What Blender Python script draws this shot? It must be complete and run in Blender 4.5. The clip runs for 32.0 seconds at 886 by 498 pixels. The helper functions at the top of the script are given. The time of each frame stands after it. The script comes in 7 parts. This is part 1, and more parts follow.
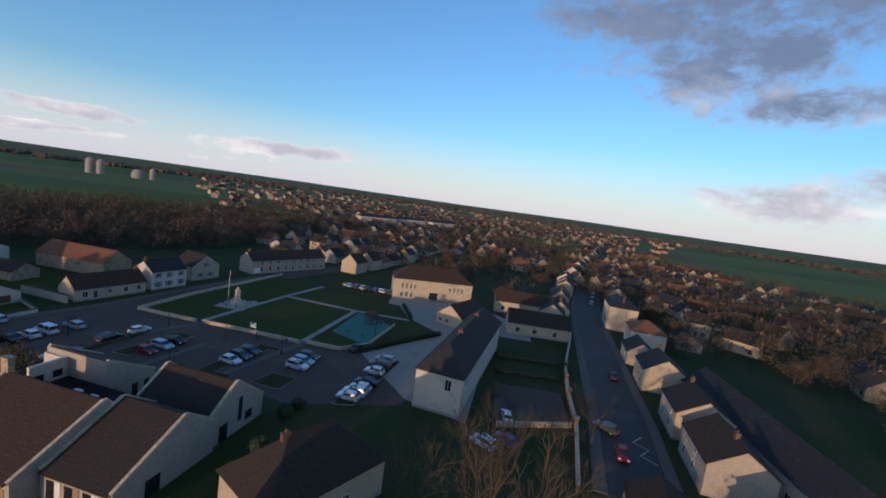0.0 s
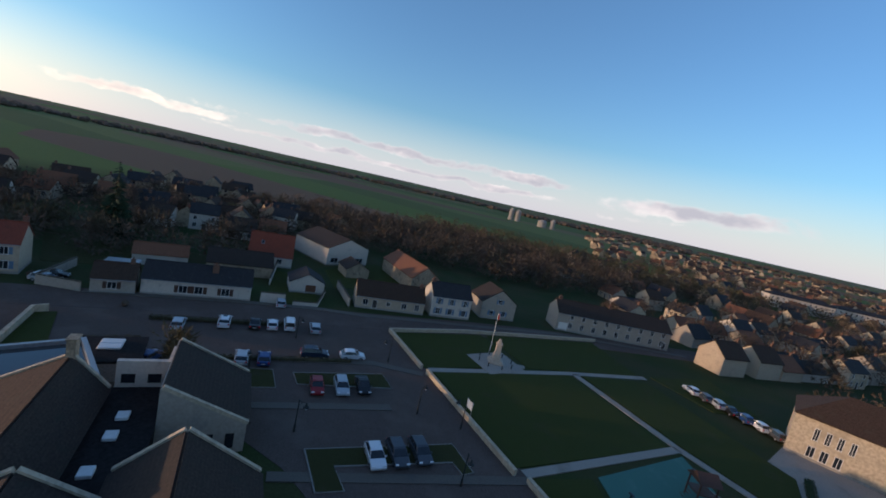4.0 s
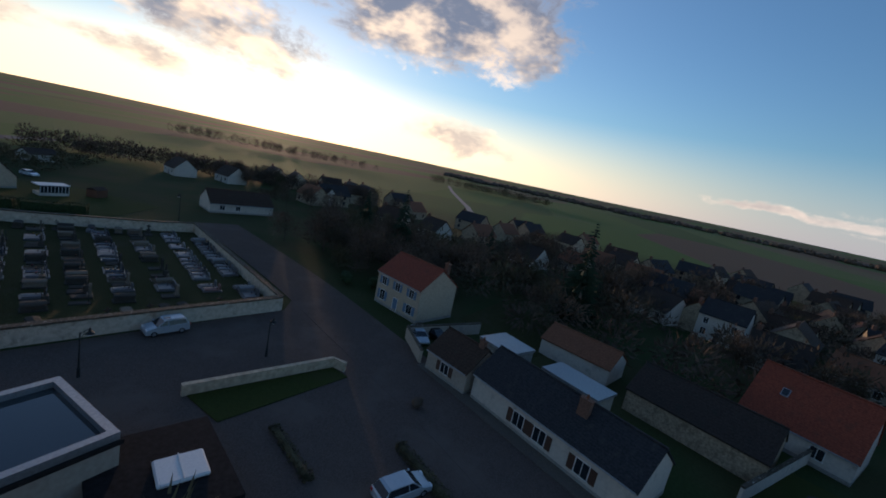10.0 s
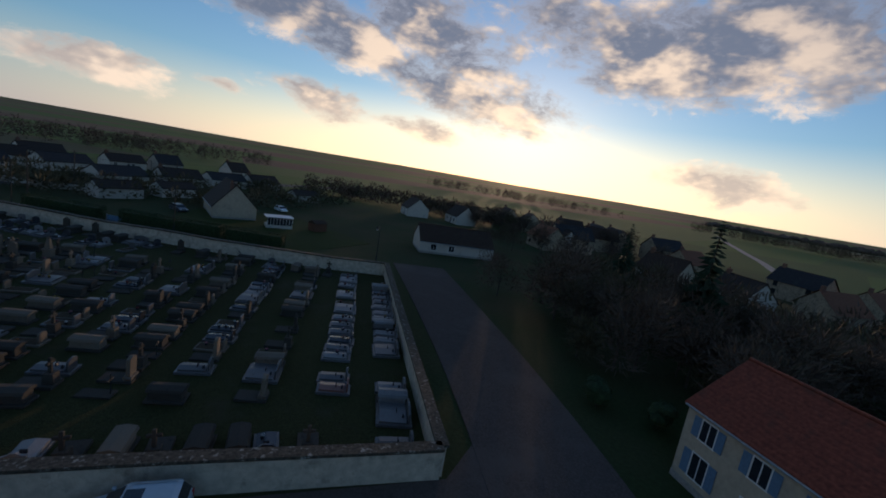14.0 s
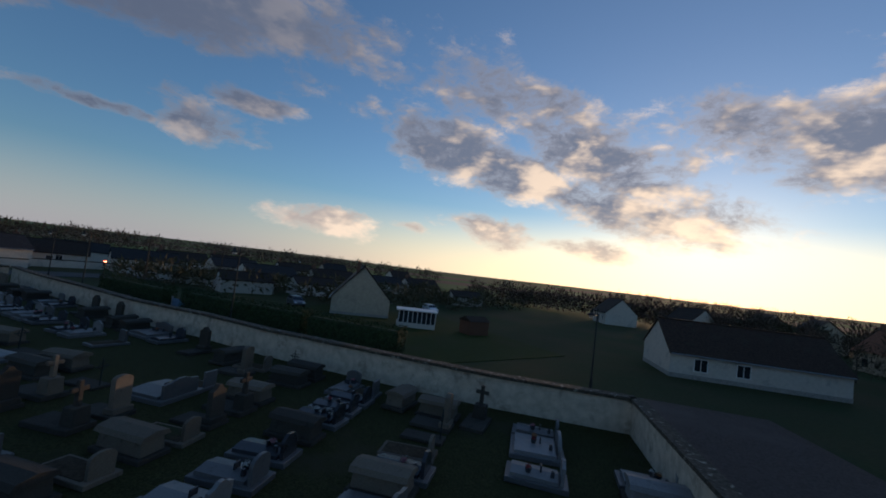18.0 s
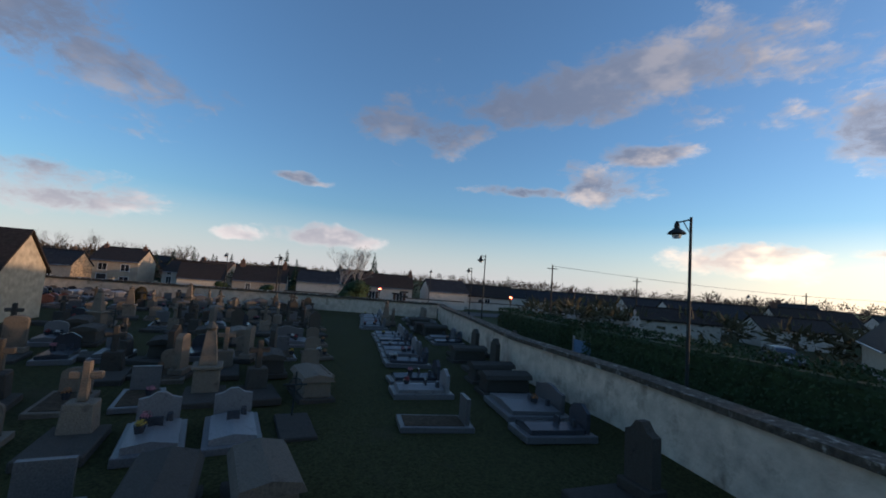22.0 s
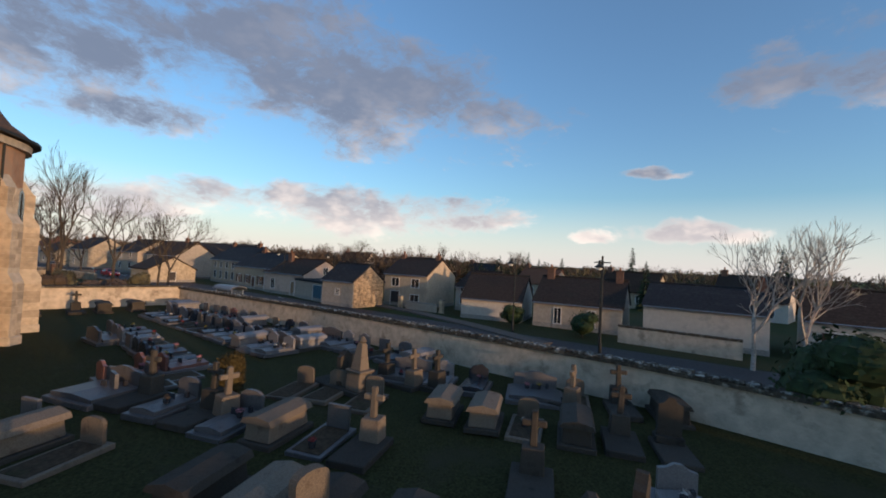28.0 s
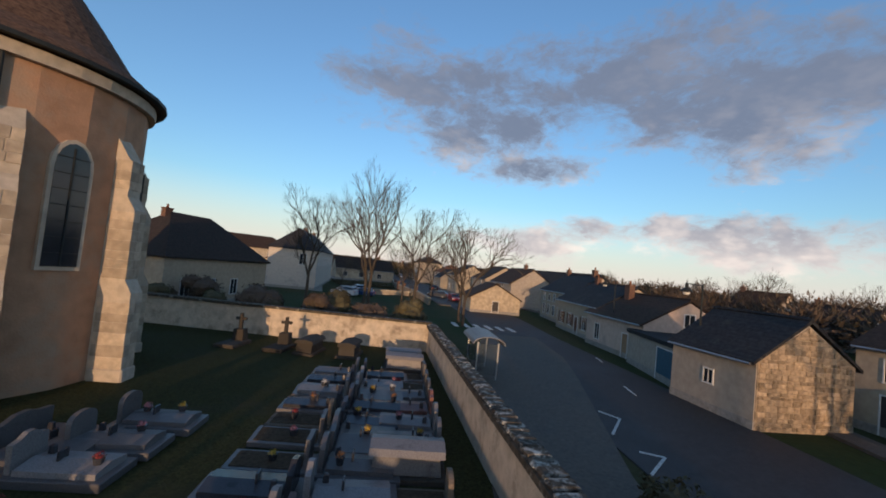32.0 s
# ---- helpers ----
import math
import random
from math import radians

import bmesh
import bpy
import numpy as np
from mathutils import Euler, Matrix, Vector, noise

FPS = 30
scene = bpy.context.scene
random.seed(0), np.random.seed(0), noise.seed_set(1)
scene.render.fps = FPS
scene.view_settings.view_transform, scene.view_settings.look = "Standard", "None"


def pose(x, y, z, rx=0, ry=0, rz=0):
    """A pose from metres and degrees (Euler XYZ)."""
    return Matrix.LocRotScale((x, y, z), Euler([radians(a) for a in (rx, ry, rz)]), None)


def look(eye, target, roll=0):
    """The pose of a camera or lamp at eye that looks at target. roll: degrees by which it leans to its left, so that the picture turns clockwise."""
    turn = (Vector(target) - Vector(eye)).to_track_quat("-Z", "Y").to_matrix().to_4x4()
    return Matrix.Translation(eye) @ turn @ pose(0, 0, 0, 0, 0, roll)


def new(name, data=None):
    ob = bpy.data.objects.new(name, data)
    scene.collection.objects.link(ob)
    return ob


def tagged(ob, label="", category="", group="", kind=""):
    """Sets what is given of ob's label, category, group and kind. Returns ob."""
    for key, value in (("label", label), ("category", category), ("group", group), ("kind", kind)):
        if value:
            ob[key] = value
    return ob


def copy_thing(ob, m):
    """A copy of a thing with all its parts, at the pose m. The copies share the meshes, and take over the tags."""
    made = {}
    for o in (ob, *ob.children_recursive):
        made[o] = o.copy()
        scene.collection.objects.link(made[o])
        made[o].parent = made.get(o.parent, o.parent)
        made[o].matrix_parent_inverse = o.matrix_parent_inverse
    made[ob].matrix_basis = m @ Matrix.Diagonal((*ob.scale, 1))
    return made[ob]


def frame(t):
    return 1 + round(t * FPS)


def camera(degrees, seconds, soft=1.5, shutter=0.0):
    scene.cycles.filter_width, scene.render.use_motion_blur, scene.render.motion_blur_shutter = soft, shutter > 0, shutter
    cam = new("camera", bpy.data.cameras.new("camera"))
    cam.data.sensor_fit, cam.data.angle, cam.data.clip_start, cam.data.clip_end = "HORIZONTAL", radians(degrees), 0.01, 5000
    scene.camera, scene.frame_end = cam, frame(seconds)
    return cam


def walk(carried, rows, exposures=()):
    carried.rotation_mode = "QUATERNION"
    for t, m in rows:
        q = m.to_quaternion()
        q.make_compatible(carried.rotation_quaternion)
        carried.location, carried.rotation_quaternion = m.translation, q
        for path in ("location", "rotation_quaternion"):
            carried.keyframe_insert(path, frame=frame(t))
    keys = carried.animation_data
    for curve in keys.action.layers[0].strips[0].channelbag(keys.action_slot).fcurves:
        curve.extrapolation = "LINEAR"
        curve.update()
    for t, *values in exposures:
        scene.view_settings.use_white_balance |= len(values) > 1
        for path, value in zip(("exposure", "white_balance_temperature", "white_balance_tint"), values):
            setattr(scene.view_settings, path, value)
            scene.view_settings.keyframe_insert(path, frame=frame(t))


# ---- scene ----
cam = camera(94.0, 32.0, soft=1.8)
# seconds, eye, yaw, pitch, roll
PATH = [
    (0, 40.20, -3.60, 35.97, -22.13, -6.51, 8.10),
    (0.5, 44.11, 2.28, 34.90, -16.27, -6.44, 8.95),
    (1, 47.84, 8.36, 33.98, -10.70, -6.44, 9.86),
    (1.5, 50.88, 14.49, 33.19, -4.22, -6.79, 10.51),
    (2, 53.32, 20.83, 32.29, 2.87, -6.93, 11.03),
    (2.5, 55.23, 27.42, 31.76, 10.48, -7.12, 11.29),
    (3, 56.18, 33.34, 31.25, 16.40, -7.07, 11.82),
    (3.5, 56.59, 39.05, 30.78, 22.76, -7.22, 12.50),
    (5.5, 53.09, 61.63, 28.86, 48.48, -10.32, 10.74),
    (6, 50.58, 66.91, 28.18, 55.45, -10.33, 10.04),
    (6.5, 47.44, 71.59, 27.49, 62.69, -10.22, 9.73),
    (7, 43.92, 75.65, 26.80, 69.74, -10.17, 9.83),
    (7.5, 39.92, 79.17, 26.27, 76.88, -10.32, 10.05),
    (8, 35.73, 81.81, 25.70, 83.63, -10.21, 10.34),
    (8.5, 31.46, 83.89, 25.40, 88.82, -10.06, 10.77),
    (9, 27.00, 85.28, 25.05, 93.68, -10.04, 11.20),
    (9.5, 22.51, 86.19, 24.50, 99.12, -10.34, 11.58),
    (10, 18.00, 86.38, 23.88, 104.35, -10.93, 12.05),
    (10.5, 13.52, 86.06, 23.22, 109.76, -11.52, 12.11),
    (11, 8.94, 85.02, 22.27, 115.40, -11.82, 11.73),
    (11.5, 4.86, 83.30, 21.55, 120.07, -11.83, 11.72),
    (12, 0.83, 81.15, 20.95, 123.34, -11.66, 11.68),
    (12.5, -3.17, 78.34, 20.15, 127.55, -11.65, 11.37),
    (13, -7.18, 74.86, 19.15, 132.19, -11.67, 10.76),
    (13.5, -10.57, 71.27, 18.11, 135.02, -11.47, 10.36),
    (14, -13.82, 67.27, 17.06, 137.23, -10.13, 9.68),
    (14.5, -16.71, 62.89, 15.78, 138.59, -7.56, 8.46),
    (16.5, -27.52, 45.13, 10.31, 144.42, 0.37, 4.01),
    (17, -29.34, 41.69, 9.57, 149.39, 1.51, 4.76),
    (17.5, -30.76, 38.14, 8.76, 155.43, 2.74, 6.29),
    (18, -31.92, 34.42, 7.77, 162.37, 3.42, 6.88),
    (18.5, -32.74, 31.64, 6.99, 170.04, 3.90, 6.94),
    (19, -32.81, 28.86, 6.50, 177.81, 3.56, 6.70),
    (19.5, -32.63, 25.97, 6.14, 186.11, 3.25, 6.15),
    (20, -32.07, 22.64, 5.68, 193.70, 3.56, 5.74),
    (20.5, -31.25, 19.44, 5.34, 200.77, 3.97, 5.51),
    (21, -29.97, 16.45, 5.03, 207.15, 4.34, 5.32),
    (21.5, -28.56, 13.46, 4.78, 211.93, 4.74, 4.92),
    (22, -27.05, 10.84, 4.57, 214.98, 4.94, 4.44),
    (22.5, -25.28, 8.21, 4.39, 218.15, 4.88, 4.25),
    (23, -23.26, 5.57, 4.33, 222.41, 4.48, 4.26),
    (23.5, -21.29, 3.30, 4.37, 225.48, 4.15, 3.97),
    (24, -19.12, 1.03, 4.54, 228.10, 3.79, 3.60),
    (24.5, -16.77, -1.12, 4.74, 230.01, 3.57, 3.15),
    (26.5, -7.24, -7.30, 5.97, 243.86, 2.11, 2.50),
    (27, -4.31, -8.85, 6.12, 249.81, 2.02, 2.57),
    (27.5, -1.24, -10.23, 6.13, 255.62, 2.09, 2.77),
    (28, 2.13, -11.52, 6.17, 261.38, 1.97, 3.06),
    (28.5, 5.56, -12.52, 6.12, 267.17, 1.99, 3.45),
    (29, 8.85, -13.27, 6.02, 271.83, 2.20, 3.85),
    (29.5, 12.40, -13.72, 6.08, 276.78, 2.30, 4.60),
    (30, 15.78, -13.76, 6.14, 283.37, 2.36, 5.36),
    (30.5, 19.13, -13.36, 6.02, 290.37, 2.51, 5.96),
    (31, 22.48, -12.62, 5.94, 297.75, 2.57, 6.35),
    (31.5, 26.09, -11.40, 6.10, 303.73, 2.45, 6.35),
    (32, 29.44, -9.80, 6.05, 310.72, 2.86, 5.93),
]


def aim(x, y, z, yaw, pitch, roll):
    a, p = radians(yaw), radians(pitch)
    way = Vector((-math.sin(a) * math.cos(p), math.cos(a) * math.cos(p), math.sin(p)))
    eye = Vector((x, y, z))
    return look(eye, eye + way * 10, roll)


walk(cam, [(t, aim(*row)) for t, *row in PATH],
     exposures=[(t, e, 6250 if t > 26 else 6000 if t > 22 else (5600 if t < 1 else 5720), 12) for t, e in ((0, 1.35), (3, 1.4), (6, 1.3), (9, 0.95), (13, 0.55), (17, 0.5), (19, 0.6), (21, 1.05), (23.5, 1.38), (28, 1.5), (32, 1.38))])

# ---- light ----
SUN_AZ, SUN_EL = radians(231), radians(3.4)   # compass bearing: x east, y north
sun_way = Vector((math.sin(SUN_AZ) * math.cos(SUN_EL), math.cos(SUN_AZ) * math.cos(SUN_EL), math.sin(SUN_EL)))
sun = new("sun", bpy.data.lights.new("sun", "SUN"))
sun.data.energy, sun.data.angle, sun.data.color = 1.15, radians(0.6), (1.0, 0.62, 0.34)
sun.matrix_world = look(sun_way * 300, (0, 0, 0))

world = bpy.data.worlds.new("world")
scene.world = world
world.use_nodes = True


def build_sky():
    t = world.node_tree
    n, l = t.nodes, t.links
    n.clear()
    out = n.new("ShaderNodeOutputWorld")
    bg = n.new("ShaderNodeBackground")
    sky = n.new("ShaderNodeTexSky")
    sky.sky_type, sky.sun_disc = "NISHITA", False
    sky.sun_elevation, sky.sun_rotation = SUN_EL, SUN_AZ
    sky.air_density, sky.dust_density, sky.ozone_density = 1.0, 0.25, 2.9
    coord = n.new("ShaderNodeTexCoord")

    def math_node(op, a, b=None, clamp=False):
        m = n.new("ShaderNodeMath")
        m.operation, m.use_clamp = op, clamp
        for i, v in enumerate((a, b)):
            if v is None:
                continue
            if isinstance(v, (int, float)):
                m.inputs[i].default_value = v
            else:
                l.new(v, m.inputs[i])
        return m.outputs[0]

    def dot_with(vec, v):
        d = n.new("ShaderNodeVectorMath")
        d.operation = "DOT_PRODUCT"
        l.new(vec, d.inputs[0])
        d.inputs[1].default_value = v
        return d.outputs["Value"]

    def ranged(value, lo, hi, smooth=True):
        m = n.new("ShaderNodeMapRange")
        m.interpolation_type = "SMOOTHSTEP" if smooth else "LINEAR"
        m.inputs[1].default_value, m.inputs[2].default_value = lo, hi
        l.new(value, m.inputs[0])
        return m.outputs[0]

    def cloud_noise(vec, scale, detail, rough, stretch):
        mp = n.new("ShaderNodeMapping")
        mp.inputs["Scale"].default_value = (1, 1, stretch)
        l.new(vec, mp.inputs[0])
        tex = n.new("ShaderNodeTexNoise")
        tex.inputs["Scale"].default_value, tex.inputs["Detail"].default_value = scale, detail
        tex.inputs["Roughness"].default_value = rough
        l.new(mp.outputs[0], tex.inputs["Vector"])
        return tex

    way = coord.outputs["Generated"]
    warp = cloud_noise(way, 6.0, 5, 0.55, 2.2)
    off = n.new("ShaderNodeVectorMath")
    off.operation = "MULTIPLY_ADD"
    l.new(warp.outputs["Color"], off.inputs[0])
    off.inputs[1].default_value, off.inputs[2].default_value = (0.2, 0.2, 0.07), (-0.1, -0.1, -0.035)
    bent = n.new("ShaderNodeVectorMath")
    l.new(way, bent.inputs[0])
    l.new(off.outputs[0], bent.inputs[1])
    bent = bent.outputs[0]
    # cloud banks: bearing, height, half width, half height (degrees), slope
    banks = ((215, 19.0, 19, 5.6, -0.40), (206, 14.4, 24, 3.6, -0.27), (225, 9.6, 8, 1.6, -0.3), (253, 19, 13, 6.0, -0.15), (239, 18.5, 12, 5.0, -0.2), (182, 5.0, 7.8, 1.9, -0.02),
             (193, 6.0, 3.0, 0.9, 0), (205, 6.3, 7, 2.0, -0.1), (216, 5.1, 5.2, 1.5, -0.1), (255, 3.9, 6, 2.1, -0.05), (166, 14.6, 6.0, 2.8, -0.08), (141, 20.8, 8, 2.4, -0.1),
             (160, 25.4, 13, 3.0, 0.05), (176, 27.5, 12, 3.4, 0), (154, 13.4, 5.5, 0.9, 0), (173, 18, 5.5, 1.3, 0), (80, 23.0, 27, 7.0, -0.1), (106, 19.2, 7.5, 3.2, -0.1), (62, 14.6, 11, 2.2, 0.05),
             (54, 22, 18, 6.5, 0), (87, 6.0, 19, 2.9, 0.04), (70, 7.0, 7, 2.2, 0), (130, 5.0, 7.5, 1.4, 0.05), (61, 4.2, 8.5, 2.6, 0), (332, 3.75, 28, 0.55, 0), (358, 3.6, 12, 1.0, 0), (293, 2.7, 8, 0.6, 0), (328, 1.8, 22, 0.4, 0),
             (126, 12.4, 3.2, 0.8, -0.1), (119.5, 4.0, 3.2, 0.8, 0), (103, 6.0, 7, 1.5, 0.05), (164, 15.2, 4.5, 2.0, 0), (75, 7.6, 6, 1.8, 0))
    best = None
    for az, el, wa, we, slope in banks:
        az, el, wa, we = (radians(v) for v in (az, el, wa, we))
        right = Vector((math.cos(az), -math.sin(az), 0))
        ahead = Vector((math.sin(az), math.cos(az), 0))
        u = dot_with(bent, right / math.sin(wa))
        v = math_node("SUBTRACT", dot_with(bent, (Vector((0, 0, 1)) - right * slope) / math.sin(we)), math.sin(el) / math.sin(we))
        q = math_node("ADD", math_node("MULTIPLY", u, u), math_node("MULTIPLY", v, v))
        back = math_node("MULTIPLY", math_node("MAXIMUM", math_node("MULTIPLY", dot_with(way, ahead), -1.0), 0.0), 200.0)
        m = math_node("SUBTRACT", 1.0, math_node("ADD", math_node("MULTIPLY", q, 0.8), back))
        best = m if best is None else math_node("MAXIMUM", best, m)
    best = math_node("MAXIMUM", best, math_node("SUBTRACT", math_node("MULTIPLY", ranged(dot_with(way, (0.7, -0.7, 0.0)), 0.1, 0.8), 0.42), 1.2))
    # the same puffs a little nearer to the sun: the difference is the side that it lights
    shifted = n.new("ShaderNodeVectorMath")
    l.new(way, shifted.inputs[0])
    shifted.inputs[1].default_value = tuple(Vector((sun_way.x, sun_way.y, -0.3)) * 0.055)
    puff = cloud_noise(way, 5.0, 12, 0.58, 1.9).outputs["Fac"]
    puff_low = cloud_noise(way, 5.0, 4, 0.58, 1.9).outputs["Fac"]
    puff_on = cloud_noise(shifted.outputs[0], 5.0, 4, 0.58, 1.9).outputs["Fac"]
    body = math_node("ADD", math_node("MULTIPLY", best, 0.62), math_node("MULTIPLY", math_node("SUBTRACT", puff, 0.5), 2.3))
    fleece = cloud_noise(bent, 22.0, 8, 0.65, 1.6).outputs["Fac"]
    body = math_node("ADD", body, math_node("MULTIPLY", math_node("SUBTRACT", fleece, 0.5), 1.25))
    cover = ranged(body, -0.08, 0.66)
    lit = ranged(math_node("ADD", math_node("SUBTRACT", puff_low, puff_on), math_node("MULTIPLY", math_node("SUBTRACT", fleece, 0.5), 0.25)), -0.03, 0.2)
    thin = math_node("SUBTRACT", 1.0, ranged(body, 0.05, 0.75))
    near = ranged(dot_with(way, sun_way), 0.2, 1.0, False)
    lit = math_node("ADD", math_node("MULTIPLY", lit, math_node("ADD", math_node("MULTIPLY", near, 0.4), 0.4)), math_node("MULTIPLY", thin, 0.32), True)
    height = n.new("ShaderNodeSeparateXYZ")
    l.new(way, height.inputs[0])
    low_bank = math_node("SUBTRACT", 1.0, ranged(height.outputs["Z"], 0.07, 0.2))
    high_bank = math_node("MULTIPLY", ranged(height.outputs["Z"], 0.2, 0.4), math_node("SUBTRACT", 1.0, math_node("MULTIPLY", near, near)))
    lit = math_node("MULTIPLY", math_node("ADD", lit, math_node("MULTIPLY", low_bank, 0.42)), math_node("SUBTRACT", 1.0, math_node("MULTIPLY", high_bank, 0.85)), True)
    rim = n.new("ShaderNodeMixRGB")
    rim.inputs[1].default_value, rim.inputs[2].default_value = (2.9, 2.45, 2.1, 1), (6.5, 4.6, 2.8, 1)
    l.new(near, rim.inputs[0])
    dark = n.new("ShaderNodeMixRGB")
    dark.inputs[1].default_value, dark.inputs[2].default_value = (0.50, 0.585, 0.78, 1), (0.90, 0.94, 1.1, 1)
    l.new(near, dark.inputs[0])
    belly = n.new("ShaderNodeMixRGB")
    l.new(lit, belly.inputs[0])
    l.new(dark.outputs[0], belly.inputs[1])
    l.new(rim.outputs[0], belly.inputs[2])
    # pale haze low over the land
    sep = n.new("ShaderNodeSeparateXYZ")
    l.new(way, sep.inputs[0])
    low = math_node("MULTIPLY", math_node("SUBTRACT", 1.0, ranged(sep.outputs["Z"], 0.0, 0.19)), 0.72)
    low = math_node("MAXIMUM", low, 0.035)
    mist = n.new("ShaderNodeMixRGB")
    mist.inputs[1].default_value, mist.inputs[2].default_value = (2.05, 2.0, 2.08, 1), (9.5, 6.8, 3.8, 1)
    l.new(math_node("POWER", ranged(dot_with(way, sun_way), 0.3, 1.0, False), 2.5), mist.inputs[0])
    hazy = n.new("ShaderNodeMixRGB")
    l.new(low, hazy.inputs[0])
    l.new(sky.outputs[0], hazy.inputs[1])
    l.new(mist.outputs[0], hazy.inputs[2])
    fin = n.new("ShaderNodeMixRGB")
    l.new(math_node("MULTIPLY", cover, 0.94), fin.inputs[0])
    l.new(hazy.outputs[0], fin.inputs[1])
    l.new(belly.outputs[0], fin.inputs[2])
    l.new(fin.outputs[0], bg.inputs[0])
    bg.inputs[1].default_value = 0.15
    l.new(bg.outputs[0], out.inputs[0])


build_sky()

# ---- materials ----
def mat(name, colour, rough=0.8, scale=3.0, vary=0.25, bump=0.0, bump_scale=None, metal=0.0, stain=None, stain_scale=0.4, spots=0.55, island=0.0, spec=0.3, rows=None):
    """A surface with fine grain, broad stains and a little relief."""
    m = bpy.data.materials.new(name)
    m.use_nodes = True
    t = m.node_tree
    n, l = t.nodes, t.links
    b = n["Principled BSDF"]
    b.inputs["Roughness"].default_value, b.inputs["Metallic"].default_value = rough, metal
    b.inputs["Specular IOR Level"].default_value = spec
    co = n.new("ShaderNodeTexCoord")
    grain = n.new("ShaderNodeTexNoise")
    grain.inputs["Scale"].default_value, grain.inputs["Detail"].default_value = scale, 6
    geo = n.new("ShaderNodeNewGeometry")
    l.new(geo.outputs["Position"], grain.inputs["Vector"])
    ramp = n.new("ShaderNodeMapRange")
    ramp.inputs[1].default_value, ramp.inputs[2].default_value = 0.3, 0.7
    ramp.inputs[3].default_value, ramp.inputs[4].default_value = 1 - vary, 1 + vary
    l.new(grain.outputs["Fac"], ramp.inputs[0])
    mul = n.new("ShaderNodeMixRGB")
    mul.blend_type = "MULTIPLY"
    mul.inputs[0].default_value = 1.0
    mul.inputs[1].default_value = (*colour, 1)
    l.new(ramp.outputs[0], mul.inputs[2])
    last = mul.outputs[0]
    if stain:
        st = n.new("ShaderNodeTexNoise")
        st.inputs["Scale"].default_value, st.inputs["Detail"].default_value = stain_scale, 8
        st.inputs["Roughness"].default_value = 0.65
        l.new(geo.outputs["Position"], st.inputs["Vector"])
        sr = n.new("ShaderNodeMapRange")
        sr.inputs[1].default_value, sr.inputs[2].default_value = spots, spots + 0.14
        l.new(st.outputs["Fac"], sr.inputs[0])
        mx = n.new("ShaderNodeMixRGB")
        mx.inputs[2].default_value = (*stain, 1)
        l.new(sr.outputs[0], mx.inputs[0])
        l.new(last, mx.inputs[1])
        last = mx.outputs[0]
    if island:
        info = n.new("ShaderNodeObjectInfo")
        ir = n.new("ShaderNodeMapRange")
        ir.inputs[3].default_value, ir.inputs[4].default_value = 1 - island, 1 + island
        l.new(info.outputs["Random"], ir.inputs[0])
        m2 = n.new("ShaderNodeMixRGB")
        m2.blend_type = "MULTIPLY"
        m2.inputs[0].default_value = 1.0
        l.new(last, m2.inputs[1])
        l.new(ir.outputs[0], m2.inputs[2])
        last = m2.outputs[0]
    l.new(last, b.inputs["Base Color"])
    height = grain.outputs["Fac"]
    if rows:
        # courses of tiles or slates along z, broken by noise
        wave = n.new("ShaderNodeTexWave")
        wave.wave_type, wave.bands_direction, wave.wave_profile = "BANDS", "Z", "SAW"
        wave.inputs["Scale"].default_value, wave.inputs["Distortion"].default_value = rows, 0.6
        wave.inputs["Detail Scale"].default_value = 3.0
        l.new(geo.outputs["Position"], wave.inputs["Vector"])
        height = wave.outputs["Fac"]
        m3 = n.new("ShaderNodeMixRGB")
        m3.blend_type = "MULTIPLY"
        m3.inputs[0].default_value = 0.22
        l.new(last, m3.inputs[1])
        l.new(wave.outputs["Color"], m3.inputs[2])
        l.new(m3.outputs[0], b.inputs["Base Color"])
    if bump:
        bp = n.new("ShaderNodeBump")
        bp.inputs["Strength"].default_value, bp.inputs["Distance"].default_value = bump, 0.05
        if bump_scale:
            fine = n.new("ShaderNodeTexNoise")
            fine.inputs["Scale"].default_value, fine.inputs["Detail"].default_value = bump_scale, 5
            l.new(geo.outputs["Position"], fine.inputs["Vector"])
            height = fine.outputs["Fac"]
        l.new(height, bp.inputs["Height"])
        l.new(bp.outputs[0], b.inputs["Normal"])
    return m


def glow(name, colour, strength):
    m = bpy.data.materials.new(name)
    m.use_nodes = True
    b = m.node_tree.nodes["Principled BSDF"]
    b.inputs["Base Color"].default_value = (*colour, 1)
    b.inputs["Emission Color"].default_value = (*colour, 1)
    b.inputs["Emission Strength"].default_value = strength
    return m


def clear_glass():
    m = bpy.data.materials.new("clear_glass")
    m.use_nodes = True
    t = m.node_tree
    b = t.nodes["Principled BSDF"]
    b.inputs["Base Color"].default_value = (0.12, 0.14, 0.14, 1)
    b.inputs["Roughness"].default_value = 0.05
    b.inputs["Alpha"].default_value = 0.22
    return m


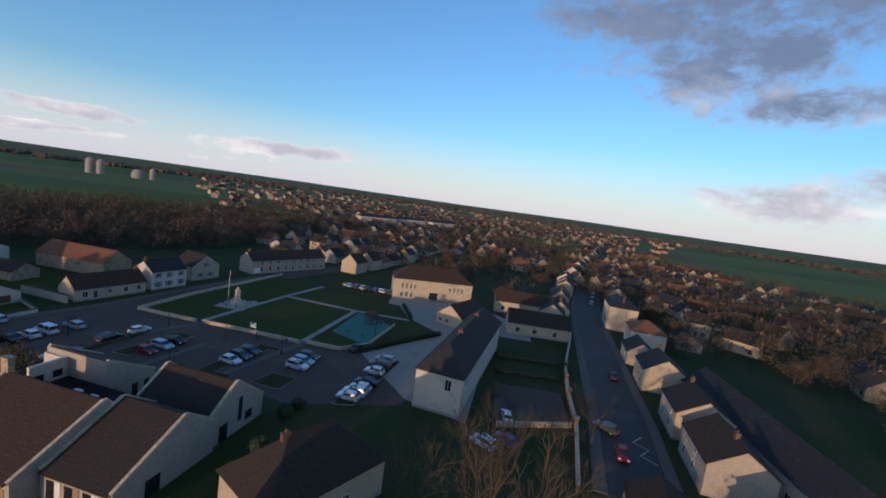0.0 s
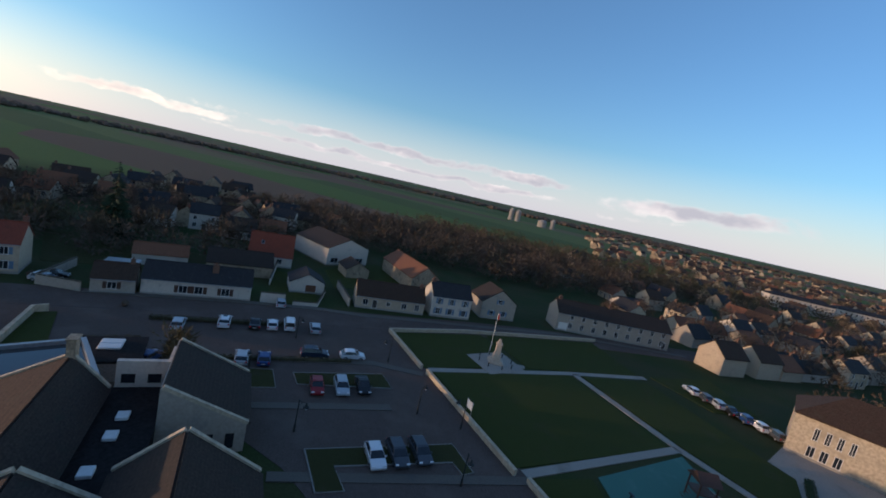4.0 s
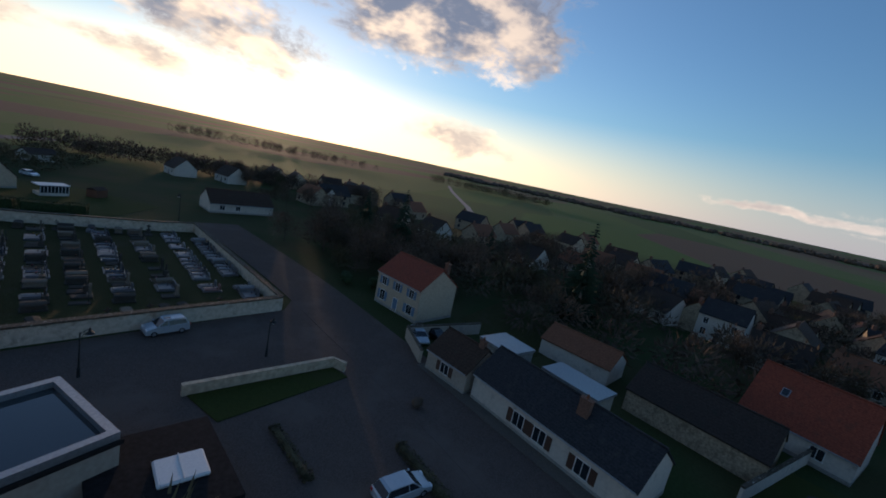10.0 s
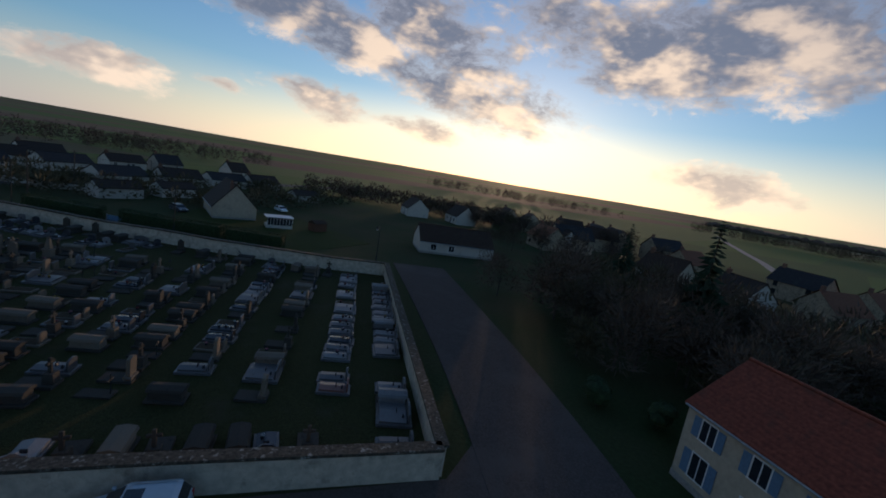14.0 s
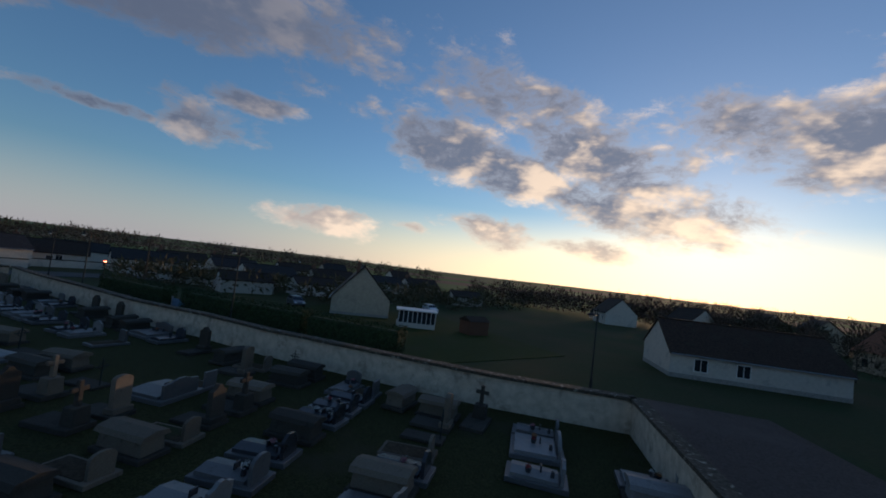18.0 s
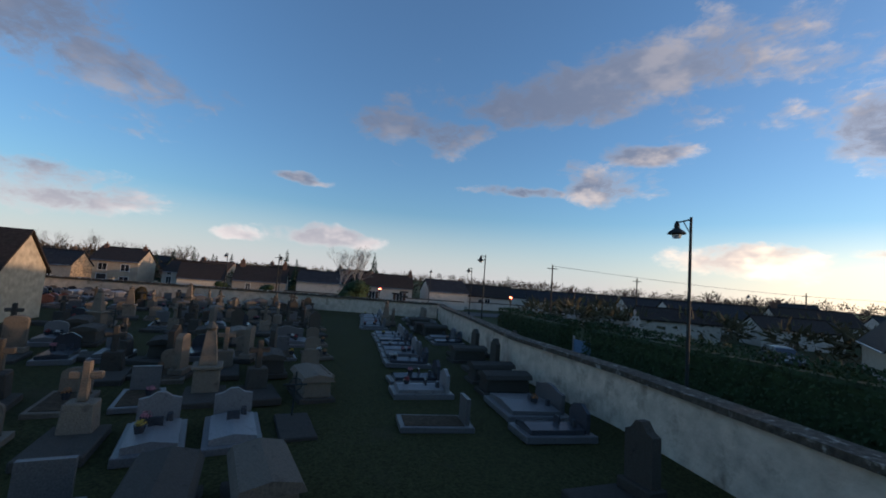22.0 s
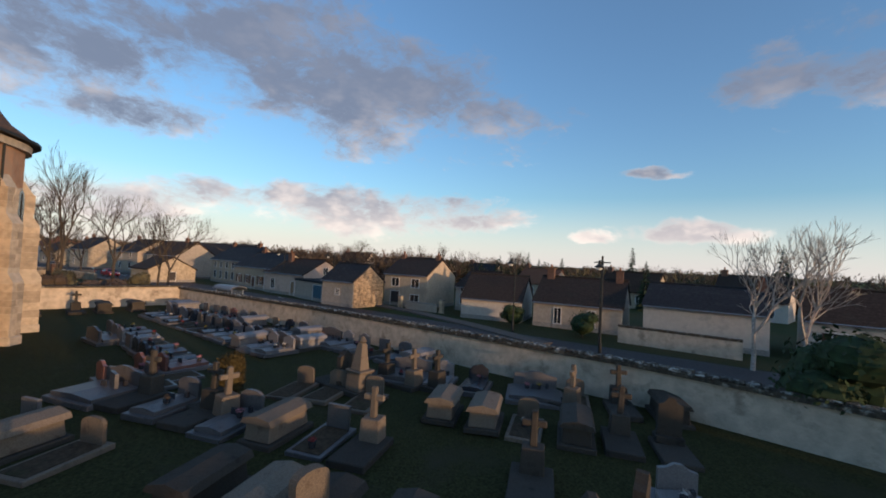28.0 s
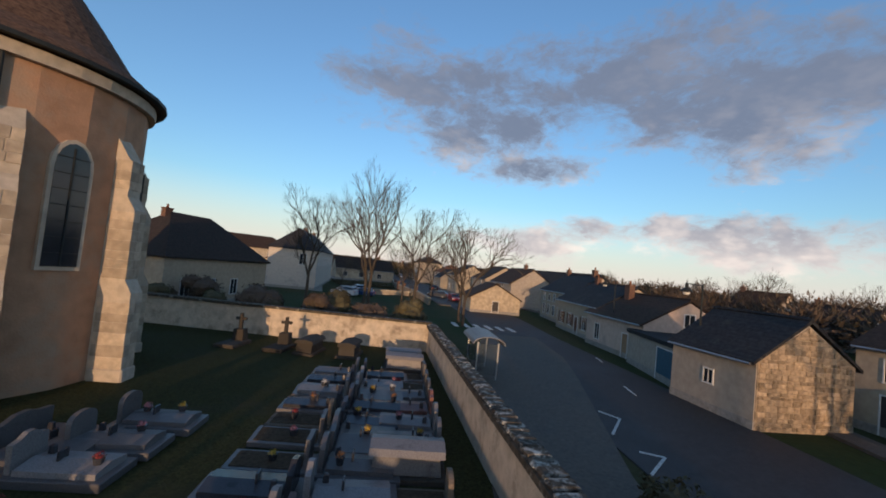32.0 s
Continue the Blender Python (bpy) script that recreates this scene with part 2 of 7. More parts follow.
M = {
    "clear": clear_glass(),
    "asphalt": mat("asphalt", (0.104, 0.080, 0.068), 0.95, 8, 0.25, 0.3, 60, stain=(0.128, 0.10, 0.084), stain_scale=0.12, spots=0.5, spec=0.06),
    "wet": mat("wet_asphalt", (0.050, 0.045, 0.043), 0.7, 6, 0.22, 0.2, 60, stain=(0.062, 0.06, 0.06), stain_scale=0.14, spots=0.5, spec=0.25),
    "gravel": mat("pale_gravel", (0.30, 0.27, 0.23), 0.9, 9, 0.2, 0.3, 70, stain=(0.22, 0.2, 0.17), stain_scale=0.2),
    "paving": mat("pavement", (0.115, 0.098, 0.08), 0.85, 7, 0.2, 0.25, 50, stain=(0.085, 0.078, 0.07), stain_scale=0.3),
    "grass": mat("grass", (0.045, 0.046, 0.017), 0.95, 14, 0.5, 0.6, 60, stain=(0.055, 0.050, 0.027), stain_scale=0.25, spec=0.1),
    "lawn": mat("lawn", (0.047, 0.056, 0.014), 0.95, 12, 0.4, 0.5, 60, stain=(0.055, 0.055, 0.02), stain_scale=0.2, spec=0.1),
    "soil": mat("soil", (0.075, 0.055, 0.036), 0.95, 8, 0.35, 0.5, 40, stain=(0.04, 0.05, 0.02), stain_scale=0.3, spec=0.1),
    "kerb": mat("kerb_stone", (0.22, 0.2, 0.175), 0.85, 6, 0.2, 0.2, 30),
    "render_white": mat("white_render", (0.53, 0.475, 0.405), 0.85, 3, 0.08, 0.1, 40, stain=(0.36, 0.33, 0.29), stain_scale=0.6, spots=0.56),
    "render_cream": mat("cream_render", (0.44, 0.36, 0.265), 0.85, 3, 0.1, 0.12, 40, stain=(0.34, 0.285, 0.22), stain_scale=0.5),
    "render_grey": mat("grey_render", (0.37, 0.32, 0.26), 0.88, 3, 0.12, 0.12, 40, stain=(0.28, 0.26, 0.23), stain_scale=0.5),
    "render_pink": mat("pinkish_render", (0.55, 0.43, 0.35), 0.88, 3, 0.1, 0.12, 40, stain=(0.4, 0.33, 0.28), stain_scale=0.5),
    "stone": mat("limestone", (0.46, 0.38, 0.27), 0.9, 2.4, 0.25, 0.4, 9, stain=(0.30, 0.25, 0.18), stain_scale=0.6),
    "rubble": mat("rubble_stone", (0.36, 0.28, 0.19), 0.92, 4, 0.4, 0.8, 5, stain=(0.20, 0.16, 0.11), stain_scale=0.9, spots=0.5),
    "rubble_piece": mat("rough_stone", (0.33, 0.25, 0.165), 0.92, 5, 0.35, 0.6, 9, stain=(0.17, 0.13, 0.09), stain_scale=1.4, spots=0.55, island=0.35),
    "ashlar_block": mat("ashlar_block", (0.42, 0.345, 0.255), 0.9, 3, 0.2, 0.35, 12, stain=(0.30, 0.26, 0.2), stain_scale=1.1, spots=0.56, island=0.22),
    "cope_stone": mat("lichened_cope_stone", (0.085, 0.07, 0.052), 0.95, 6, 0.5, 0.8, 10, stain=(0.46, 0.44, 0.38), stain_scale=3.8, spots=0.50, island=0.4),
    "church": mat("church_plaster", (0.41, 0.235, 0.14), 0.9, 1.6, 0.16, 0.35, 12, stain=(0.38, 0.265, 0.18), stain_scale=0.45, spots=0.5),
    "ashlar": mat("ashlar", (0.47, 0.40, 0.31), 0.9, 3, 0.15, 0.3, 12, stain=(0.36, 0.32, 0.26), stain_scale=0.7),
    "wall_old": mat("old_wall_render", (0.52, 0.44, 0.34), 0.92, 2, 0.2, 0.5, 8, stain=(0.27, 0.22, 0.165), stain_scale=0.8, spots=0.54),
    "coping": mat("mossy_coping", (0.075, 0.062, 0.045), 0.95, 6, 0.5, 0.8, 10, stain=(0.42, 0.40, 0.34), stain_scale=3.0, spots=0.57),
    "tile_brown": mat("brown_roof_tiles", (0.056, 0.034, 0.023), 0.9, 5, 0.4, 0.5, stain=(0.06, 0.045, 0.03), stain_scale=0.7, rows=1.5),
    "tile_red": mat("red_roof_tiles", (0.22, 0.055, 0.03), 0.85, 5, 0.3, 0.45, stain=(0.15, 0.05, 0.03), stain_scale=0.8, rows=1.5),
    "tile_orange": mat("orange_roof_tiles", (0.2, 0.085, 0.045), 0.85, 5, 0.3, 0.45, stain=(0.2, 0.09, 0.05), stain_scale=0.8, rows=1.5),
    "slate": mat("slate_roof", (0.037, 0.037, 0.040), 0.8, 5, 0.3, 0.35, stain=(0.06, 0.06, 0.056), stain_scale=0.9, rows=1.8, spec=0.15),
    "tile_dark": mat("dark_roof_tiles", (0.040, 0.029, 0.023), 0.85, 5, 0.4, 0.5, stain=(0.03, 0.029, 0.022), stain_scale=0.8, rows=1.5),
    "church_tile": mat("church_roof_tiles", (0.115, 0.066, 0.042), 0.9, 6, 0.45, 0.5, stain=(0.08, 0.06, 0.045), stain_scale=1.6, rows=2.0),
    "glass": mat("dark_window_glass", (0.02, 0.024, 0.03), 0.12, 2, 0.2, spec=0.6),
    "shutter": mat("blue_grey_shutter", (0.12, 0.19, 0.28), 0.6, 6, 0.12),
    "shutter_brown": mat("brown_shutter", (0.075, 0.04, 0.028), 0.6, 6, 0.2),
    "door": mat("dark_door", (0.05, 0.045, 0.045), 0.6, 6, 0.2),
    "door_blue": mat("blue_gate_paint", (0.03, 0.10, 0.15), 0.6, 6, 0.2),
    "door_brown": mat("brown_garage_door", (0.13, 0.06, 0.035), 0.7, 6, 0.2),
    "frame": mat("white_frame", (0.7, 0.69, 0.66), 0.6, 6, 0.06),
    "zinc": mat("zinc", (0.32, 0.33, 0.34), 0.45, 5, 0.15, metal=0.7),
    "iron": mat("dark_iron", (0.02, 0.024, 0.024), 0.65, 9, 0.2),
    "rust": mat("rusty_brick", (0.15, 0.085, 0.06), 0.9, 9, 0.3, 0.3, 20),
    "concrete": mat("concrete", (0.3, 0.28, 0.25), 0.9, 5, 0.2, 0.2, 30, stain=(0.2, 0.18, 0.16), stain_scale=0.8),
    "bark": mat("bark", (0.075, 0.06, 0.045), 0.95, 14, 0.35, 0.6, 18),
    "bark_pale": mat("birch_bark", (0.35, 0.32, 0.28), 0.9, 10, 0.4, 0.3, 14),
    "twigs": mat("winter_twigs", (0.1, 0.072, 0.052), 0.95, 0.25, 0.5, stain=(0.06, 0.052, 0.03), stain_scale=0.09, spots=0.5),
    "ivy": mat("winter_foliage", (0.085, 0.073, 0.038), 0.9, 1.2, 0.45),
    "needle": mat("conifer_needles", (0.018, 0.034, 0.016), 0.9, 3, 0.4),
    "hedge": mat("hedge_leaves", (0.03, 0.05, 0.018), 0.85, 3, 0.45),
    "wood_pale": mat("bare_wood", (0.3, 0.2, 0.12), 0.8, 12, 0.25, 0.2),
    "play": mat("green_play_floor", (0.06, 0.16, 0.13), 0.85, 8, 0.12, stain=(0.09, 0.19, 0.16), stain_scale=0.3),
    "paint": mat("road_paint", (0.55, 0.54, 0.5), 0.7, 9, 0.25, stain=(0.15, 0.15, 0.15), stain_scale=2.0, spots=0.6),
    "membrane": mat("roof_membrane", (0.022, 0.02, 0.02), 0.95, 3, 0.3, stain=(0.034, 0.03, 0.028), stain_scale=0.6, spec=0.1),
    "tyre": mat("tyre_rubber", (0.015, 0.015, 0.016), 0.8, 9, 0.1),
    "red_glow": glow("red_signal_light", (1.0, 0.05, 0.02), 30),
    "tail": mat("tail_lamp", (0.4, 0.02, 0.02), 0.3, 9, 0.1),
    "head": mat("head_lamp", (0.75, 0.75, 0.75), 0.15, 9, 0.05),
}
for key, c, r in (("granite_grey", (0.118, 0.112, 0.11), 0.38), ("granite_dark", (0.045, 0.045, 0.05), 0.2), ("granite_pink", (0.19, 0.09, 0.07), 0.3),
                  ("granite_pale", (0.20, 0.19, 0.185), 0.4), ("tomb_stone", (0.165, 0.132, 0.098), 0.9), ("tomb_mossy", (0.058, 0.05, 0.04), 0.95)):
    M[key] = mat(key, c, r, 30, 0.25, 0.1 if r < 0.5 else 0.5, stain=tuple(v * 0.5 for v in c), stain_scale=2.5, spots=0.58, island=0.18)
for key, c in (("car_white", (0.72, 0.73, 0.75)), ("car_silver", (0.42, 0.45, 0.48)), ("car_black", (0.012, 0.013, 0.016)), ("car_blue", (0.02, 0.06, 0.2)),
               ("car_red", (0.25, 0.015, 0.02)), ("car_grey", (0.07, 0.075, 0.085)), ("car_navy", (0.015, 0.03, 0.06))):
    M[key] = mat(key, c, 0.28, 4, 0.04, metal=0.25, spec=0.6)
for key, c in (("flower_red", (0.2, 0.03, 0.03)), ("flower_yellow", (0.4, 0.27, 0.04)), ("flower_pink", (0.36, 0.15, 0.17)), ("flower_white", (0.5, 0.48, 0.44)), ("flower_orange", (0.26, 0.12, 0.05))):
    M[key] = mat(key, c, 0.8, 12, 0.3)


# ---- building tools ----
def part(name, bm, material, parent=None, label=""):
    me = bpy.data.meshes.new(name)
    bm.to_mesh(me)
    bm.free()
    for m in material if isinstance(material, (list, tuple)) else [material]:
        me.materials.append(M[m] if isinstance(m, str) else m)
    ob = new(name, me)
    if parent is not None:
        ob.parent = parent
    if label:
        ob["label"] = label
    return ob


def thing(name, label, category, m=None, group="", kind=""):
    ob = new(name)
    ob.empty_display_size = 0.2
    if m is not None:
        ob.matrix_basis = m
    return tagged(ob, label, category, group, kind)


def brick(bm, x0, x1, y0, y1, z0, z1, bev=0.0, taper=0.0, m=None):
    """A box, with its top drawn in by taper and its edges broken by bev."""
    cx, cy = (x0 + x1) / 2, (y0 + y1) / 2
    hx, hy = (x1 - x0) / 2, (y1 - y0) / 2
    tx, ty = hx * (1 - taper), hy * (1 - taper)
    vs = [bm.verts.new(v) for v in ((cx - hx, cy - hy, z0), (cx + hx, cy - hy, z0), (cx + hx, cy + hy, z0), (cx - hx, cy + hy, z0),
                                    (cx - tx, cy - ty, z1), (cx + tx, cy - ty, z1), (cx + tx, cy + ty, z1), (cx - tx, cy + ty, z1))]
    fs = [bm.faces.new([vs[i] for i in f]) for f in ((3, 2, 1, 0), (4, 5, 6, 7), (0, 1, 5, 4), (1, 2, 6, 5), (2, 3, 7, 6), (3, 0, 4, 7))]
    if bev:
        made = bmesh.ops.bevel(bm, geom=list({e for f in fs for e in f.edges}), offset=bev, segments=1, affect="EDGES")
        vs = list({v for f in made["faces"] for v in f.verts} | {v for v in vs if v.is_valid})
    if m is not None:
        bmesh.ops.transform(bm, matrix=m, verts=[v for v in vs if v.is_valid])
    return vs


def box(x0, x1, y0, y1, z0, z1, bev=0.0, taper=0.0):
    bm = bmesh.new()
    brick(bm, x0, x1, y0, y1, z0, z1, bev, taper)
    return bm


def prism(bm, pts, z0, z1, axis=2):
    """An outline swept along an axis."""
    def put(p, h):
        return (p[0], p[1], h) if axis == 2 else ((h, p[0], p[1]) if axis == 0 else (p[0], h, p[1]))
    a, b = [bm.verts.new(put(p, z0)) for p in pts], [bm.verts.new(put(p, z1)) for p in pts]
    k = len(pts)
    bm.faces.new(a)
    bm.faces.new(b)
    for i in range(k):
        bm.faces.new((a[i], a[(i + 1) % k], b[(i + 1) % k], b[i]))
    bmesh.ops.recalc_face_normals(bm, faces=bm.faces)


def slab(name, pts, z0, z1, material, label="", category="", kind="structure"):
    bm = bmesh.new()
    prism(bm, pts, z0, z1)
    return tagged(part(name, bm, material), label, category, kind=kind)


def tube(bm, a, b, ra, rb, sides=6):
    a, b = Vector(a), Vector(b)
    way = (b - a)
    if way.length < 1e-5:
        return
    q = way.to_track_quat("Z", "Y")
    rings = []
    for p, r in ((a, ra), (b, rb)):
        rings.append([bm.verts.new(p + q @ Vector((r * math.cos(i * math.tau / sides), r * math.sin(i * math.tau / sides), 0))) for i in range(sides)])
    for i in range(sides):
        j = (i + 1) % sides
        bm.faces.new((rings[0][i], rings[0][j], rings[1][j], rings[1][i]))
    if sides > 3:
        bm.faces.new(rings[0][::-1])
        bm.faces.new(rings[1])


def lathe(bm, prof, sides=10, at=(0, 0, 0)):
    rings = []
    for r, z in prof:
        rings.append([bm.verts.new((at[0] + r * math.cos(i * math.tau / sides), at[1] + r * math.sin(i * math.tau / sides), at[2] + z)) for i in range(sides)])
    for a, b in zip(rings, rings[1:]):
        for i in range(sides):
            j = (i + 1) % sides
            bm.faces.new((a[i], a[j], b[j], b[i]))
    bm.faces.new(rings[0][::-1])
    bm.faces.new(rings[-1])


def strip(pts, width):
    """The outline of a band of that width along a line."""
    left, right = [], []
    for i, p in enumerate(pts):
        a, b = Vector(pts[max(i - 1, 0)]), Vector(pts[min(i + 1, len(pts) - 1)])
        d = (b - a).normalized()
        nrm = Vector((-d.y, d.x)) * width / 2
        left.append(tuple(Vector(p) + nrm))
        right.append(tuple(Vector(p) - nrm))
    return left, right


def band(name, pts, width, z0, z1, material, label, category, kind="structure", smooth=0):
    for _ in range(smooth):
        out = [pts[0]]
        for a, b in zip(pts, pts[1:]):
            out += [tuple(Vector(a).lerp(Vector(b), 0.25)), tuple(Vector(a).lerp(Vector(b), 0.75))]
        pts = out + [pts[-1]]
    left, right = strip(pts, width)
    bm = bmesh.new()
    v = [[bm.verts.new((*p, z)) for p in side] for side, z in ((left, z1), (right, z1), (left, z0), (right, z0))]
    for i in range(len(pts) - 1):
        bm.faces.new((v[1][i], v[1][i + 1], v[0][i + 1], v[0][i]))
        bm.faces.new((v[0][i], v[0][i + 1], v[2][i + 1], v[2][i]))
        bm.faces.new((v[3][i], v[3][i + 1], v[1][i + 1], v[1][i]))
    for i in (0, -1):
        bm.faces.new((v[0][i], v[2][i], v[3][i], v[1][i]))
    bmesh.ops.recalc_face_normals(bm, faces=bm.faces)
    return tagged(part(name, bm, material), label, category, kind=kind)


def gable_prism(bm, u0, u1, v0, v1, eave, ridge, t=0.0):
    vm = (v0 + v1) / 2
    prism(bm, [(v0, 0), (v1, 0), (v1, eave), (vm, ridge), (v0, eave)], u0, u1, axis=0)


def house(p0, p1, depth, eave, ridge, wall="render_white", roof="tile_brown", kind="gable", wins=(), doors=(), back=(), chimneys=(), label="", name="house",
          over=0.3, shutters=None, side=(), skylights=(), category="house", base=True, group=""):
    """A house whose front runs from p0 to p1 and whose body lies to the left of that line. wins: (u, sill, width, height) along the front; side: the same on the end at p0, back: on the end at p1."""
    a, b = Vector(p0), Vector(p1)
    w = (b - a).length
    ang = math.degrees(math.atan2(b.y - a.y, b.x - a.x))
    top = thing(name, label or "village house with a pitched roof", category, pose(a.x, a.y, 0, rz=ang), group)
    d = depth
    bm = bmesh.new()
    if kind == "hip":
        brick(bm, 0, w, 0, d, -0.3, eave)
    elif kind == "flat":
        brick(bm, 0, w, 0, d, -0.3, eave)
    elif kind == "cross":
        prism(bm, [(0, -0.3), (w, -0.3), (w, eave), (w / 2, ridge - 0.12), (0, eave)], 0, d, axis=1)
    else:
        prism(bm, [(0, -0.3), (d, -0.3), (d, eave), (d / 2, ridge - 0.12), (0, eave)], 0, w, axis=0)
    part("wall", bm, wall, top)
    if base:
        bm = bmesh.new()
        brick(bm, -0.03, w + 0.03, -0.03, d + 0.03, -0.3, 0.45)
        part("plinth", bm, "concrete", top)
    th = 0.16
    bm = bmesh.new()
    if kind == "hip":
        h = min(d, w) / 2
        zo = eave - 0.05
        o = over
        if w >= d:
            r0, r1 = (h, d / 2), (w - h, d / 2)
        else:
            r0, r1 = (w / 2, h), (w / 2, d - h)
        lo = [(-o, -o), (w + o, -o), (w + o, d + o), (-o, d + o)]
        for dz in (0, th):
            c = [bm.verts.new((*q, zo + dz)) for q in lo]
            r = [bm.verts.new((*q, ridge + dz)) for q in (r0, r1)]
            if w >= d:
                fs = ((c[0], c[1], r[1], r[0]), (c[1], c[2], r[1]), (c[2], c[3], r[0], r[1]), (c[3], c[0], r[0]))
            else:
                fs = ((c[0], c[1], r[0]), (c[1], c[2], r[1], r[0]), (c[2], c[3], r[1]), (c[3], c[0], r[0], r[1]))
            for f in fs:
                bm.faces.new(f)
            if dz == 0:
                low = c
            else:
                for i in range(4):
                    bm.faces.new((low[i], low[(i + 1) % 4], c[(i + 1) % 4], c[i]))
        part("roof", bm, roof, top)
    elif kind == "flat":
        brick(bm, -0.15, w + 0.15, -0.15, d + 0.15, eave, eave + 0.3)
        part("roof", bm, roof, top)
    elif kind == "cross":
        sl = (ridge - eave) / (w / 2)
        for sgn in (0, 1):
            e0 = -over if sgn == 0 else w + over
            bm = bmesh.new()
            prism(bm, [(e0, eave - over * sl), (w / 2, ridge), (w / 2, ridge + th), (e0, eave - over * sl + th)], -over * 0.6, d + over * 0.6, axis=1)
            part("roof_slope", bm, roof, top)
    else:
        sl = (ridge - eave) / (d / 2)
        for sgn in (0, 1):
            e0 = -over if sgn == 0 else d + over
            bm = bmesh.new()
            prism(bm, [(e0, eave - over * sl), (d / 2, ridge), (d / 2, ridge + th), (e0, eave - over * sl + th)], -over * 0.5, w + over * 0.5, axis=0)
            part("roof_slope", bm, roof, top)
    if kind == "gable":
        bm = bmesh.new()
        tube(bm, (-over * 0.5, d / 2, ridge + th), (w + over * 0.5, d / 2, ridge + th), 0.13, 0.13, 6)
        part("ridge", bm, roof, top)
    if base and kind != "flat":
        bm = bmesh.new()
        e = eave - over * ((ridge - eave) / (d / 2) if kind == "gable" else 0) - 0.02
        if kind == "gable":
            bm.free()
            for yy in (-over - 0.06, d + over + 0.06):
                bm = bmesh.new()
                tube(bm, (0, yy, e + 0.06), (w, yy, e + 0.06), 0.07, 0.07, 6)
                part("gutter", bm, "zinc", top)
        else:
            bm.free()

    def opening(u, s, ww, hh, face, glass=True):
        place = {"front": pose(u, 0, s), "back": pose(w, u, s, rz=90), "side": pose(0, d - u, s, rz=-90), "rear": pose(w - u, d, s, rz=180)}[face]
        bm = bmesh.new()
        f = 0.07
        for q in ((-ww / 2 - f, -ww / 2, 0, hh), (ww / 2, ww / 2 + f, 0, hh), (-ww / 2 - f, ww / 2 + f, hh, hh + f), (-ww / 2 - f - 0.05, ww / 2 + f + 0.05, -f, 0)):
            brick(bm, q[0], q[1], -0.05, 0.02, q[2], q[3])
        win = part("window" if glass else "door", bm, "frame", top)
        win.matrix_basis = place
        bm = bmesh.new()
        brick(bm, -ww / 2, ww / 2, -0.012, 0.02, 0, hh)
        part("pane" if glass else "leaf", bm, "glass" if glass is True else ("door" if glass is False else glass), win)
        if glass is True:
            bm = bmesh.new()
            brick(bm, -0.03, 0.03, -0.03, -0.012, 0, hh)
            part("mullion", bm, "frame", win)
        if glass is True and shutters and face in ("front", "back", "side", "rear") and hh > 0.8:
            for sx in (-1, 1):
                bm = bmesh.new()
                c = sx * (ww / 2 + f + ww * 0.27)
                brick(bm, c - ww * 0.25, c + ww * 0.25, -0.07, -0.02, 0, hh, 0.008)
                part("shutter", bm, shutters, win)
        return win
    for q in wins:
        opening(*q, "front")
    for q in side:
        opening(*q, "side")
    for q in back:
        opening(*q, "back")
    for u, ww, hh, m_ in doors:
        opening(u, 0, ww, hh, "front", glass=m_)
    for cu, cv, cw, ch in chimneys:
        bm = bmesh.new()
        brick(bm, cu - cw / 2, cu + cw / 2, cv - 0.28, cv + 0.28, eave, ridge + ch)
        brick(bm, cu - cw / 2 - 0.06, cu + cw / 2 + 0.06, cv - 0.34, cv + 0.34, ridge + ch, ridge + ch + 0.1)
        ck = part("chimney", bm, "rust", top)
        bm = bmesh.new()
        lathe(bm, [(0.13, 0), (0.1, 0.4)], 8, (cu, cv, ridge + ch + 0.1))
        part("chimney_pot", bm, "tile_orange", ck)
    for u, f in skylights:
        # a roof window on the front slope, f up from the eave
        sl = math.degrees(math.atan2(ridge - eave, d / 2))
        bm = bmesh.new()
        brick(bm, -0.4, 0.4, -0.55, 0.55, 0.1, 0.24)
        k = part("skylight", bm, "zinc", top)
        k.matrix_basis = pose(u, d / 2 * f, eave + (ridge - eave) * f, rx=sl)
        bm = bmesh.new()
        brick(bm, -0.32, 0.32, -0.47, 0.47, 0.24, 0.25)
        part("pane", bm, "glass", k)
    return top

# ---- ground, roads, walls ----
def lift(x, y):
    """The land: level in the village, rising slowly to far low hills."""
    r = math.hypot(x - 10, y - 40)
    k = min(max((r - 500) / 4000, 0), 1)
    return 30 * k * k * (3 - 2 * k) + (6 * k * math.sin(x * 0.0021 + 1.3) * math.cos(y * 0.0017) if k > 0 else 0)


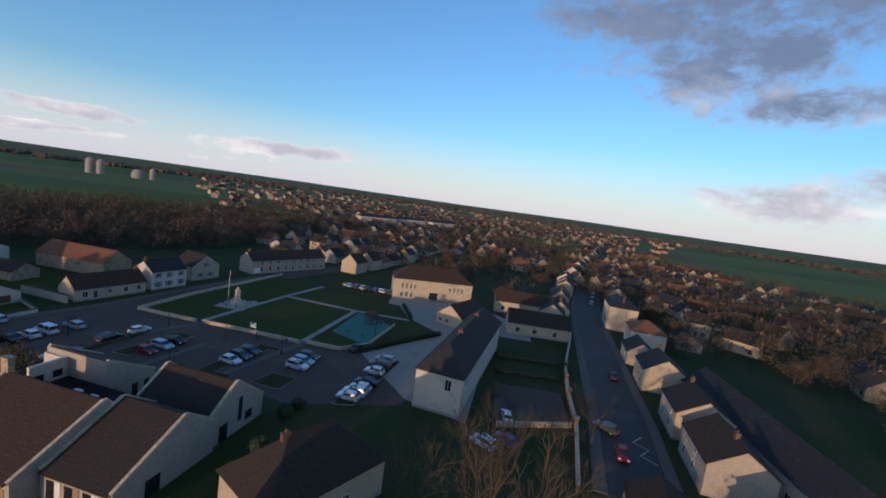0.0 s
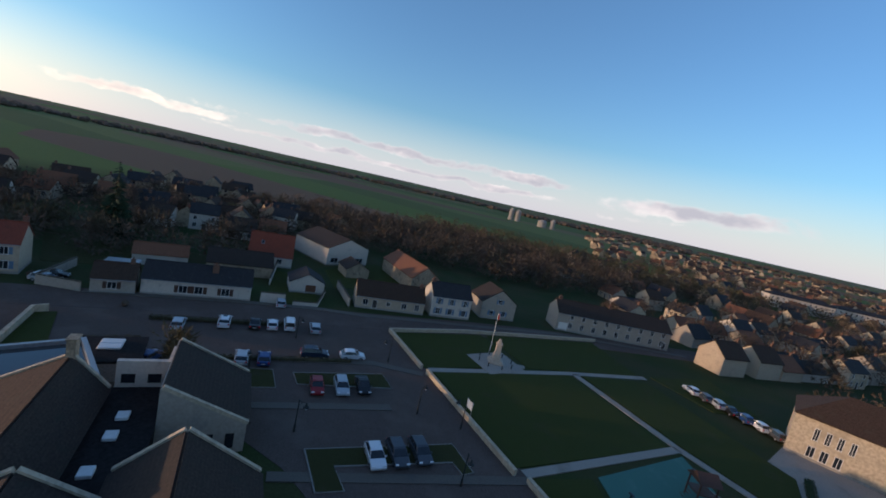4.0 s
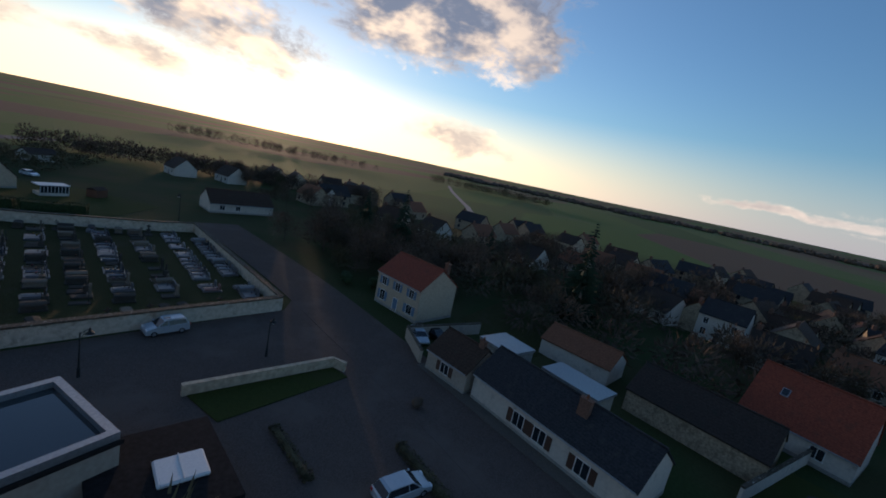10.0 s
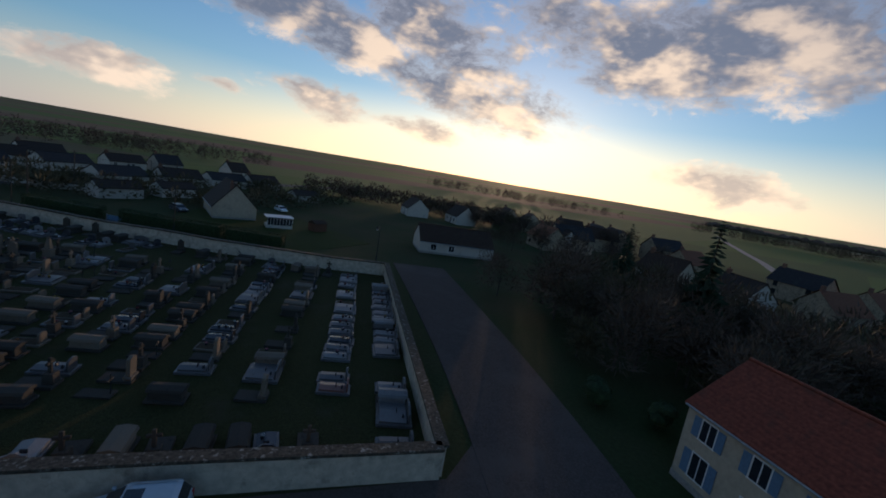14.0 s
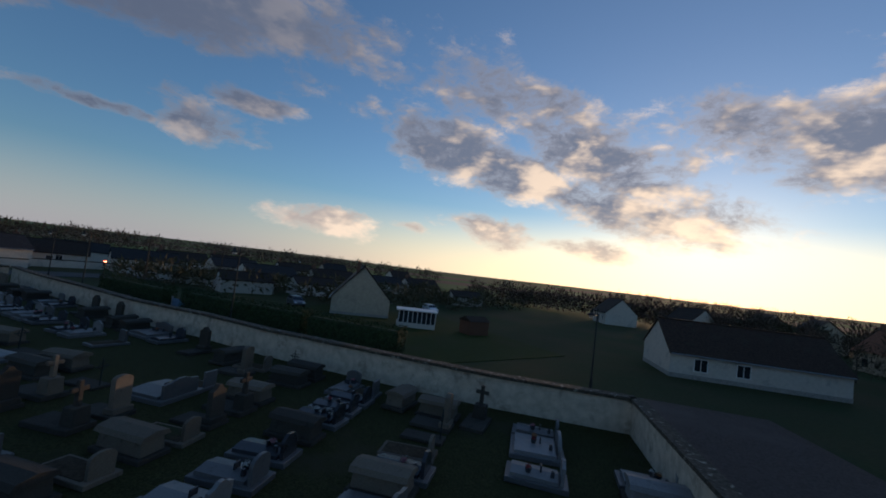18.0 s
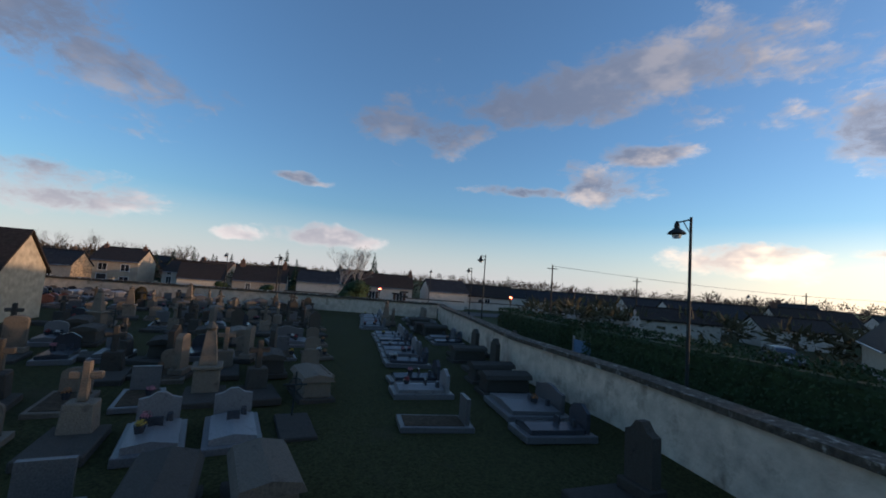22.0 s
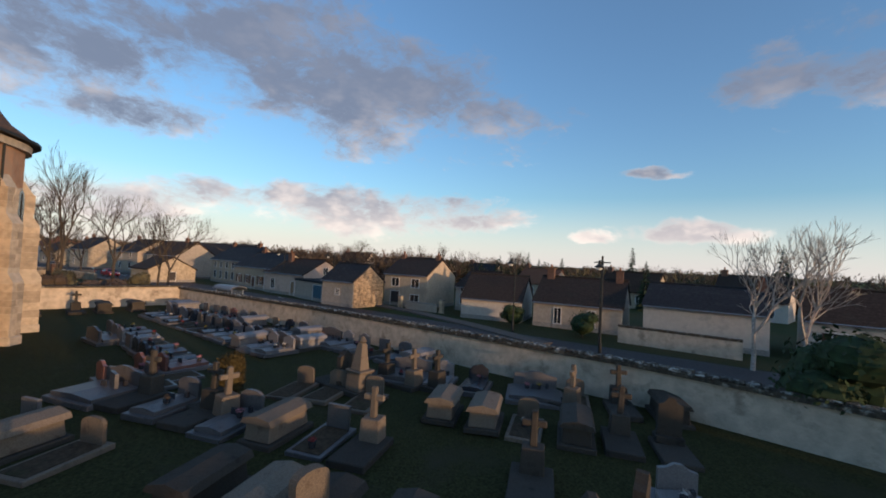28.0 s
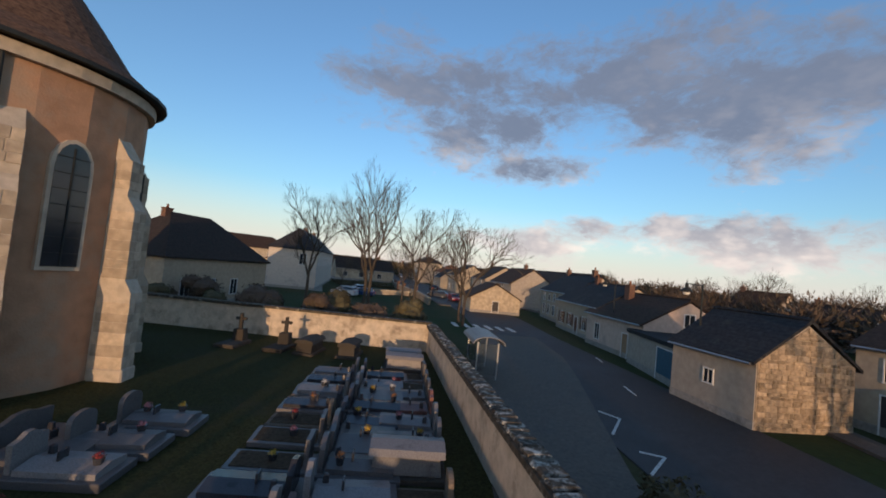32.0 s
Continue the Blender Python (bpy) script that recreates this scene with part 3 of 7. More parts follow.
def ground_sheet():
    m = bpy.data.materials.new("fields_and_grass")
    m.use_nodes = True
    t = m.node_tree
    n, l = t.nodes, t.links
    b = n["Principled BSDF"]
    b.inputs["Roughness"].default_value, b.inputs["Specular IOR Level"].default_value = 0.95, 0.1
    geo = n.new("ShaderNodeNewGeometry")
    mp = n.new("ShaderNodeMapping")
    mp.inputs["Scale"].default_value, mp.inputs["Rotation"].default_value = (0.0022, 0.0068, 0.001), (0, 0, 0.5)
    l.new(geo.outputs["Position"], mp.inputs[0])
    vor = n.new("ShaderNodeTexVoronoi")
    vor.inputs["Scale"].default_value = 1.0
    l.new(mp.outputs[0], vor.inputs["Vector"])
    ramp = n.new("ShaderNodeValToRGB")
    sep = n.new("ShaderNodeSeparateColor")
    l.new(vor.outputs["Color"], sep.inputs[0])
    l.new(sep.outputs[0], ramp.inputs[0])
    el = ramp.color_ramp.elements
    el[0].position, el[0].color = 0.0, (0.10, 0.14, 0.035, 1)
    el[1].position, el[1].color = 0.30, (0.12, 0.145, 0.045, 1)
    for p, c in ((0.42, (0.15, 0.095, 0.058, 1)), (0.68, (0.085, 0.115, 0.034, 1)), (0.82, (0.155, 0.125, 0.062, 1))):
        e = el.new(p)
        e.color = c
    ramp.color_ramp.interpolation = "CONSTANT"
    near = n.new("ShaderNodeTexNoise")
    near.inputs["Scale"].default_value, near.inputs["Detail"].default_value = 0.07, 8
    l.new(geo.outputs["Position"], near.inputs["Vector"])
    gr = n.new("ShaderNodeValToRGB")
    g = gr.color_ramp.elements
    g[0].position, g[0].color, g[1].position, g[1].color = 0.35, (0.032, 0.05, 0.016, 1), 0.7, (0.06, 0.055, 0.026, 1)
    l.new(near.outputs["Fac"], gr.inputs[0])
    ln = n.new("ShaderNodeVectorMath")
    ln.operation = "DISTANCE"
    l.new(geo.outputs["Position"], ln.inputs[0])
    ln.inputs[1].default_value = (60, 120, 0)
    far = n.new("ShaderNodeMapRange")
    far.inputs[1].default_value, far.inputs[2].default_value = 230, 300
    l.new(ln.outputs["Value"], far.inputs[0])
    mx = n.new("ShaderNodeMixRGB")
    l.new(far.outputs[0], mx.inputs[0])
    l.new(gr.outputs[0], mx.inputs[1])
    l.new(ramp.outputs[0], mx.inputs[2])
    fine = n.new("ShaderNodeTexNoise")
    fine.inputs["Scale"].default_value, fine.inputs["Detail"].default_value = 3.0, 6
    l.new(geo.outputs["Position"], fine.inputs["Vector"])
    fr = n.new("ShaderNodeMapRange")
    fr.inputs[3].default_value, fr.inputs[4].default_value = 0.6, 1.4
    l.new(fine.outputs["Fac"], fr.inputs[0])
    mu = n.new("ShaderNodeMixRGB")
    mu.blend_type = "MULTIPLY"
    mu.inputs[0].default_value = 1
    l.new(mx.outputs[0], mu.inputs[1])
    l.new(fr.outputs[0], mu.inputs[2])
    l.new(mu.outputs[0], b.inputs["Base Color"])
    bp = n.new("ShaderNodeBump")
    bp.inputs["Strength"].default_value, bp.inputs["Distance"].default_value = 0.6, 0.08
    l.new(fine.outputs["Fac"], bp.inputs["Height"])
    l.new(bp.outputs[0], b.inputs["Normal"])
    M["ground"] = m
    bm = bmesh.new()
    rings = [0, 60, 120, 200, 300, 420, 560, 750, 1000, 1300, 1700, 2200, 2700, 3200, 3700, 4200, 4700]
    seg = 72
    last = None
    for r in rings:
        if r == 0:
            last = [bm.verts.new((10, 40, 0))]
            continue
        ring = []
        for i in range(seg):
            a = i * math.tau / seg
            x, y = 10 + r * math.cos(a), 40 + r * math.sin(a)
            ring.append(bm.verts.new((x, y, lift(x, y))))
        for i in range(seg):
            j = (i + 1) % seg
            bm.faces.new((last[0], ring[i], ring[j]) if len(last) == 1 else (last[i], ring[i], ring[j], last[j]))
        last = ring
    tagged(part("ground", bm, m), "rough winter grass and wide green and ploughed fields to the horizon", "ground", kind="structure")


ground_sheet()
STREET = [(-62, 12), (-54, 28), (-44, 48), (-34, 64), (-21, 84), (-1, 109), (17, 139), (46, 178), (75, 218)]
TRACK = [(-150, 55), (-200, 38.5), (-280, 15), (-320, 1), (-430, -36), (-560, -75)]
for a_, b_ in zip(TRACK, TRACK[1:]):
    band("track", [a_, b_], 4.0, -0.3, 0.06 + max(lift(*a_), lift(*b_)), "gravel", "pale dirt track through the green fields", "track")
band("road", STREET, 9.0, -0.3, 0.06, "asphalt", "grey asphalt street along the car park", "road", smooth=2)
slab("car_park", [(-46, 47), (-33.5, 52), (-5, 40.5), (4, 44), (2, 53), (-5, 58), (12, 70), (27, 71), (33, 70), (43, 62), (62, 60), (66, 66), (74, 82), (60, 87.5), (44.5, 92), (20, 103.5), (5, 111), (-2, 106), (-17, 91), (-32, 68)],
     -0.3, 0.04, "asphalt", "dark asphalt car park with marked bays", "car park")
band("pavement", [(-32, 72.6), (-28.6, 77.6), (-18.2, 93.2), (-10, 104.5), (-4, 110.5), (5.0, 123.5), (12, 133.5), (22, 150), (46, 175.5)], 1.6, -0.2, 0.16, "paving", "narrow pale pavement before the houses", "pavement")
band("pavement", [(30, -31.5), (39, -29), (47, -25.5), (54, -20.5), (63, -12), (72, -5), (82, 1), (92, 14), (104, 38)], 1.8, -0.2, 0.16, "paving", "narrow pavement along the row of houses", "pavement")
slab("pavement", [(33.6, -12.9), (37.8, -9.9), (46, -4), (55, 2.2), (62, 6), (66, 2.4), (57, -5), (51.5, -8.2), (45, -11.6), (40.6, -13.8), (36.4, -16.4)], -0.2, 0.07, "paving", "worn tan asphalt beside the cemetery wall", "pavement")

# ---- community building, its own axes u (south-east) and v (north-east) ----
CB = pose(12.4, 57.4, 0, rz=-32)


def community():
    top = thing("community_hall", "low modern community hall with white gabled wings and brown tiled roofs", "building", CB)
    def wing(name, u0, u1, prof, wallmat="render_grey", roofmat="tile_brown", slopes=()):
        bm = bmesh.new()
        prism(bm, prof, u0, u1, axis=0)
        w = part(name, bm, wallmat, top)
        for k, (a, b, m_) in enumerate(slopes):
            bm = bmesh.new()
            q = Vector((a[0] - b[0], a[1] - b[1])).normalized() * 0.35
            nrm = Vector((-q.y, q.x)).normalized() * 0.18
            if nrm.y < 0:
                nrm = -nrm
            a2, b2 = Vector(a) + q, Vector(b)
            prism(bm, [tuple(a2), tuple(b2), tuple(b2 + nrm), tuple(a2 + nrm)], u0 + 0.3, u1 - 0.3, axis=0)
            part("roof_slope", bm, m_, w)
        for uu in (u0, u1):
            bm = bmesh.new()
            for (a, b, _) in slopes:
                d = Vector((b[0] - a[0], b[1] - a[1]))
                nrm = Vector((-d.y, d.x)).normalized()
                if nrm.y < 0:
                    nrm = -nrm
                p = [Vector(a), Vector(b), Vector(b) + nrm * 0.36, Vector(a) + nrm * 0.36]
                prism(bm, [tuple(v) for v in p], uu - (0.35 if uu == u1 else 0.05), uu + (0.05 if uu == u1 else 0.35), axis=0)
            part("gable_coping", bm, "stone", w)
        return w
    # only the first wing's south-west slope is brown, the other slopes are dark
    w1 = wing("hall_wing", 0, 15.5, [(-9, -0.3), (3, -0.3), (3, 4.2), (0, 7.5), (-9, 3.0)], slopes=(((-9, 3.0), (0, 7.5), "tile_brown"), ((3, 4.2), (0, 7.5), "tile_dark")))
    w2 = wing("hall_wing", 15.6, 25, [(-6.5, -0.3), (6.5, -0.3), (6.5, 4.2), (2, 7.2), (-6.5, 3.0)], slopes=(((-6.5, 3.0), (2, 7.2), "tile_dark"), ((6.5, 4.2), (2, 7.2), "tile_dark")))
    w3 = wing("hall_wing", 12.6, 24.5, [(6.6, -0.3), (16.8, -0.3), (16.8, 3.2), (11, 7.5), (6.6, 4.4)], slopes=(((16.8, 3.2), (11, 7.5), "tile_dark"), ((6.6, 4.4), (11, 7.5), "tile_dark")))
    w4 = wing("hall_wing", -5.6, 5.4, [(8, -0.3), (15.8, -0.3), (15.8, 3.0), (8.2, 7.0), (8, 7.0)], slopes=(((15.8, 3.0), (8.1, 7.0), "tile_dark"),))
    bm = bmesh.new()
    prism(bm, [(-1.5, 3.02), (15.5, 3.02), (15.5, 6.5), (12.5, 6.5), (12.5, 8.0), (-1.5, 8.0)], -0.2, 3.4)
    court = part("flat_roof", bm, "membrane", top, "black flat roof with white skylights")
    for u, v in ((4, 5.2), (7, 5.0), (11.5, 4.6)):
        bm = bmesh.new()
        brick(bm, u - 0.6, u + 0.6, v - 0.5, v + 0.5, 3.4, 3.75, 0.05)
        part("skylight", bm, "frame", court)
    bm = bmesh.new()
    brick(bm, -1.9, -1.5, 3.2, 8.2, -0.2, 6.2)
    brick(bm, -5.6, -1.6, 7.6, 7.98, -0.2, 6.2)
    brick(bm, -1.98, -1.42, 3.2, 8.2, 6.2, 6.35)
    wl = part("court_wall", bm, "render_white", top)
    for v in (4.3, 6.6):
        bm = bmesh.new()
        brick(bm, -1.48, -1.44, v - 0.6, v + 0.6, 3.9, 4.9)
        part("window", bm, "glass", wl)
    for wg, u0, n_, side in ((w1, 1.0, 6, -9), (w2, 16.5, 3, -6.5)):
        for i in range(n_):
            bm = bmesh.new()
            brick(bm, u0 + i * 2.4, u0 + i * 2.4 + 1.1, side - 0.04, side + 0.02, 0.1, 2.3)
            pn = part("window", bm, "glass", wg)
            bm = bmesh.new()
            brick(bm, u0 + i * 2.4 + 1.15, u0 + i * 2.4 + 1.9, side - 0.06, side + 0.02, 0.0, 2.4)
            part("panel", bm, "wood_pale" if i % 2 else "frame", pn)
    for wg, uu, v0, v1, z0, z1 in ((w2, 25, -3, -1.2, 0, 2.2), (w3, 24.5, 8.0, 9.5, 0, 2.4), (w3, 24.5, 11.5, 12.2, 1.5, 5.0), (w3, 24.5, 13, 14.4, 0.9, 2.2), (w4, 5.4, 12.0, 12.9, 0, 2.1), (w4, 5.4, 14.0, 14.8, 0.5, 2.1)):
        bm = bmesh.new()
        brick(bm, uu - 0.02, uu + 0.05, v0, v1, z0, z1)
        part("window", bm, "glass", wg)
    bm = bmesh.new()
    brick(bm, -0.6, 0.6, -0.35, 0.35, 6.0, 9.3)
    brick(bm, -0.7, 0.7, -0.45, 0.45, 9.3, 9.45)
    part("chimney", bm, "rubble", top)
    return top


community()
house((3.4, 52.4), (5.6, 60.2), 9.4, 4.2, 4.5, "render_grey", "membrane", "flat", name="annex_hall", label="flat-roofed annex with a shallow pond of rain on its roof", category="building", base=False)
bm = bmesh.new()
for q in ((0, 8.1, 0, 0.5), (0, 8.1, 8.9, 9.4), (0, 0.5, 0.5, 8.9), (7.6, 8.1, 0.5, 8.9)):
    brick(bm, *q, 4.5, 5.0)
ob = tagged(part("roof_parapet", bm, "zinc"), "pale zinc parapet round the flat roof", "parapet", kind="structure")
ob.matrix_basis = pose(3.4, 52.4, 0, rz=74.2)
bm = bmesh.new()
brick(bm, 0.5, 7.6, 0.5, 8.9, 4.5, 4.56)
M["water"] = mat("roof_water", (0.02, 0.022, 0.025), 0.04, 2, 0.1, spec=0.7)
ob = tagged(part("roof_pond", bm, "water"), "sheet of still rain water on the flat roof", "water", kind="structure")
ob.matrix_basis = pose(3.4, 52.4, 0, rz=74.2)
house((1.5, 66.8), (-4.2, 70.6), 8.0, 2.4, 2.6, "concrete", "membrane", "flat", name="low_annex", label="low annex with a black flat roof and a white skylight", category="building", base=False)
bm = bmesh.new()
brick(bm, -1.2, 1.2, -1.4, 1.4, 2.7, 3.0, 0.1)
brick(bm, -1.2, 1.2, -0.03, 0.03, 3.0, 3.05)
ob = tagged(part("roof_light", bm, "frame"), "large white roof light on the low annex", "skylight")
ob.matrix_basis = pose(-3.9, 66.4, 0, rz=55)

# ---- cemetery walls ----
def garden_wall(pts, h, label, wall="wall_old", cope="coping", thick=0.45, cw=0.3, name="boundary_wall"):
    band(name, pts, thick, -0.4, h - 0.12, wall, label, "wall")
    band("wall_coping", pts, thick + cw, h - 0.12, h + 0.06, cope, "dark mossy coping on the wall", "coping")


WALL_N = [(-33.2, 51.6), (-20.7, 46.2), (-5.8, 40.0), (6, 35)]
WALL_W = [(-33.2, 51.6), (-42.5, 34), (-51.9, 16.6)]
WALL_S = [(-51.9, 16.6), (-45, 13), (-38, 8), (-31, 2.6), (-25, -3.4), (-18.5, -9), (-12, -17), (-3, -28), (1.8, -35.2)]
for pts, h in ((WALL_N, 2.0), (WALL_W, 2.0), (WALL_S, 2.0)):
    garden_wall(pts, h, "old rendered cemetery wall with dark stains")


def cope_stones(pts, top, first=0.0, last=1e9):
    """Rough stones laid in a row on the wall, each its own piece."""
    rnd = random.Random(17)
    shapes = []
    for i in range(8):
        bm = bmesh.new()
        L, w, h = 0.40 + 0.03 * (i % 4), 0.33, 0.09 + 0.012 * (i % 3)
        brick(bm, -L / 2, L / 2, -w, w, 0, h, 0.03, 0.12)
        for v in bm.verts:
            v.co += Vector((rnd.uniform(-.02, .02), rnd.uniform(-.03, .03), rnd.uniform(-.012, .02)))
        me = bpy.data.meshes.new("cope_stone")
        bm.to_mesh(me)
        bm.free()
        me.materials.append(M["cope_stone"])
        shapes.append(me)
    s_ = 0.0
    row = band("coping_row", pts, 0.5, top, top + 0.02, "coping", "row of lichened stones along the wall top", "coping")
    for a, b in zip(pts, pts[1:]):
        a, b = Vector(a), Vector(b)
        d = b - a
        ang = math.degrees(math.atan2(d.y, d.x))
        u = 0.2
        while u < d.length - 0.1:
            p = a + d * (u / d.length)
            if first <= s_ + u <= last:
                ob = new("stone", rnd.choice(shapes))
                ob.matrix_world = pose(p.x, p.y, top + 0.01, rnd.uniform(-4, 4), rnd.uniform(-3, 3), ang + rnd.uniform(-4, 4) + rnd.choice((0, 180)))
                ob.parent = row
            u += rnd.uniform(0.42, 0.52)
        s_ += d.length


slab("cemetery_ground", [(-33, 51), (-51.5, 16.8), (-45, 13.2), (-38, 8.2), (-31, 2.8), (-25, -3.2), (-18.5, -8.8), (-12, -16.8), (-3, -27.8), (2, -35), (8.4, -32.3), (16.5, -29.3), (22, -23), (29.8, -15.4), (46, -4.2), (54.3, 1.4), (47, 14), (38, 26), (30, 30), (6, 34.8), (-5.8, 39.8)],
     -0.3, 0.03, "grass", "short dull winter grass between the graves", "grass")
garden_wall([(-12, 57.5), (-24.6, 64.8), (-24.4, 66.4)], 1.1, "low stone garden wall", "stone", "stone", 0.35, 0.1)
slab("verge", [(-12.2, 57.9), (-24.3, 65), (-23.6, 67.2), (-11, 62.4)], 0, 0.14, "lawn", "triangular lawn behind the low wall", "lawn")

# ---- church ----
def church():
    top = thing("church", "old plastered limestone church with a round apse and steep brown roof", "church")
    cx, cy, r = 30.1, 6.8, 5.2
    outline = [(21.5, cy - r)] + [(cx + r * math.cos(a), cy + r * math.sin(a)) for a in [radians(-90 + 180 / 10 * i) for i in range(11)]] + [(21.5, cy + r)]
    bm = bmesh.new()
    prism(bm, outline, -0.4, 11.4)
    body = part("wall", bm, "church", top)
    # roof: bell-cast slope from the eave to the ridge
    prof = [(1.10, 11.3), (1.0, 11.8), (0.86, 12.3), (0.62, 13.9), (0.33, 15.7), (0.0, 17.4)]
    bm = bmesh.new()
    rings = []
    for k, z in prof:
        ring = [bm.verts.new((21.2, cy - r * k, z))] + [bm.verts.new((cx + r * k * math.cos(a), cy + r * k * math.sin(a), z)) for a in [radians(-90 + 180 / 16 * i) for i in range(17)]] + [bm.verts.new((21.2, cy + r * k, z))]
        rings.append(ring)
    for a, b in zip(rings, rings[1:]):
        for i in range(len(a) - 1):
            bm.faces.new((a[i], a[i + 1], b[i + 1], b[i]))
    bm.faces.new([q[0] for q in rings] + [q[-1] for q in reversed(rings)])
    bm.faces.new(rings[0])
    bmesh.ops.remove_doubles(bm, verts=bm.verts, dist=0.001)
    bmesh.ops.recalc_face_normals(bm, faces=bm.faces)
    roof = part("roof", bm, "church_tile", top)
    bm = bmesh.new()
    tube(bm, (cx, cy, 17.3), (cx, cy, 18.2), 0.06, 0.02)
    part("finial", bm, "iron", roof)
    # cornice and gutter
    for k0, k1, z0, z1, m_, nm in ((1.0, 1.05, 10.8, 11.2, "ashlar", "cornice"), (1.1, 1.13, 11.26, 11.4, "iron", "gutter")):
        bm = bmesh.new()
        pts = [(21.5, cy - r * k1)] + [(cx + r * k1 * math.cos(a), cy + r * k1 * math.sin(a)) for a in [radians(-90 + 180 / 16 * i) for i in range(17)]] + [(21.5, cy + r * k1)]
        inn = [(21.5, cy - r * k0 * 0.98)] + [(cx + r * k0 * 0.98 * math.cos(a), cy + r * k0 * 0.98 * math.sin(a)) for a in [radians(-90 + 180 / 16 * i) for i in range(17)]] + [(21.5, cy + r * k0 * 0.98)]
        q = [[bm.verts.new((*p, z)) for p in o] for o, z in ((pts, z0), (pts, z1), (inn, z1), (inn, z0))]
        for i in range(len(pts) - 1):
            for a, b in ((0, 1), (1, 2), (2, 3), (3, 0)):
                bm.faces.new((q[a][i], q[a][i + 1], q[b][i + 1], q[b][i]))
        bmesh.ops.recalc_face_normals(bm, faces=bm.faces)
        part(nm, bm, m_, body)
    # buttresses and windows round the apse
    for deg, kind in ((-97, 0), (-76, 1), (-52, 0), (-24, 1), (0, 0), (28, 1), (50, 0)):
        a = radians(deg)
        q = pose(cx + r * math.cos(a), cy + r * math.sin(a), 0, rz=deg + 90)
        if kind == 0:
            bm = bmesh.new()
            prism(bm, [(0.2, 0), (-1.25, 0), (-1.25, 3.4), (-0.95, 3.9), (-0.95, 6.6), (-0.6, 7.1), (-0.6, 8.4), (0.1, 9.4), (0.2, 9.4)], -0.42, 0.42, axis=0)
            ob = part("buttress", bm, "ashlar", top, "stepped pale ashlar buttress")
            ob.matrix_basis = q
            if deg in (-97, -52, 0):
                z, rnd = 0.5, random.Random(deg)
                while z < 8.2:
                    hh = rnd.uniform(0.32, 0.46)
                    dep = 1.25 if z + hh < 3.4 else (0.95 if 3.9 < z and z + hh < 6.6 else (0.6 if z > 7.1 else None))
                    if dep:
                        cut = rnd.uniform(-0.15, 0.15)
                        for x0, x1 in ((-0.435, cut), (cut + 0.015, 0.435)):
                            part("block", box(x0, x1, -dep - rnd.uniform(0.01, 0.03), -0.02, z, z + hh - 0.02, 0.015), "ashlar_block", ob)
                    z += hh
            bm = bmesh.new()
            brick(bm, -0.48, 0.48, -1.36, 0, -0.2, 0.5, 0.05)
            part("footing", bm, "ashlar", ob)
        else:
            arch_window(top, q)
    for x in (19.8,):
        arch_window(top, pose(x + 7.6, cy - r, 0))
        bm = bmesh.new()
        prism(bm, [(0.2, 0), (-1.4, 0), (-1.4, 3.6), (-1.05, 4.1), (-1.05, 6.6), (-0.65, 7.1), (-0.65, 8.4), (0.1, 9.4), (0.2, 9.4)], -0.45, 0.45, axis=0)
        ob = part("buttress", bm, "ashlar", top)
        ob.matrix_basis = pose(x + 3.6, cy - r, 0)
    bm = bmesh.new()
    a = radians(-101)
    tube(bm, (cx + r * 1.02 * math.cos(a), cy + r * 1.02 * math.sin(a) - 0.1, 0.2), (cx + r * 1.02 * math.cos(a), cy + r * 1.02 * math.sin(a) - 0.1, 11.2), 0.07, 0.07, 8)
    part("downpipe", bm, "iron", body)
    # side chapel at the south, under a steep lean-to roof
    bm = bmesh.new()
    prism(bm, [(-0.4, -0.4), (1.8, -0.4), (1.8, 9.3), (-0.4, 5.7)], 16.6, 23.0, axis=0)
    ch = part("side_chapel", bm, "stone", top)
    bm = bmesh.new()
    prism(bm, [(-1.0, 5.3), (-0.6, 5.5), (0.3, 6.8), (1.9, 9.8), (1.9, 10.1), (0.15, 7.0), (-0.75, 5.7), (-1.15, 5.5)], 16.3, 23.3, axis=0)
    part("roof_slope", bm, "church_tile", ch)
    for x in (22.3,):
        part("corner_buttress", box(x - 0.5, x + 0.5, -1.2, -0.3, -0.3, 3.8, 0.03, 0.1), "ashlar", ch)
    bm = bmesh.new()
    brick(bm, 17.4, 18.4, -0.46, -0.36, 1.6, 3.6)
    part("window", bm, "glass", ch)
    return top


def arch_window(top, q):
    def outline(w, z0, z1, grow=0.0):
        pts = [(-w - grow, z0 - grow), (w + grow, z0 - grow)]
        for i in range(9):
            a = math.pi * i / 8
            pts.append(((w + grow) * math.cos(a), z1 + (w * 1.5 + grow) * math.sin(a)))
        return pts
    bm = bmesh.new()
    prism(bm, outline(0.58, 4.3, 7.7, 0.14), -0.06, 0.3, axis=1)
    win = part("window", bm, "ashlar", top)
    win.matrix_basis = q
    bm = bmesh.new()
    prism(bm, outline(0.58, 4.3, 7.7), -0.09, 0.3, axis=1)
    part("pane", bm, "glass", win, "dark leaded church glass")
    bm = bmesh.new()
    for i in range(1, 8):
        brick(bm, -0.56, 0.56, -0.12, -0.09, 4.2 + i * 0.55, 4.23 + i * 0.55)
    brick(bm, -0.03, 0.03, -0.13, -0.09, 4.3, 8.4)
    part("glazing_bar", bm, "iron", win)


house((9.0, 3.0), (12.2, -0.1), 7.5, 3.5, 6.0, "stone", "tile_dark", "cross", side=[(5.6, 1.5, 0.7, 1.6)], label="low sandstone wing with a dark roof against the church", name="church_wing", category="wing", base=False)

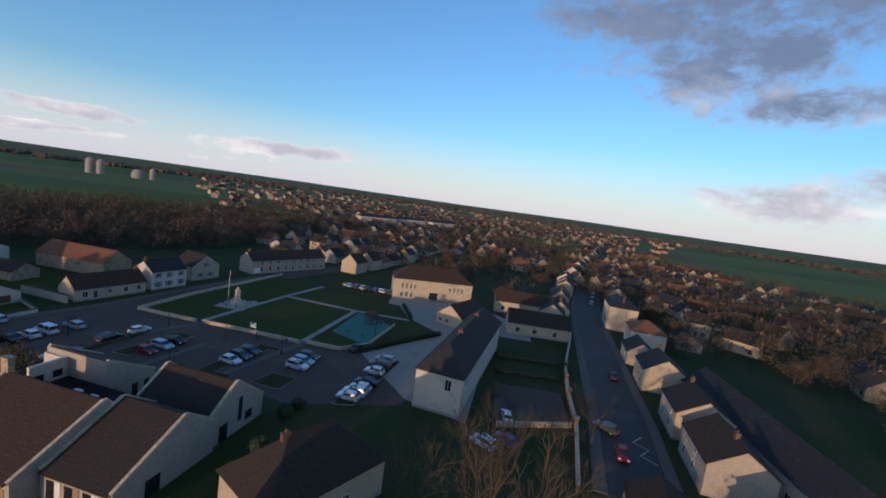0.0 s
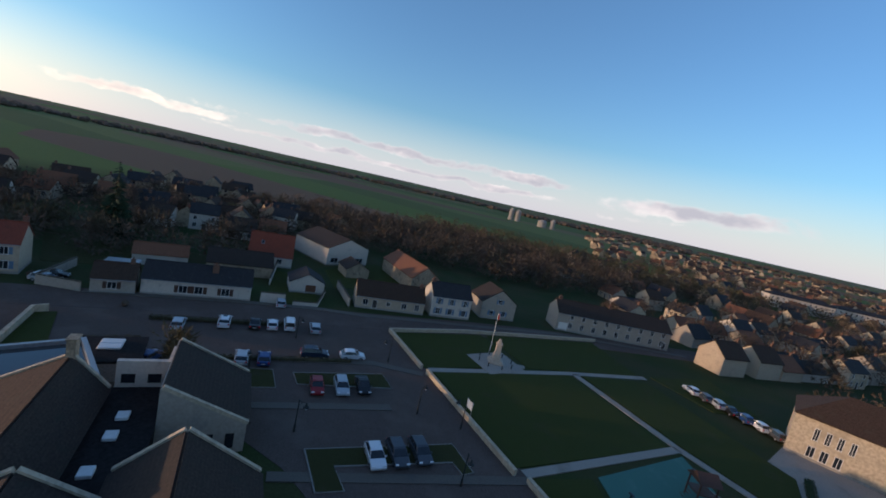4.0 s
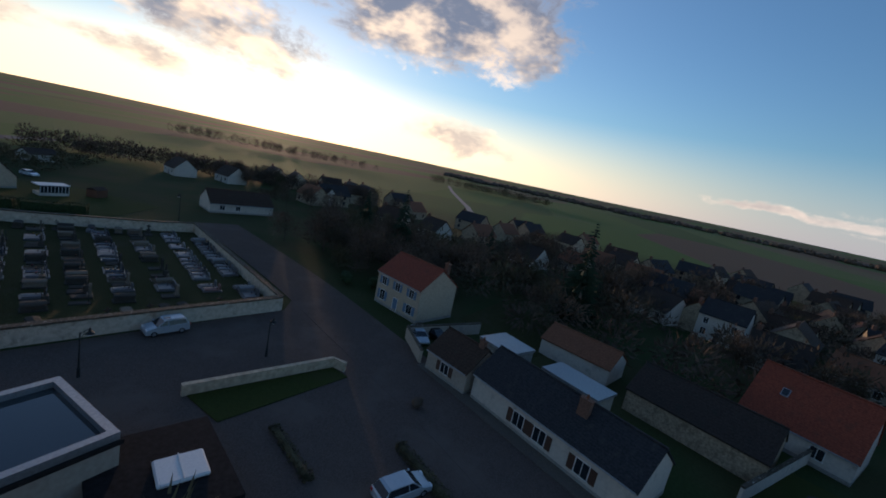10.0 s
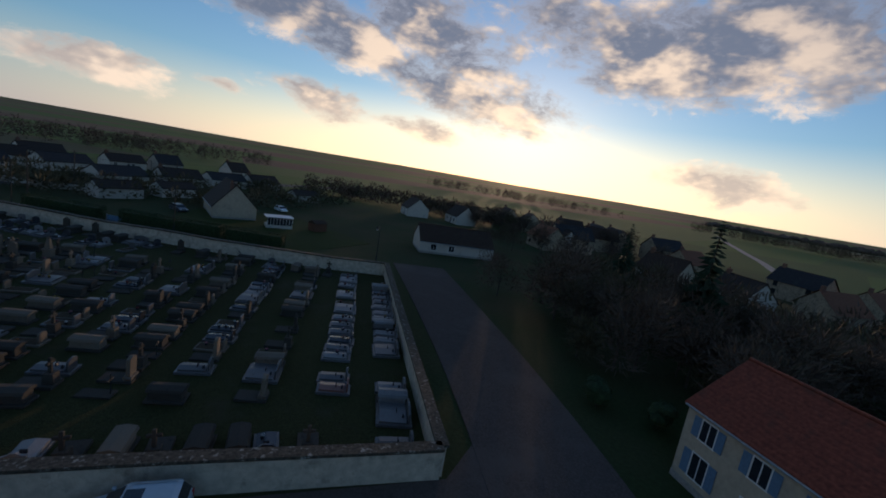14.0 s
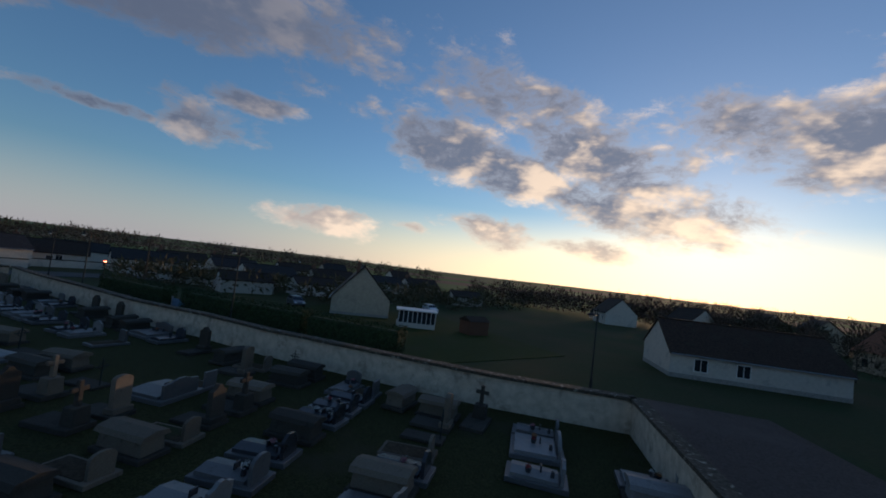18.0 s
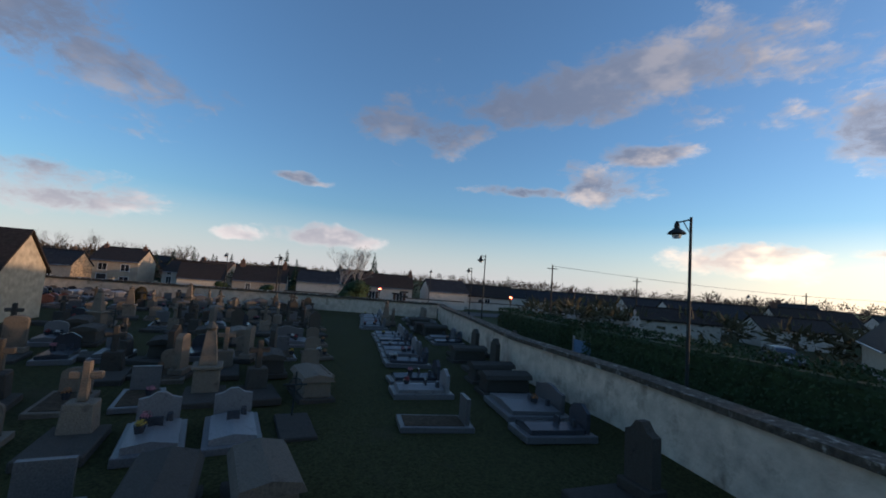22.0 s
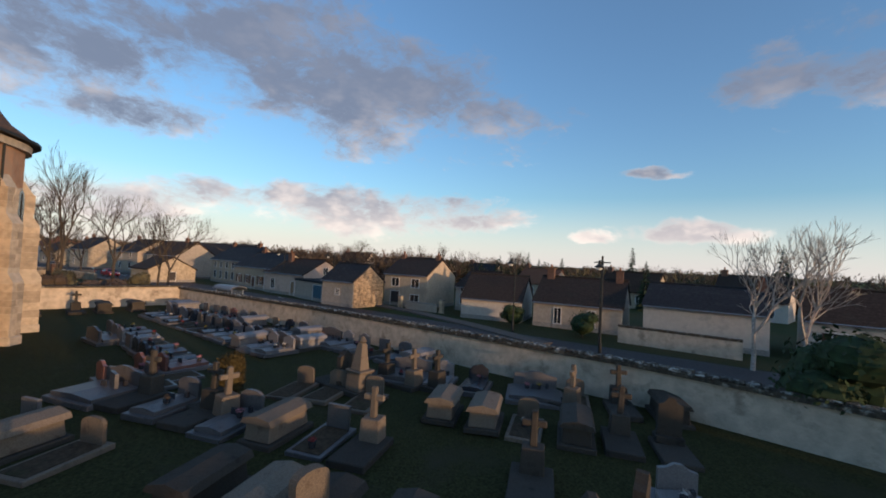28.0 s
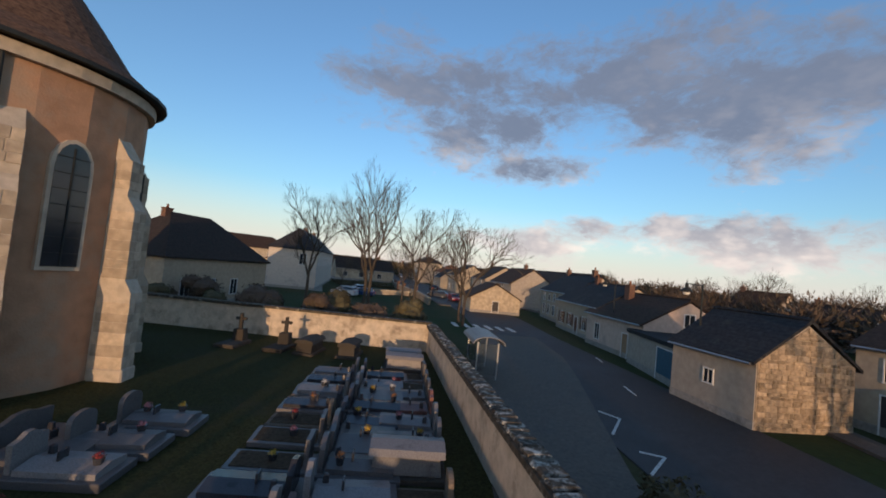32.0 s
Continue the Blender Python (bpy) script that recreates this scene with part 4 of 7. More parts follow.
# ---- houses along the car park street ----
SB = "shutter_brown"
house((-31.2, 73.0), (-28.2, 78.6), 6.0, 2.7, 4.8, "render_grey", "tile_brown", wins=[(3.0, 0.9, 1.2, 1.2)], doors=[], shutters=SB, chimneys=[(5.4, 3, 0.7, 0.8)], label="low grey cottage with a brown tiled roof")
house((-28.1, 79.0), (-18.4, 94.6), 6.8, 3.1, 5.6, "render_white", "slate", wins=[(6.6, 0.8, 1.3, 1.4), (9.2, 0.8, 1.3, 1.4), (13.8, 0.8, 1.3, 1.4)], shutters=SB, chimneys=[(11.6, 2.2, 1.1, 0.7)], label="long white single-storey house with a slate roof and brown shutters")
house((-21.5, 105.0), (-17.6, 111.6), 7.5, 2.6, 4.6, "render_white", "slate", "cross", doors=[(4.6, 2.4, 2.1, "door_brown")], label="white garage with a brown door and slate roof", name="garage", category="garage")
house((-9.0, 112.4), (1.0, 125.4), 6.5, 3.0, 5.8, "render_cream", "tile_brown", wins=[(2.2, 0.9, 1.1, 1.3), (7.6, 1.2, 0.8, 0.9), (11.4, 0.9, 1.1, 1.3), (14.6, 0.9, 1.0, 1.4)], doors=[(4.4, 1.0, 2.2, "door")], chimneys=[(15.6, 3.2, 0.8, 0.7)], label="cream cottage with a long brown tiled roof")
house((1.4, 126.0), (7.4, 134.4), 7.5, 5.2, 7.8, "render_white", "slate", wins=[(1.8, 0.8, 1.0, 1.5), (5.0, 0.8, 1.0, 1.5), (8.6, 0.8, 1.0, 1.5), (1.8, 3.3, 0.8, 1.4), (5.0, 3.3, 0.8, 1.4), (8.6, 3.3, 0.8, 1.4)], shutters="shutter", chimneys=[(0.5, 3.7, 0.8, 0.8)], label="white two-storey house with slate roof and shutters")
house((6.6, 139.0), (12.4, 147.0), 9, 4.6, 8.0, "render_grey", "tile_dark", "cross", wins=[(3, 1, 1, 1.3), (6.5, 1, 1, 1.3), (5, 4.2, 1.0, 1.2)], shutters="shutter", label="grey gabled house with dark roof")
house((19.0, 152.6), (43.0, 176.0), 8.0, 5.0, 7.8, "render_grey", "tile_dark", wins=[(4 + i * 3.4, 1.0, 1.0, 1.5) for i in range(9)] + [(4 + i * 3.4, 3.5, 0.9, 1.2) for i in range(9)], doors=[(2.0, 2.4, 2.3, "frame"), (32, 1.0, 2.1, "door")], chimneys=[(1, 4, 0.9, 0.9), (16, 4, 0.9, 0.9), (32, 4, 0.9, 0.9)], label="long terrace of grey stone houses with dark roofs")
house((-45.2, 109.0), (-39.0, 118.4), 9.5, 3.0, 8.2, "render_white", "tile_red", wins=[(1.6, 0.9, 1.2, 1.3), (8.0, 1.0, 1.3, 1.3)], doors=[(4.5, 1.1, 2.2, "door")], label="white house with a steep bright red roof", skylights=[(3.2, 0.55)])
house((-46.0, 133.6), (-41.6, 148.4), 20, 5.4, 8.4, "render_white", "tile_dark", "cross", wins=[(2.6, 0.9, 2.6, 1.5), (7.4, 0.9, 2.6, 1.5), (12.2, 0.9, 2.6, 1.5)], label="large white gabled barn with a dark roof", name="barn", category="barn")
house((-47.3, 58.4), (-42.9, 67.6), 8.2, 5.4, 8.3, "render_cream", "tile_red", wins=[(1.7, 0.9, 1.1, 1.6), (8.3, 0.9, 1.2, 1.4), (1.7, 3.5, 1.0, 1.3), (5.0, 3.5, 1.0, 1.3), (8.3, 3.5, 1.0, 1.3)], doors=[(5.0, 1.0, 2.2, "shutter")], shutters="shutter", chimneys=[(9.6, 5.6, 0.8, 0.9)], label="cream two-storey house with blue shutters and a red tiled roof")
house((-47, 84.5), (-42.5, 94), 6.0, 2.5, 4.3, "render_white", "tile_orange", label="low outbuilding with an orange tiled roof", name="outbuilding", category="outbuilding", base=False)
house((-38, 95), (-31, 107.5), 8.0, 2.8, 5.4, "rubble", "tile_dark", label="stone outbuilding with a dark roof", name="outbuilding", category="outbuilding", base=False)
house((-14.5, 136.5), (-10.5, 144.5), 24, 4.2, 7.4, "rubble", "tile_orange", "cross", label="old stone barn with orange and brown tiles", name="barn", category="barn", base=False)
house((-30, 128), (-27, 134), 8, 2.6, 4.6, "rubble", "tile_dark", "cross", label="small stone shed with a dark roof", name="shed", category="shed", base=False)

# ---- park side ----


# ---- row along the east street ----
def rubble_gable(top, w, d, eave, ridge):
    """A gable end of rough stones, each a little proud."""
    rnd = random.Random(4)
    bm = bmesh.new()
    prism(bm, [(0.05, 0), (d - 0.05, 0), (d - 0.05, eave), (d / 2, ridge - 0.1), (0.05, eave)], w - 0.02, w + 0.05, axis=0)
    wall = part("gable_end", bm, "rubble", top, "rough bare stone gable end")
    z = 0.1
    while z < ridge - 0.3:
        h, v = rnd.uniform(0.14, 0.3), 0.1
        half = d / 2 - 0.1 if z + h < eave else (d / 2 - 0.1) * (ridge - z - h) / (ridge - eave)
        v = d / 2 - half
        while v < d / 2 + half - 0.12:
            L = min(rnd.uniform(0.2, 0.6), d / 2 + half - v)
            part("stone", box(w + 0.02, w + 0.06 + rnd.uniform(0.01, 0.06), v + 0.015, v + L - 0.015, z, z + h - 0.03, 0.02), "rubble_piece", wall)
            v += L
        z += h
    return top


house((91, 17.4), (80.4, 7.4), 8, 4.6, 7.2, "render_cream", "slate", wins=[(2 + i * 2.6, 0.9, 1.0, 1.4) for i in range(5)] + [(2 + i * 2.6, 3.0, 0.9, 1.1) for i in range(5)], doors=[], chimneys=[(1, 4, 0.9, 0.9), (12, 4, 0.9, 0.9)], label="cream two-storey row house with slate roof")
house((79.5, 6.5), (69.6, -2.2), 8, 3.8, 6.2, "render_cream", "slate", wins=[(2, 0.9, 1.0, 1.4), (5, 0.9, 1.0, 1.4), (9.4, 0.9, 1.0, 1.4)], doors=[(11.6, 1.8, 2.6, "door_brown"), (7, 1.0, 2.1, "door_brown")], chimneys=[(3, 4, 0.9, 0.8)], shutters="door_brown", label="cream cottage with slate roof and a red gate")
house((68.6, -3.2), (60.8, -9.8), 8.0, 3.3, 5.5, "render_pink", "tile_brown", wins=[(2.4, 0.8, 0.9, 1.5)], doors=[(7.6, 0.9, 2.1, "wood_pale")], back=[(4.0, 3.4, 0.9, 1.0)], chimneys=[(2.6, 3, 0.9, 0.9)], label="pinkish rendered cottage with a brown tiled roof")
house((60.4, -10.1), (53.0, -14.2), 5, 2.5, 2.7, "render_grey", "slate", "flat", doors=[(6.6, 2.4, 2.2, "door_blue")], label="low yard wall building with a blue gate", name="outbuilding", category="outbuilding")
rubble_gable(house((52.7, -14.3), (48.7, -18.2), 5.6, 3.3, 5.3, "render_grey", "slate", wins=[(2.8, 1.5, 0.6, 0.7)], label="grey cottage with slate roof and bare stone gable", name="cottage"), 5.59, 5.6, 3.3, 5.15)
house((55.0, -22.9), (50.3, -28.2), 7.6, 4.4, 6.6, "render_cream", "tile_dark", wins=[(1.9, 2.7, 1.2, 1.1), (5.2, 2.7, 1.2, 1.1), (5.2, 0.5, 1.3, 1.2)], doors=[(1.9, 1.4, 2.0, "door")], chimneys=[(0.6, 3.6, 0.6, 0.5), (6.5, 3.6, 0.6, 0.5)], label="cream two-storey house with a dark tiled roof")
garden_wall([(50.6, -25.2), (47.6, -28.4)], 1.0, "low wall before the two-storey house", "render_grey", "concrete", 0.25, 0.08)
for x, y in ((51.2, -24.6), (47.3, -28.9)):
    t_ = thing("gate_post", "square stone gate post", "gate post", pose(x, y, 0, rz=45))
    part("shaft", box(-0.25, 0.25, -0.25, 0.25, 0, 1.5, 0.02), "stone", t_)
    part("cap", box(-0.32, 0.32, -0.32, 0.32, 1.5, 1.62, 0.02), "kerb", t_)
house((51.4, -32.2), (47.4, -35.2), 7, 3.2, 5.2, "render_white", "tile_dark", wins=[(1.2, 0.9, 0.8, 1.3), (1.2, 2.6, 0.7, 0.5)], doors=[(3.6, 1.6, 2.1, "door_blue")], label="small white house with a dark roof and blue door")
house((44.4, -30.4), (40.2, -36.0), 7.5, 2.4, 5.0, "render_white", "tile_dark", label="white outbuilding with a large dark roof", name="outbuilding", category="outbuilding")
house((40.0, -36.6), (33.6, -42.8), 7.5, 2.7, 5.2, "render_grey", "tile_dark", wins=[(2.6, 0.5, 0.7, 1.6), (6, 0.5, 0.7, 1.6)], chimneys=[(0.9, 3.5, 0.8, 1.0), (8.2, 3.5, 0.7, 1.0)], label="grey-green cottage with a dark roof")
house((33.2, -43.2), (25.6, -48.8), 7.5, 3.3, 5.2, "render_white", "slate", chimneys=[(9.0, 3.5, 0.7, 0.8)], label="blank white house wall with a slate roof")
garden_wall([(31.4, -39.6), (25.0, -44.4)], 1.5, "stained white garden wall", "wall_old", "coping", 0.3, 0.1)
house((25.2, -49.2), (17.2, -54.8), 7.5, 3.3, 5.6, "render_white", "tile_brown", wins=[(2.2, 0.8, 1.1, 1.6), (7.4, 0.8, 1.1, 1.6)], shutters=SB, chimneys=[(9.4, 3.5, 0.6, 1.0)], label="white cottage with a brown roof and brown shutters")
house((16.6, -57), (10.6, -62.4), 8, 3.2, 5.4, "render_white", "slate", label="white cottage with a slate roof")
garden_wall([(17.6, -52.6), (10, -58.2)], 1.6, "white rendered garden wall", "render_white", "coping", 0.25, 0.1)
house((80.2, 24.6), (86.4, 19.6), 7, 2.4, 4.6, "stone", "tile_brown", "cross", doors=[(4, 1.0, 1.9, "door")], label="small ochre outbuilding behind the cemetery wall", name="outbuilding", category="outbuilding")

# ---- south and west ----
house((-43.5, -20.2), (-46.4, -34.8), 8.6, 2.6, 7.4, "render_cream", "tile_dark", label="cream bungalow with a steep dark tiled roof", chimneys=[(0.6, 5.2, 0.9, 0.4)])
house((-69.9, 1.6), (-85, 8.6), 9, 2.6, 5.6, "render_white", "tile_brown", label="white bungalow with a long brown roof", wins=[(3, 0.9, 1.2, 1.2), (7, 0.9, 1.2, 1.2)])

# ---- trees and hedges ----
def bare_tree_mesh(seed, h, spread=0.55, levels=5, r0=0.22):
    """Trunk with its main limbs, and the fan of branches."""
    rnd = random.Random(seed)
    wood = (bmesh.new(), bmesh.new())
    def grow(p, way, length, r, lev):
        mid = p + way * length * 0.5 + Vector((rnd.uniform(-1, 1), rnd.uniform(-1, 1), 0)) * length * 0.06
        end = p + way * length
        s = 7 if lev == 0 else (5 if lev < 3 else 3)
        bm = wood[0 if lev < 2 else 1]
        tube(bm, p, mid, r, r * 0.85, s)
        tube(bm, mid, end, r * 0.85, r * 0.66, s)
        if lev >= levels:
            return
        k = rnd.choice((2, 3, 3)) if lev < levels - 1 else 3
        for i in range(k):
            a = rnd.uniform(0, math.tau)
            tilt = rnd.uniform(0.35, 0.95) * spread * 1.5
            q = way.to_track_quat("Z", "Y")
            d = q @ Vector((math.sin(tilt) * math.cos(a), math.sin(tilt) * math.sin(a), math.cos(tilt)))
            d = (d + Vector((0, 0, 0.22))).normalized()
            grow(end if i else mid.lerp(end, 0.8), d, length * rnd.uniform(0.62, 0.85), r * 0.6, lev + 1)
        if lev in (1, 2, 3):
            a = rnd.uniform(0, math.tau)
            d = (way + Vector((math.cos(a), math.sin(a), 0.1)) * 0.9).normalized()
            grow(mid, d, length * 0.55, r * 0.45, lev + 2)
    grow(Vector((0, 0, -0.2)), Vector((0, 0, 1)), h * 0.27, r0, 0)
    return wood


def crown_mesh(seed, h, w, base, n, size, up=0.5):
    """A loose crown of thin twig blades in several uneven clumps."""
    rnd = random.Random(seed)
    bm = bmesh.new()
    clumps = [(Vector((rnd.gauss(0, w * 0.24), rnd.gauss(0, w * 0.24), rnd.uniform(base + 0.12 * h, h * 0.88))), rnd.uniform(0.22, 0.42) * w) for _ in range(9)]
    for _ in range(n):
        c, r = rnd.choice(clumps)
        d = Vector((rnd.gauss(0, 1), rnd.gauss(0, 1), rnd.gauss(0, 1))).normalized()
        p = c + d * r * rnd.uniform(0.3, 1.05)
        if p.z < base * 0.8:
            continue
        way = (d + Vector((rnd.uniform(-.5, .5), rnd.uniform(-.5, .5), up + rnd.uniform(-.4, .5)))).normalized()
        side = way.cross(Vector((rnd.gauss(0, 1), rnd.gauss(0, 1), rnd.gauss(0, 1)))).normalized()
        L = size * rnd.uniform(0.6, 1.5)
        bm.faces.new([bm.verts.new(p - side * L * 0.09), bm.verts.new(p + side * L * 0.09), bm.verts.new(p + way * L)])
    return bm


def shrub_mesh(seed, h, w, n, size):
    """A dense lumpy shrub: leaves all over a rounded body."""
    rnd = random.Random(seed)
    bm = bmesh.new()
    lobes = [(Vector((0, 0, h * 0.5)), w * 0.42, h * 0.48)] + [(Vector((rnd.gauss(0, w * 0.16), rnd.gauss(0, w * 0.16), h * rnd.uniform(0.3, 0.75))), w * rnd.uniform(0.2, 0.3), h * rnd.uniform(0.18, 0.26)) for _ in range(7)]
    for c, rw, rh in lobes:
        lathe(bm, [(0.01, -rh * 0.9), (rw * 0.7, -rh * 0.5), (rw * 0.85, 0), (rw * 0.65, rh * 0.5), (0.01, rh * 0.88)], 9, tuple(c))
    for _ in range(n):
        c, rw, rh = rnd.choice(lobes)
        d = Vector((rnd.gauss(0, 1), rnd.gauss(0, 1), rnd.gauss(0, 1))).normalized()
        p = c + Vector((d.x * rw, d.y * rw, d.z * rh)) * rnd.uniform(0.8, 1.03)
        t = (d.orthogonal() + Vector((rnd.gauss(0, 1), rnd.gauss(0, 1), rnd.gauss(0, 1)))).normalized()
        u = (d.cross(t) + d * rnd.uniform(-0.6, 0.6)).normalized()
        L = size * rnd.uniform(0.6, 1.4)
        bm.faces.new([bm.verts.new(p + t * L), bm.verts.new(p + u * L * 0.6), bm.verts.new(p - t * L), bm.verts.new(p - u * L * 0.6)])
    return bm


def conifer_mesh(seed, h, w):
    rnd = random.Random(seed)
    bm = bmesh.new()
    tiers = int(h * 2.2)
    for i in range(tiers):
        f = i / tiers
        z = h * (0.06 + 0.94 * f)
        r = w * 0.5 * (1 - f) ** 0.85 * rnd.uniform(0.8, 1.12) + 0.12
        for k in range(max(6, int(15 * (1 - f)))):
            a = rnd.uniform(0, math.tau)
            tip = Vector((math.cos(a) * r, math.sin(a) * r, z - 0.22 * r + rnd.uniform(-.15, .15)))
            root = Vector((0, 0, z + 0.1))
            side = Vector((-math.sin(a), math.cos(a), 0)) * (0.13 * r + 0.1)
            m_ = root.lerp(tip, 0.55)
            v = [bm.verts.new(q) for q in (root, m_ + side - Vector((0, 0, 0.16 * r)), tip, m_ - side - Vector((0, 0, 0.16 * r)), m_ + Vector((0, 0, 0.08 * r)))]
            for tri in ((0, 1, 4), (1, 2, 4), (2, 3, 4), (3, 0, 4)):
                bm.faces.new([v[j] for j in tri])
    return bm


PROTOS = []


def make_tree(name, label, trunk, crown, bark, leaf, category="tree"):
    top = thing(name, label, category)
    PROTOS.append(top)
    if isinstance(trunk, tuple):
        part("crown", trunk[1], bark, top, "fan of fine bare twigs")
        trunk = trunk[0]
    part("trunk", trunk, bark, top)
    if crown is not None:
        part("crown", crown, leaf, top)
    return top


def stem(h, r, limbs=9):
    bm = bmesh.new()
    tube(bm, (0, 0, -0.3), (0.05, 0.02, h * 0.5), r, r * 0.7, 7)
    tube(bm, (0.05, 0.02, h * 0.5), (0, 0.05, h * 0.92), r * 0.7, r * 0.2, 6)
    rnd = random.Random(int(h * 10))
    for i in range(limbs):
        a, z = rnd.uniform(0, 6.28), h * rnd.uniform(0.25, 0.75)
        tube(bm, (0, 0, z), (math.cos(a) * h * 0.2, math.sin(a) * h * 0.2, z + h * 0.2), r * 0.35, r * 0.1, 4)
    return bm


BARE = [make_tree("bare_tree", "tall bare winter tree with a fine fan of twigs", bare_tree_mesh(11 + i, h, sp, 6, 0.15), None, "bark", None) for i, (h, sp) in enumerate(((10.5, 0.5), (9.5, 0.6), (11.5, 0.42)))]
BIRCH = make_tree("birch_tree", "slender bare birch with pale bark", bare_tree_mesh(31, 8.5, 0.5, 6, 0.13), None, "bark_pale", None)
BROWN = [make_tree("winter_tree", "leafless brown tree with a dense twiggy crown", stem(h, 0.2), crown_mesh(50 + i, h, w, h * 0.22, 1500, 0.95), "bark", lf) for i, (h, w, lf) in enumerate(((9, 8, "twigs"), (11, 9, "twigs"), (7, 7, "ivy"), (12, 8.5, "twigs")))]
FIR = [make_tree("conifer", "dark green pointed conifer", stem(h, 0.18, 0), conifer_mesh(70 + i, h, w), "bark", "needle") for i, (h, w) in enumerate(((15, 7), (10, 4.6), (7, 3.4)))]
BUSH = [make_tree("bush", "dense rounded garden bush by a wall", stem(1.6, 0.07, 0), shrub_mesh(90 + i, 2.4, 2.8, 2600, 0.07), "bark", lf, "bush") for i, lf in enumerate(("hedge", "twigs", "ivy"))]


def plant(proto, x, y, s=1.0, turn=None, z=0.0):
    ob = copy_thing(proto, pose(x, y, z, rz=random.uniform(0, 360) if turn is None else turn))
    ob.scale = (s, s, s * random.uniform(0.92, 1.08))
    return ob


random.seed(5)
# along the cemetery's north-east wall and the small square behind it
for x, y, k, s in ((56, 29.5, 0, 1.5), (60.2, 22.9, 2, 1.55), (61.5, 25.5, 1, 1.65), (63.6, 18.7, 0, 1.6), (64.4, 11, 1, 1.35), (67, 14, 2, 1.2), (90, 45, 0, 1.2), (78, 38, 0, 1.2)):
    plant(BARE[k], x, y, s)
# bare trees beyond the east row
for x, y, k, s in ((128, 6, 0, 1.3), (120, -25, 1, 1.3), (112, -38, 2, 1.2), (104, -46, 1, 1.3), (96, -60, 0, 1.3), (112, -8, 1, 1.3)):
    plant(BARE[k], x, y, s)
plant(BIRCH, 22.4, -41.5, 1.25)
plant(BIRCH, 20.4, -42.8, 1.2)
for i in range(9):
    plant(FIR[1 + i % 2], 84 + i * 6 - 30, -66 - (i * 13) % 17, 0.8 + (i % 3) * 0.15)
plant(FIR[0], -69.5, 88.5, 1.38)
plant(FIR[0], -74, 50, 1.18)
plant(FIR[0], -93, 30, 0.95)
plant(FIR[1], -82, 92, 1.0)
plant(FIR[1], -96, 74, 0.9)
plant(FIR[1], -110, 60, 1.0)
# street trees of the car park and gardens
for x, y, k, s in ((1.5, 72.5, 2, 0.75), (79, 50, 0, 0.7), (85, 45, 2, 0.6)):
    plant(BROWN[k] if s > 0.72 else BARE[k], x, y, s)
plant(BARE[1], 76.5, 55, 0.75)
# gardens west of the cemetery road
for i in range(34):
    x, y = random.uniform(-84, -57), random.uniform(27, 62)
    if x > -55 and y > 46:
        continue
    plant(BROWN[i % 4], x, y, random.uniform(0.5, 0.85))
for i in range(70):
    x, y = random.uniform(-150, -56), random.uniform(62, 200)
    plant(BROWN[i % 4], x, y, random.uniform(0.5, 0.9))
for i in range(36):
    x, y = random.uniform(-165, -100), random.uniform(-60, 30)
    plant(BROWN[i % 4], x, y, random.uniform(0.45, 0.75))
# trees between the town's houses
for i in range(110):
    x, y = random.uniform(10, 330), random.uniform(180, 480)
    if abs((x - 150) * 0.742 - (y - 147) * 0.67) < 14:
        continue
    plant(BROWN[i % 4], x, y, random.uniform(0.45, 0.8))
for i in range(60):
    x, y = random.uniform(150, 330), random.uniform(20, 190)
    plant(BROWN[i % 4], x, y, random.uniform(0.5, 0.9))
for i in range(26):
    x, y = random.uniform(130, 260), random.uniform(-90, 20)
    plant(BROWN[i % 4], x, y, random.uniform(0.5, 0.9))
for x, y, s in ((-22.8, 75.2, 0.5), (48, 42.6, 0.9), (43, 57, 1.0), (45, 60, 0.9), (40, 48, 1.0), (38, 43, 1.0), (12.9, -32.8, 1.9), (38.4, -33.6, 0.95), (33.4, -37.6, 1.1), (-52, 56, 1.0), (-50, 52, 1.1), (-41, 68.5, 0.6)):
    plant(BUSH[0] if s > 0.85 and x < 44 else BUSH[1], x, y, s)


def wood_stuff(name, label, centre, size, n, hmin, hmax, leaf, seed, turn=0.0, clear=False):
    """A far wood: many loose twig tufts in uneven crowns, joined."""
    rnd = random.Random(seed)
    verts, faces = [], []
    for _ in range(n):
        u, v = rnd.uniform(-1, 1), rnd.uniform(-1, 1)
        if u * u + v * v > 1:
            continue
        c, s_ = math.cos(turn), math.sin(turn)
        x, y = centre[0] + u * size[0] * c - v * size[1] * s_, centre[1] + u * size[0] * s_ + v * size[1] * c
        if clear and y > 90 and abs((x - 167.4) * 0.742 - (y - 136.4) * 0.67) < 13:
            continue
        h, w, z0 = rnd.uniform(hmin, hmax), rnd.uniform(2.2, 4.6), lift(x, y)
        for _ in range(110):
            d = Vector((rnd.gauss(0, 1), rnd.gauss(0, 1), rnd.gauss(0, 1))).normalized()
            p = Vector((x, y, z0 + h * 0.58)) + Vector((d.x * w, d.y * w, d.z * h * 0.45)) * rnd.uniform(0.5, 1.05)
            way = (d + Vector((rnd.uniform(-.6, .6), rnd.uniform(-.6, .6), 0.35))).normalized()
            side = way.cross(Vector((rnd.gauss(0, 1), rnd.gauss(0, 1), rnd.gauss(0, 1)))).normalized()
            L = rnd.uniform(0.6, 1.5)
            k = len(verts)
            verts += [p - side * L * 0.16, p + side * L * 0.16, p + way * L]
            faces.append((k, k + 1, k + 2))
    me = bpy.data.meshes.new(name)
    me.from_pydata([tuple(v) for v in verts], [], faces)
    me.materials.append(M[leaf])
    return tagged(new(name, me), label, "wood", kind="stuff")


